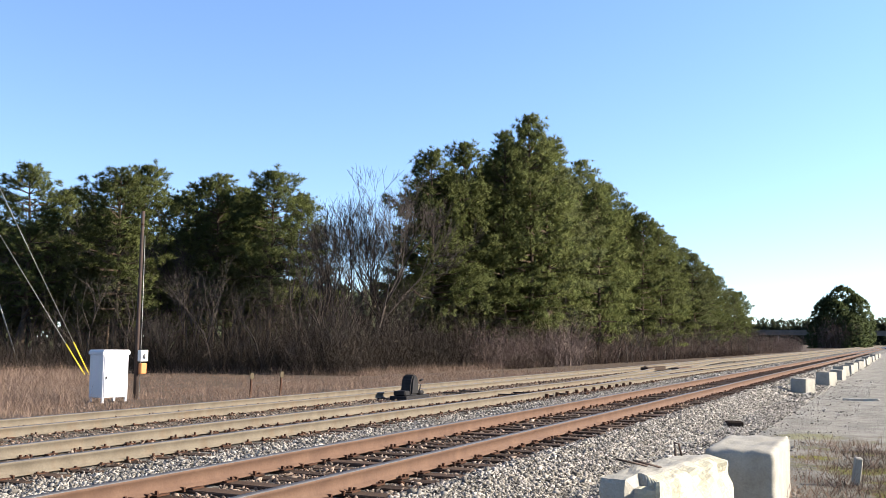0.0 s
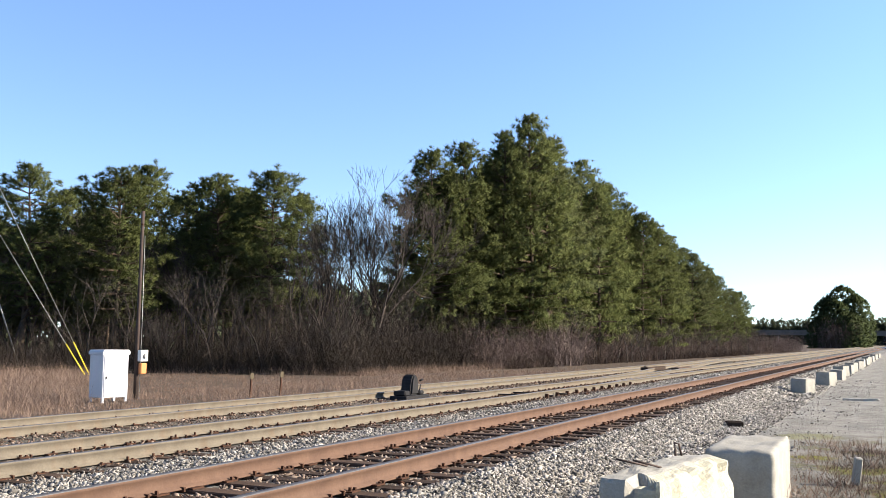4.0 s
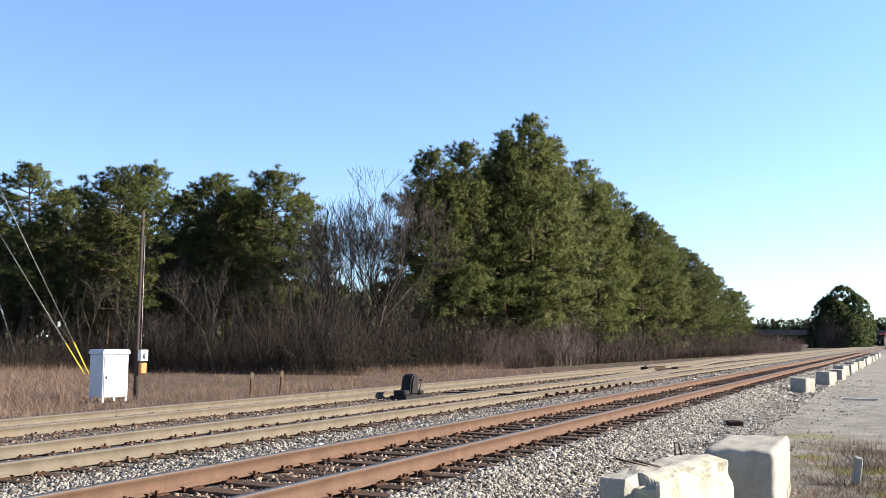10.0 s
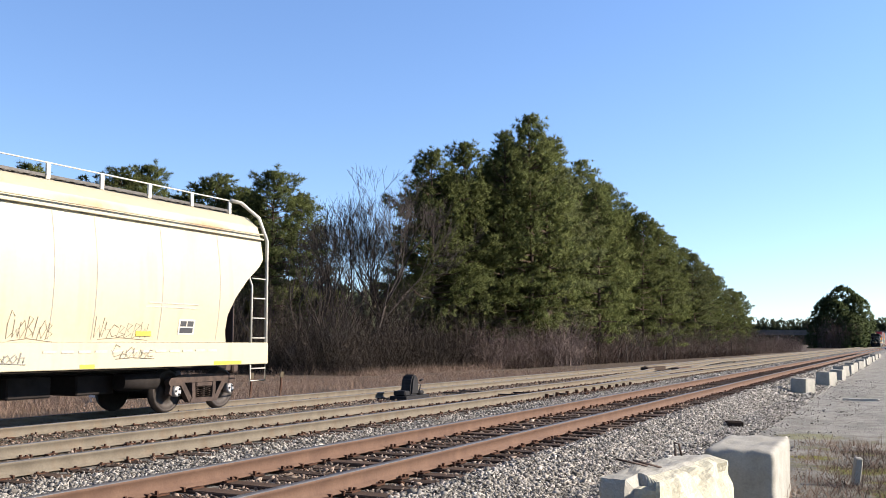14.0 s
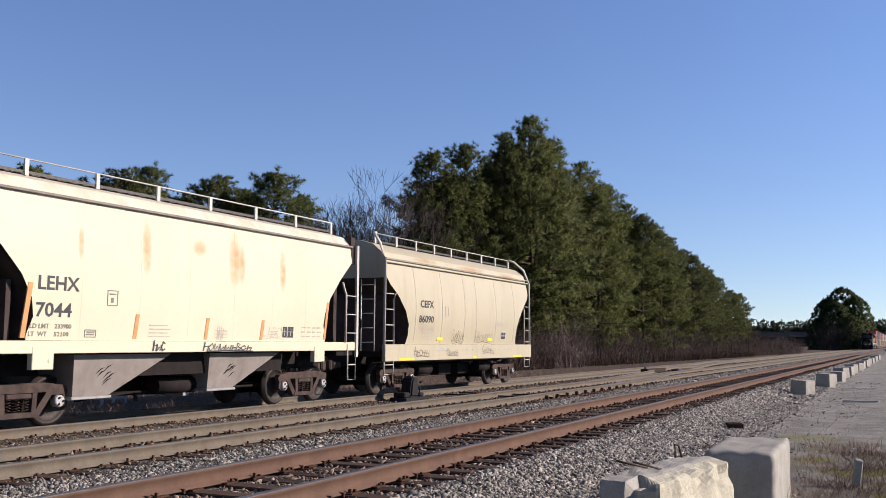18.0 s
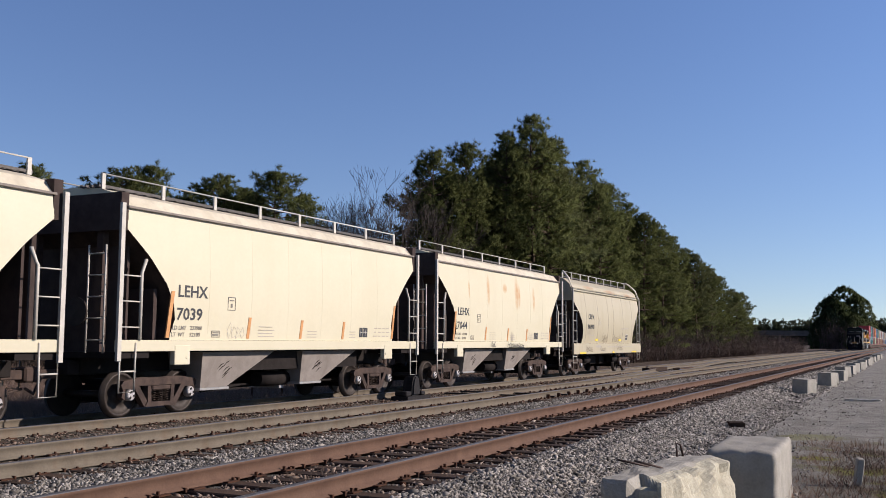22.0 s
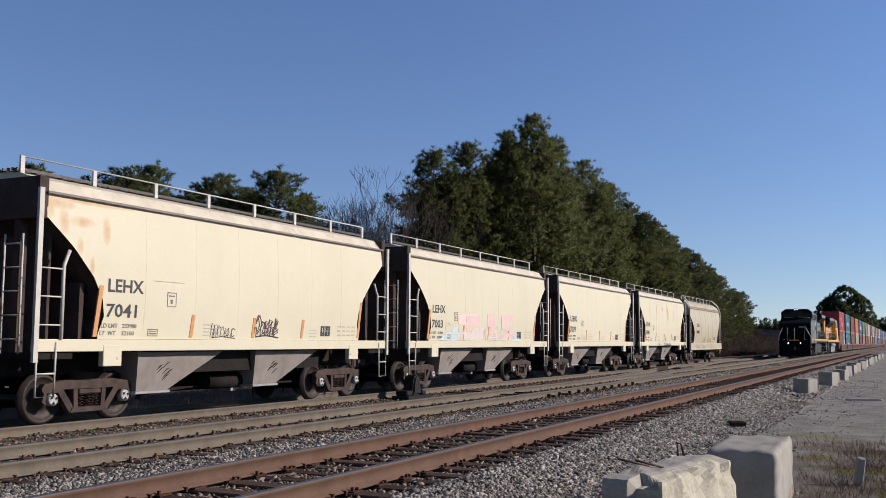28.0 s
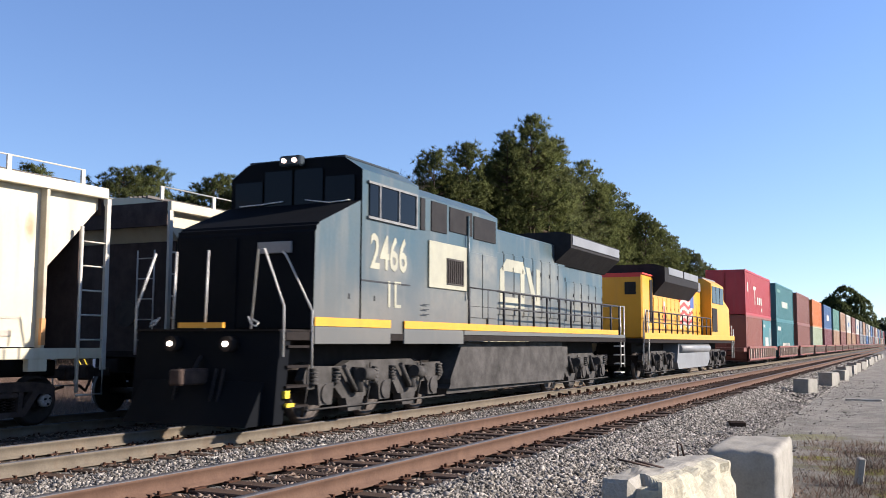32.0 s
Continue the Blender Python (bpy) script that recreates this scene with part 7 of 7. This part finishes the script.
    for i in range(8):
        box(bm, -4.12 + i * 0.105, -4.08 + i * 0.105, -1.535, -1.521, 2.72, 3.22)
    part("grille_slats", bm, BLACKISH, g)
    for a, b, z0, z1 in ((-4.85, -4.1, 3.78, 4.42), (-3.95, -2.75, 3.86, 4.40), (-2.65, -1.35, 3.82, 4.36), (-5.35, -5.15, 3.75, 4.42)):
        bm = B()
        box(bm, a, b, -1.485, -1.462, z0, z1, 0.006)
        part("screen", bm, SOOT, aux, "dark mesh screen")
    bm = B()
    tube(bm, [(-3.05, -1.52, 4.3), (-3.05, -1.52, 2.4)], 0.03, 6)
    for a, b in ((-2.9, -2.2), (-2.15, -1.3)):
        box(bm, a, b, -1.49, -1.463, 2.0, 3.5, 0.008)
    part("hood_door", bm, CN_BLUE, aux)
    # engine hood
    bm = B()
    box(bm, -1.198, 5.4, -0.98, 0.98, 1.61, 4.36, 0.04)
    hood = part("engine_hood", bm, CN_BLUE, c)
    doors_row(hood, [(-1.1 + 0.72 * i, -0.4 + 0.72 * i) for i in range(9)], -0.982, 2.15, 3.75, CN_BLUE)
    bm = B()
    for i in range(4):
        box(bm, -0.4 + i * 1.4, 0.3 + i * 1.4, -0.4, 0.4, 4.36, 4.46, 0.02)
    part("exhaust_hatch", bm, CN_ROOF, hood)
    bm = B()
    box(bm, 5.402, 9.5, -0.95, 0.95, 1.61, 3.78, 0.04)
    rear = part("radiator_hood", bm, CN_BLUE, c)
    doors_row(rear, [(5.5 + 0.78 * i, 6.26 + 0.78 * i) for i in range(5)], -0.952, 2.1, 3.3, CN_BLUE)
    bm = B()
    prism(bm, [(-0.96, 3.79), (0.96, 3.79), (1.5, 4.25), (1.5, 4.66), (1.2, 4.74), (-1.2, 4.74), (-1.5, 4.66), (-1.5, 4.25)], 4.4, 9.7, plane="yz")
    wing = part("radiator_wing", bm, SOOT, rear, "dark overhanging radiator cab")
    bm = B()
    box(bm, 4.5, 9.6, -1.53, -1.502, 4.34, 4.62)
    part("radiator_grille", bm, UP_GREY, wing)
    # tank, trucks, couplers
    bm = B()
    prism(bm, [(-3.05, 1.44), (4.35, 1.44), (4.35, 0.75), (3.65, 0.30), (-3.75, 0.30), (-3.75, 0.55)], -1.38, 1.38)
    bmesh.ops.bevel(bm, geom=[e for e in bm.edges if e.calc_length() > 2.5 and abs(e.verts[0].co.y) > 1], offset=0.12, segments=2, affect="EDGES")
    part("fuel_tank", bm, UNDER, c, "grey dusty fuel tank")
    for s in (-1, 1):
        loco_truck(c, s * 6.35)
        bm = B()
        box(bm, min(s * 10.2, s * 10.95), max(s * 10.2, s * 10.95), -0.12, 0.12, 0.74, 1.0, 0.03)
        part("coupler", bm, TRUCK, c)
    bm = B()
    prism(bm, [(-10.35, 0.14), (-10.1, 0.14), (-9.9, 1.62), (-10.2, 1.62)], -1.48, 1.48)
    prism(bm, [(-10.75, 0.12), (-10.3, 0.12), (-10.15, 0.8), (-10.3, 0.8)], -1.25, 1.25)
    # the plow's own black is deepened by the same painted shade
    part("pilot_plow", bm, SHADED_BLACK, c, "black snow plow pilot")
    bm = B()
    box(bm, -10.25, -9.32, -1.48, 1.48, 1.605, 1.64)
    part("front_platform", bm, BLACKISH, c)
    bm = B()
    box(bm, -10.27, -10.21, -0.38, 0.55, 1.66, 1.75)
    part("platform_edge", bm, STRIPE, c, "amber plate on the front platform edge")
    for s in (-1, 1):
        bm = B()
        for i in range(4):
            box(bm, -10.1 + i * 0.02, -9.45, min(s * 1.2, s * 1.53), max(s * 1.2, s * 1.53), 0.38 + i * 0.32, 0.42 + i * 0.32)
        part("step_well", bm, BLACKISH, c)
        bm = B()
        box(bm, -10.1, -9.9, min(s * 1.50, s * 1.56), max(s * 1.50, s * 1.56), 0.40, 0.46)
        box(bm, -10.12, -10.0, min(s * 1.44, s * 1.54), max(s * 1.44, s * 1.54), 0.54, 0.66)
        part("step_edge", bm, YELLOW, c, "yellow step edge")
        bm = B()
        bend = [(-10.2, s * 1.14, 2.94), (-10.2, s * 1.54, 2.0), (-10.2, s * 1.54, 1.2)]
        tube(bm, bend if s > 0 else [(-10.2, -0.90, 1.64), (-10.2, -1.02, 2.93)] + bend, 0.018, 6)
        if s < 0:
            tube(bm, [(-9.40, -0.92, 2.97), (-9.40, -1.0, 2.90), (-9.40, -1.54, 1.96), (-9.40, -1.55, 1.0)], 0.018, 6)
        tube(bm, [(-10.2, s * 0.34 + 0.34, 2.95), (-10.22, s * 0.34 + 0.36, 1.64)], 0.018, 6)
        tube(bm, [(-10.3, s * 0.92, 1.84), (-10.33, s * 1.0, 1.72), (-10.33, s * 1.1, 1.68), (-10.3, s * 1.12, 1.74), (-10.3, s * 1.0, 1.80)], 0.014, 6)
        part("front_handrail", bm, SILVER, c, "sun-glinting front handrail")
    bm = B()
    tube(bm, [(-10.3, 0.0, 1.2), (-10.5, 0.1, 0.85), (-10.55, 0.3, 0.95)], 0.035, 6)
    for y in (-0.35, -0.5, 0.4):
        tube(bm, [(-10.35, y, 1.0), (-10.5, y, 0.5), (-10.4, y + 0.03, 0.3)], 0.025, 6)
    part("air_hose", bm, IRON, c)
    for s in (-1, 1):
        handrail(c, [(-2.9, s * 1.47, 2.68), (9.7, s * 1.47, 2.68)], [(-2.9 + 1.05 * i, s * 1.47) for i in range(13)], 1.6, DARKRAIL)
        bm = B()
        for x in (9.75, 10.2):
            tube(bm, [(x, s * 1.5, 2.7), (x, s * 1.5, 0.6)], 0.022, 6)
        tube(bm, [(10.2, s * 1.5, 2.7), (10.2, s * 0.5, 2.7)], 0.02, 6)
        part("rear_handrail", bm, SILVER, c)
        for i in range(4):
            bm = B()
            box(bm, 9.75, 10.2, min(s * 1.25, s * 1.5), max(s * 1.25, s * 1.5), 0.4 + i * 0.3, 0.44 + i * 0.3)
            part("rear_step", bm, SILVER, c)
    words("lettering", "2466", 0.92, c, on_side(-7.45, 2.82, -1.506), PUTTY, 0.80)
    bars(c, [(-6.75, 2.10, 0.08, 0.5), (-6.5, 2.10, 0.08, 0.5), (-6.5, 2.55, 0.26, 0.06), (-6.5, 2.1, 0.26, 0.06)], -1.506, PUTTY, "railroad_mark")
    bars(c, [(-7.75, 2.55, 1.9, 0.03), (-8.2, 2.2, 0.05, 0.1), (-7.3, 2.2, 0.05, 0.1), (-5.3, 2.0, 0.3, 0.02), (-5.3, 2.1, 0.3, 0.02), (-5.3, 2.2, 0.3, 0.02)], -1.506, DARKRAIL, "grab_iron")
    # big bent ribbon emblem on the engine hood
    bm = B()
    e = lambda pts: prism(bm, pts, -1.016, -0.98)
    e([(0.05, 2.35), (0.35, 2.35), (0.35, 3.45), (0.05, 3.3)])
    e([(0.05, 3.28), (0.5, 3.62), (1.7, 3.62), (1.9, 3.3), (0.36, 3.3)])
    e([(0.36, 2.35), (1.5, 2.35), (1.5, 2.62), (0.36, 2.62)])
    e([(1.5, 2.35), (1.8, 2.35), (1.8, 3.3), (1.5, 3.3)])
    e([(1.9, 3.5), (2.2, 3.5), (2.85, 2.4), (2.55, 2.3)])
    e([(2.75, 2.4), (3.02, 2.4), (3.02, 3.5), (2.75, 3.5)])
    part("emblem", bm, PUTTY, hood, "cream ribbon emblem")
    bars(c, [(4.0, 3.55, 0.35, 0.12)], -1.0, WHITE, "small_plate")
    return c


cn = blue_loco()


def yellow_loco():
    """Runs with its cab away from the camera."""
    c = thing("diesel_locomotive", "yellow diesel locomotive with grey roof coupled long hood first", "locomotive", group="locomotives")
    bm = B()
    box(bm, -10.4, 10.4, -1.52, 1.52, 1.42, 1.60, 0.01)
    box(bm, -9.0, 9.0, -0.7, 0.7, 0.95, 1.415)
    part("underframe", bm, BLACKISH, c)
    bm = B()
    for s in (-1, 1):
        box(bm, -10.2, 10.3, min(s * 1.50, s * 1.54), max(s * 1.50, s * 1.54), 1.58, 1.82, 0.008)
    part("side_sill", bm, UP_YELLOW, c)
    bm = B()
    box(bm, -8.4, 3.4, -1.0, 1.0, 1.61, 4.15, 0.06)
    hood = part("long_hood", bm, UP_YELLOW, c)
    doors_row(hood, [(-6.6 + 0.8 * i, -5.82 + 0.8 * i) for i in range(12)], -1.002, 2.0, 3.3, UP_YELLOW)
    bm = B()
    box(bm, -8.42, -8.39, -0.95, 0.95, 4.05, 4.17)
    box(bm, -8.38, -6.6, -1.02, 1.02, 4.16, 4.22)
    part("red_edge", bm, RED_P, hood, "red roof edge stripe")
    bm = B()
    box(bm, -8.42, -8.38, -0.75, -0.3, 3.35, 3.85)
    part("number_board", bm, SOOT, hood)
    bm = B()
    box(bm, -7.2, -6.8, -1.03, -1.0, 2.3, 4.0)
    part("vent_screen", bm, SOOT, hood)
    bm = B()
    prism(bm, [(-1.02, 3.4), (1.02, 3.4), (1.5, 3.95), (1.5, 4.55), (1.1, 4.68), (-1.1, 4.68), (-1.5, 4.55), (-1.5, 3.95)], -6.6, 0.4, plane="yz")
    wing = part("radiator_wing", bm, SOOT, hood, "dark flared radiator")
    for a, b in ((-6.0, -3.2), (-2.9, 0.2)):
        bm = B()
        box(bm, a, b, -1.53, -1.502, 4.28, 4.58)
        part("radiator_cover", bm, UP_GREY, wing)
    bm = B()
    box(bm, 0.6, 3.3, -1.05, 1.05, 3.95, 4.45, 0.05)
    part("dynamic_brake", bm, UP_GREY, hood)
    bm = B()
    cab_shell(bm, 3.6, 7.2, 4.72)
    cab = part("cab", bm, UP_YELLOW, c)
    bm = B()
    box(bm, 3.55, 7.1, -1.1, 1.1, 4.70, 4.76)
    part("cab_roof", bm, UP_GREY, cab)
    for a, b in ((3.8, 4.75), (4.9, 5.85), (6.0, 6.95)):
        bm = B()
        box(bm, a, b, -1.53, -1.503, 3.45, 4.32, 0.006)
        part("window", bm, CABGLASS, cab)
    bm = B()
    prism(bm, [(7.2, 1.61), (9.3, 1.61), (9.2, 3.3), (7.2, 3.8)], -1.45, 1.45)
    part("nose", bm, UP_YELLOW, c)
    bm = B()
    box(bm, 3.75, 5.1, -1.53, -1.505, 2.0, 3.2)
    part("battery_box", bm, SOOT, cab)
    bm = B()
    prism(bm, [(-3.6, 1.40), (3.6, 1.40), (3.6, 0.6), (3.0, 0.30), (-3.6, 0.30), (-3.9, 0.6)], -1.36, 1.36)
    part("fuel_tank", bm, UP_GREY, c, "grey fuel tank")
    bm = B()
    tube(bm, [(-3.4, -1.3, 1.18), (3.3, -1.3, 1.18)], 0.2, 12)
    part("air_reservoir", bm, UP_GREY, c)
    for s in (-1, 1):
        loco_truck(c, s * 6.5)
        handrail(c, [(-9.8, s * 1.48, 2.65), (3.4, s * 1.48, 2.65)], [(-9.8 + 1.1 * i, s * 1.48) for i in range(13)], 1.6, DARKRAIL)
        for way in ([(-9.9, 2.7), (-10.2, 2.2), (-10.35, 0.6)], [(-9.5, 2.7), (-9.5, 0.6)], [(9.6, 2.4), (9.6, 0.6)], [(10.2, 2.2), (10.2, 0.6)]):
            bm = B()
            tube(bm, [(x, s * 1.5, z) for x, z in way], 0.03, 6)
            part("end_handrail", bm, SILVER, c)
        bm = B()
        for e in (-1, 1):
            for i in range(4):
                box(bm, min(e * 9.7, e * 10.2), max(e * 9.7, e * 10.2), min(s * 1.2, s * 1.5), max(s * 1.2, s * 1.5), 0.4 + i * 0.3, 0.44 + i * 0.3)
        part("step_well", bm, BLACKISH, c)
        bm = B()
        box(bm, min(s * 10.3, s * 10.95), max(s * 10.3, s * 10.95), -0.12, 0.12, 0.74, 1.0, 0.03)
        part("coupler", bm, TRUCK, c)
    # painted flag: white and red slanting stripes with a blue field
    bm = B()
    for i in range(5):
        z = 2.05 + i * 0.36
        prism(bm, [(-1.6, z), (-0.7, z + 0.22), (0.2, z + 0.02), (1.2, z + 0.26), (1.2, z + 0.44), (0.2, z + 0.2), (-0.7, z + 0.4), (-1.6, z + 0.18)], -1.035, -1.0)
    part("flag_stripe", bm, WHITE, hood, "white flag stripes")
    bm = B()
    for i in range(4):
        z = 2.23 + i * 0.36
        prism(bm, [(-1.6, z), (-0.7, z + 0.22), (0.2, z + 0.02), (1.2, z + 0.26), (1.2, z + 0.42), (0.2, z + 0.18), (-0.7, z + 0.38), (-1.6, z + 0.16)], -1.033, -1.0)
    part("flag_stripe", bm, RED_P, hood, "red flag stripes")
    bm = B()
    box(bm, 0.7, 1.5, -1.04, -1.0, 3.1, 3.9)
    part("flag_field", bm, BLUE_P, hood, "blue flag field")
    bm = B()
    box(bm, -4.9, -4.6, -1.04, -1.0, 2.1, 3.2)
    part("shield", bm, WHITE, hood)
    bm = B()
    box(bm, -4.84, -4.66, -1.046, -1.0, 2.3, 3.0)
    part("shield_stripe", bm, RED_P, hood)
    return c


up = yellow_loco()


def container_mesh(length):
    """A corrugated steel box with corner posts and rails."""
    bm = B()
    L = length / 2
    n = int(length / 0.28)
    for s in (-1, 1):
        pts = []
        for i in range(n):
            x0 = -L + 0.12 + (length - 0.24) * i / n
            w = (length - 0.24) / n
            pts += [(x0, 1.20), (x0 + w * 0.3, 1.20), (x0 + w * 0.45, 1.165), (x0 + w * 0.85, 1.165)]
        pts.append((L - 0.12, 1.20))
        a = [bm.verts.new((x, s * y, 0.14)) for x, y in pts]
        b = [bm.verts.new((x, s * y, 2.76)) for x, y in pts]
        for i in range(len(pts) - 1):
            bm.faces.new((a[i], a[i + 1], b[i + 1], b[i]) if s < 0 else (a[i + 1], a[i], b[i], b[i + 1]))
    box(bm, -L + 0.03, L - 0.03, -1.16, 1.16, 0.02, 2.86)
    for s in (-1, 1):
        box(bm, -L, L, min(s * 1.17, s * 1.22), max(s * 1.17, s * 1.22), 0.0, 0.14)
        box(bm, -L, L, min(s * 1.17, s * 1.22), max(s * 1.17, s * 1.22), 2.76, 2.89)
        for e in (-1, 1):
            box(bm, min(e * (L - 0.13), e * L), max(e * (L - 0.13), e * L), min(s * 1.08, s * 1.222), max(s * 1.08, s * 1.222), 0.14, 2.76)
    return mesh_of(bm, "container_shell")


C40 = {}


def paint(name, col):
    return mat(name, col, tuple(c * 0.8 for c in col), rough=0.5, scale=1.2, bump=0.02, streak=tuple(c * 0.5 + 0.05 for c in col), streak_amt=0.35)


PAINTS = {"red": paint("red_container_paint", (0.3744, 0.0324, 0.0432)), "brick": paint("brick_container_paint", (0.2376, 0.072, 0.0504)), "teal": paint("teal_container_paint", (0.0252, 0.144, 0.1584)),
          "brown": paint("brown_container_paint", (0.1872, 0.0612, 0.0432)), "orange": paint("orange_container_paint", (0.504, 0.144, 0.0216)), "sage": paint("pale_green_container_paint", (0.3024, 0.3456, 0.2304)),
          "blue": paint("blue_container_paint", (0.036, 0.1008, 0.2304)), "maroon": paint("maroon_container_paint", (0.1584, 0.036, 0.0432)), "green": paint("green_container_paint", (0.072, 0.1944, 0.1584)),
          "tan": paint("tan_container_paint", (0.324, 0.1872, 0.108)), "white": paint("white_container_paint", (0.4752, 0.4464, 0.3888)), "grey": paint("grey_container_paint", (0.1872, 0.1872, 0.1944))}


def container(colour, length=12.19):
    key = (colour, length)
    if key not in C40:
        me = container_mesh(length)
        me.materials.append(PAINTS[colour])
        C40[key] = me
    c = thing("shipping_container", f"{colour} corrugated steel shipping container on a well car", "container", group="stacked containers")
    sh = part("shell", C40[key], PAINTS[colour], c)
    L = length / 2
    for s in (-0.6, 0.6):
        bm = B()
        box(bm, -L - 0.03, -L - 0.002, s - 0.55, s + 0.55, 0.15, 2.72, 0.01)
        part("end_door", bm, PAINTS[colour], c)
    return c


WELL = mat("red_brown_well_car_paint", (0.22, 0.075, 0.055), (0.14, 0.05, 0.04), rough=0.7, scale=2, streak=(0.06, 0.04, 0.035))


def well_car():
    c = thing("well_car", "red-brown container well car with upright side ribs", "freight car", group="well cars")
    for s in (-1, 1):
        bm = B()
        box(bm, -6.6, 6.6, min(s * 1.36, s * 1.5), max(s * 1.36, s * 1.5), 1.08, 1.22, 0.01)
        box(bm, -6.4, 6.4, min(s * 1.36, s * 1.46), max(s * 1.36, s * 1.46), 0.34, 0.46, 0.01)
        box(bm, -6.4, 6.4, min(s * 1.36, s * 1.40), max(s * 1.36, s * 1.40), 0.46, 1.08)
        w = part("side_sill", bm, WELL, c)
        for i in range(12):
            x = -6.05 + i * 1.1
            bm = B()
            box(bm, x - 0.05, x + 0.05, min(s * 1.402, s * 1.50), max(s * 1.402, s * 1.50), 0.46, 1.08)
            part("rib", bm, GREY_CREAM if s < 0 else WELL, w)
        bm = B()
        box(bm, min(s * 6.6, s * 7.75), max(s * 6.6, s * 7.75), -1.3, 1.3, 0.9, 1.15, 0.02)
        part("end_platform", bm, WELL, c)
        truck(c, s * 7.75) if s > 0 else None
    bm = B()
    box(bm, -6.4, 6.4, -1.35, 1.35, 0.28, 0.33)
    part("well_floor", bm, WELL, c)
    return c


STACK = []
PAIRS = [("red", "brick"), ("teal", "teal"), ("brown", "brown"), ("orange", "sage"), ("blue", "maroon"), ("green", "tan"), ("tan", "brown"), ("white", "tan"), ("brown", "tan"), ("white", "brown"),
         ("grey", "grey"), ("tan", "grey"), ("grey", "blue"), ("white", "grey"), ("blue", "grey"), ("grey", "brown"), ("brown", "grey"), ("white", "white"), ("blue", "brown"), ("grey", "teal"), ("maroon", "tan"), ("teal", "white"), ("grey", "brown"), ("red", "grey")]
FIRST_WELL = 46.2
for i, (top, low) in enumerate(PAIRS):
    off = FIRST_WELL + i * 15.55
    n_before = len(WHEELS)
    w = well_car()
    del WHEELS[n_before:]
    STACK.append((w, off, 0.0))
    lo, hi = container(low), container(top)
    STACK.append((lo, off, 0.335))
    STACK.append((hi, off, 0.335 + 2.895))
    if i == 0:
        bars(hi, [(-2.6, 1.75, 1.2, 0.22), (-2.1, 0.75, 0.26, 1.0), (-0.9, 0.8, 0.5, 0.5), (-0.1, 0.8, 0.5, 0.5), (0.75, 0.8, 0.5, 0.5), (-5.3, 1.5, 0.4, 0.6), (1.0, 0.35, 0.4, 0.25)], -1.225, WHITE, "emblem")
        bm = B()
        box(bm, 1.5, 5.9, -1.235, -1.205, 0.1, 2.7)
        p = part("side_panel", bm, PAINTS["teal"], lo, "teal second half of the stack")
        bars(lo, [(2.6, 0.5, 1.6, 1.0), (1.8, 2.2, 0.9, 0.2), (5.0, 0.3, 0.3, 1.9)], -1.242, WHITE, "emblem")
    if i == 1:
        bars(hi, [(-2.6, 1.05, 4.6, 0.55), (-5.2, 2.2, 2.0, 0.25)], -1.225, PAINTS["green"], "emblem")
        bars(hi, [(-2.4, 1.1, 0.5, 0.45), (-1.6, 1.1, 0.5, 0.45), (-0.8, 1.1, 0.5, 0.45), (0.0, 1.1, 0.5, 0.45), (0.8, 1.1, 0.5, 0.45)], -1.232, WHITE, "emblem")
        bars(lo, [(-2.4 + 0.85 * k, 0.5, 0.55, 0.6) for k in range(6)] + [(-5.2, 2.1, 1.6, 0.3)], -1.225, WHITE, "emblem")
    if i in (4, 7, 9, 12, 13):
        bars(hi, [(-2.0, 1.0, 3.5, 0.7)], -1.225, WHITE if top != "white" else PAINTS["blue"], "emblem")
# ---- what moves ----
# Each freight car's centre, from the fourth cream hopper's rear end.
FREIGHT = ((lead_hopper, 61.38), (hopper_7044, 47.55), (hopper_7039, 33.8), (hopper_7003, 20.0), (hopper_7041, 6.25), (ribbed_a, -7.75), (ribbed_b, -21.6))
FREIGHT_AT = ((0, -115.8), (4, -96.5), (8, -77.2), (12.5, -55.57), (14.5, -46.38), (16.5, -37.48), (18.5, -28.88), (20, -22.38), (22, -13.74), (25, -0.9), (28, 11.84), (30, 20.4), (31.4, 26.42), (32, 28.98))
# The blue locomotive's centre.
STACK_AT = ((0, 700.0), (3, 633.0), (6, 566.0), (9, 500.0), (13, 417.0), (17, 336.0), (21, 255.0), (25, 174.0), (28, 113.4), (29, 91.2), (30, 68.6), (31, 45.7), (31.5, 34.2), (32, 22.85))


def along(table, t):
    for (t0, x0), (t1, x1) in zip(table, table[1:]):
        if t <= t1:
            return x0 + (x1 - x0) * (t - t0) / (t1 - t0)
    return table[-1][1]


def motions():
    for car, off in FREIGHT:
        walk(car, [(t, pose(x + off, T1, Z1)) for t, x in FREIGHT_AT])
    spins = [0.0] + [12 + i / 7.5 for i in range(151)]
    for w, s, r in WHEELS:
        walk(w, [(t, Matrix.Translation((s, 0, r)) @ Matrix.Rotation((along(FREIGHT_AT, t) - along(FREIGHT_AT, 12)) / r if t >= 12 else 0.0, 4, "Y")) for t in spins])
    for ob, off, z in [(cn, 0.0, 0.0), (up, 23.2, 0.0)] + STACK:
        walk(ob, [(t, pose(x + off, T2, Z2 + z)) for t, x in STACK_AT])
    spins = [0.0] + [29 + i / 30 for i in range(91)]
    for w, s, r in LOCO_WHEELS:
        walk(w, [(t, Matrix.Translation((s, 0, r)) @ Matrix.Rotation((along(STACK_AT, t) - along(STACK_AT, 29)) / r if t >= 29 else 0.0, 4, "Y")) for t in spins])


motions()
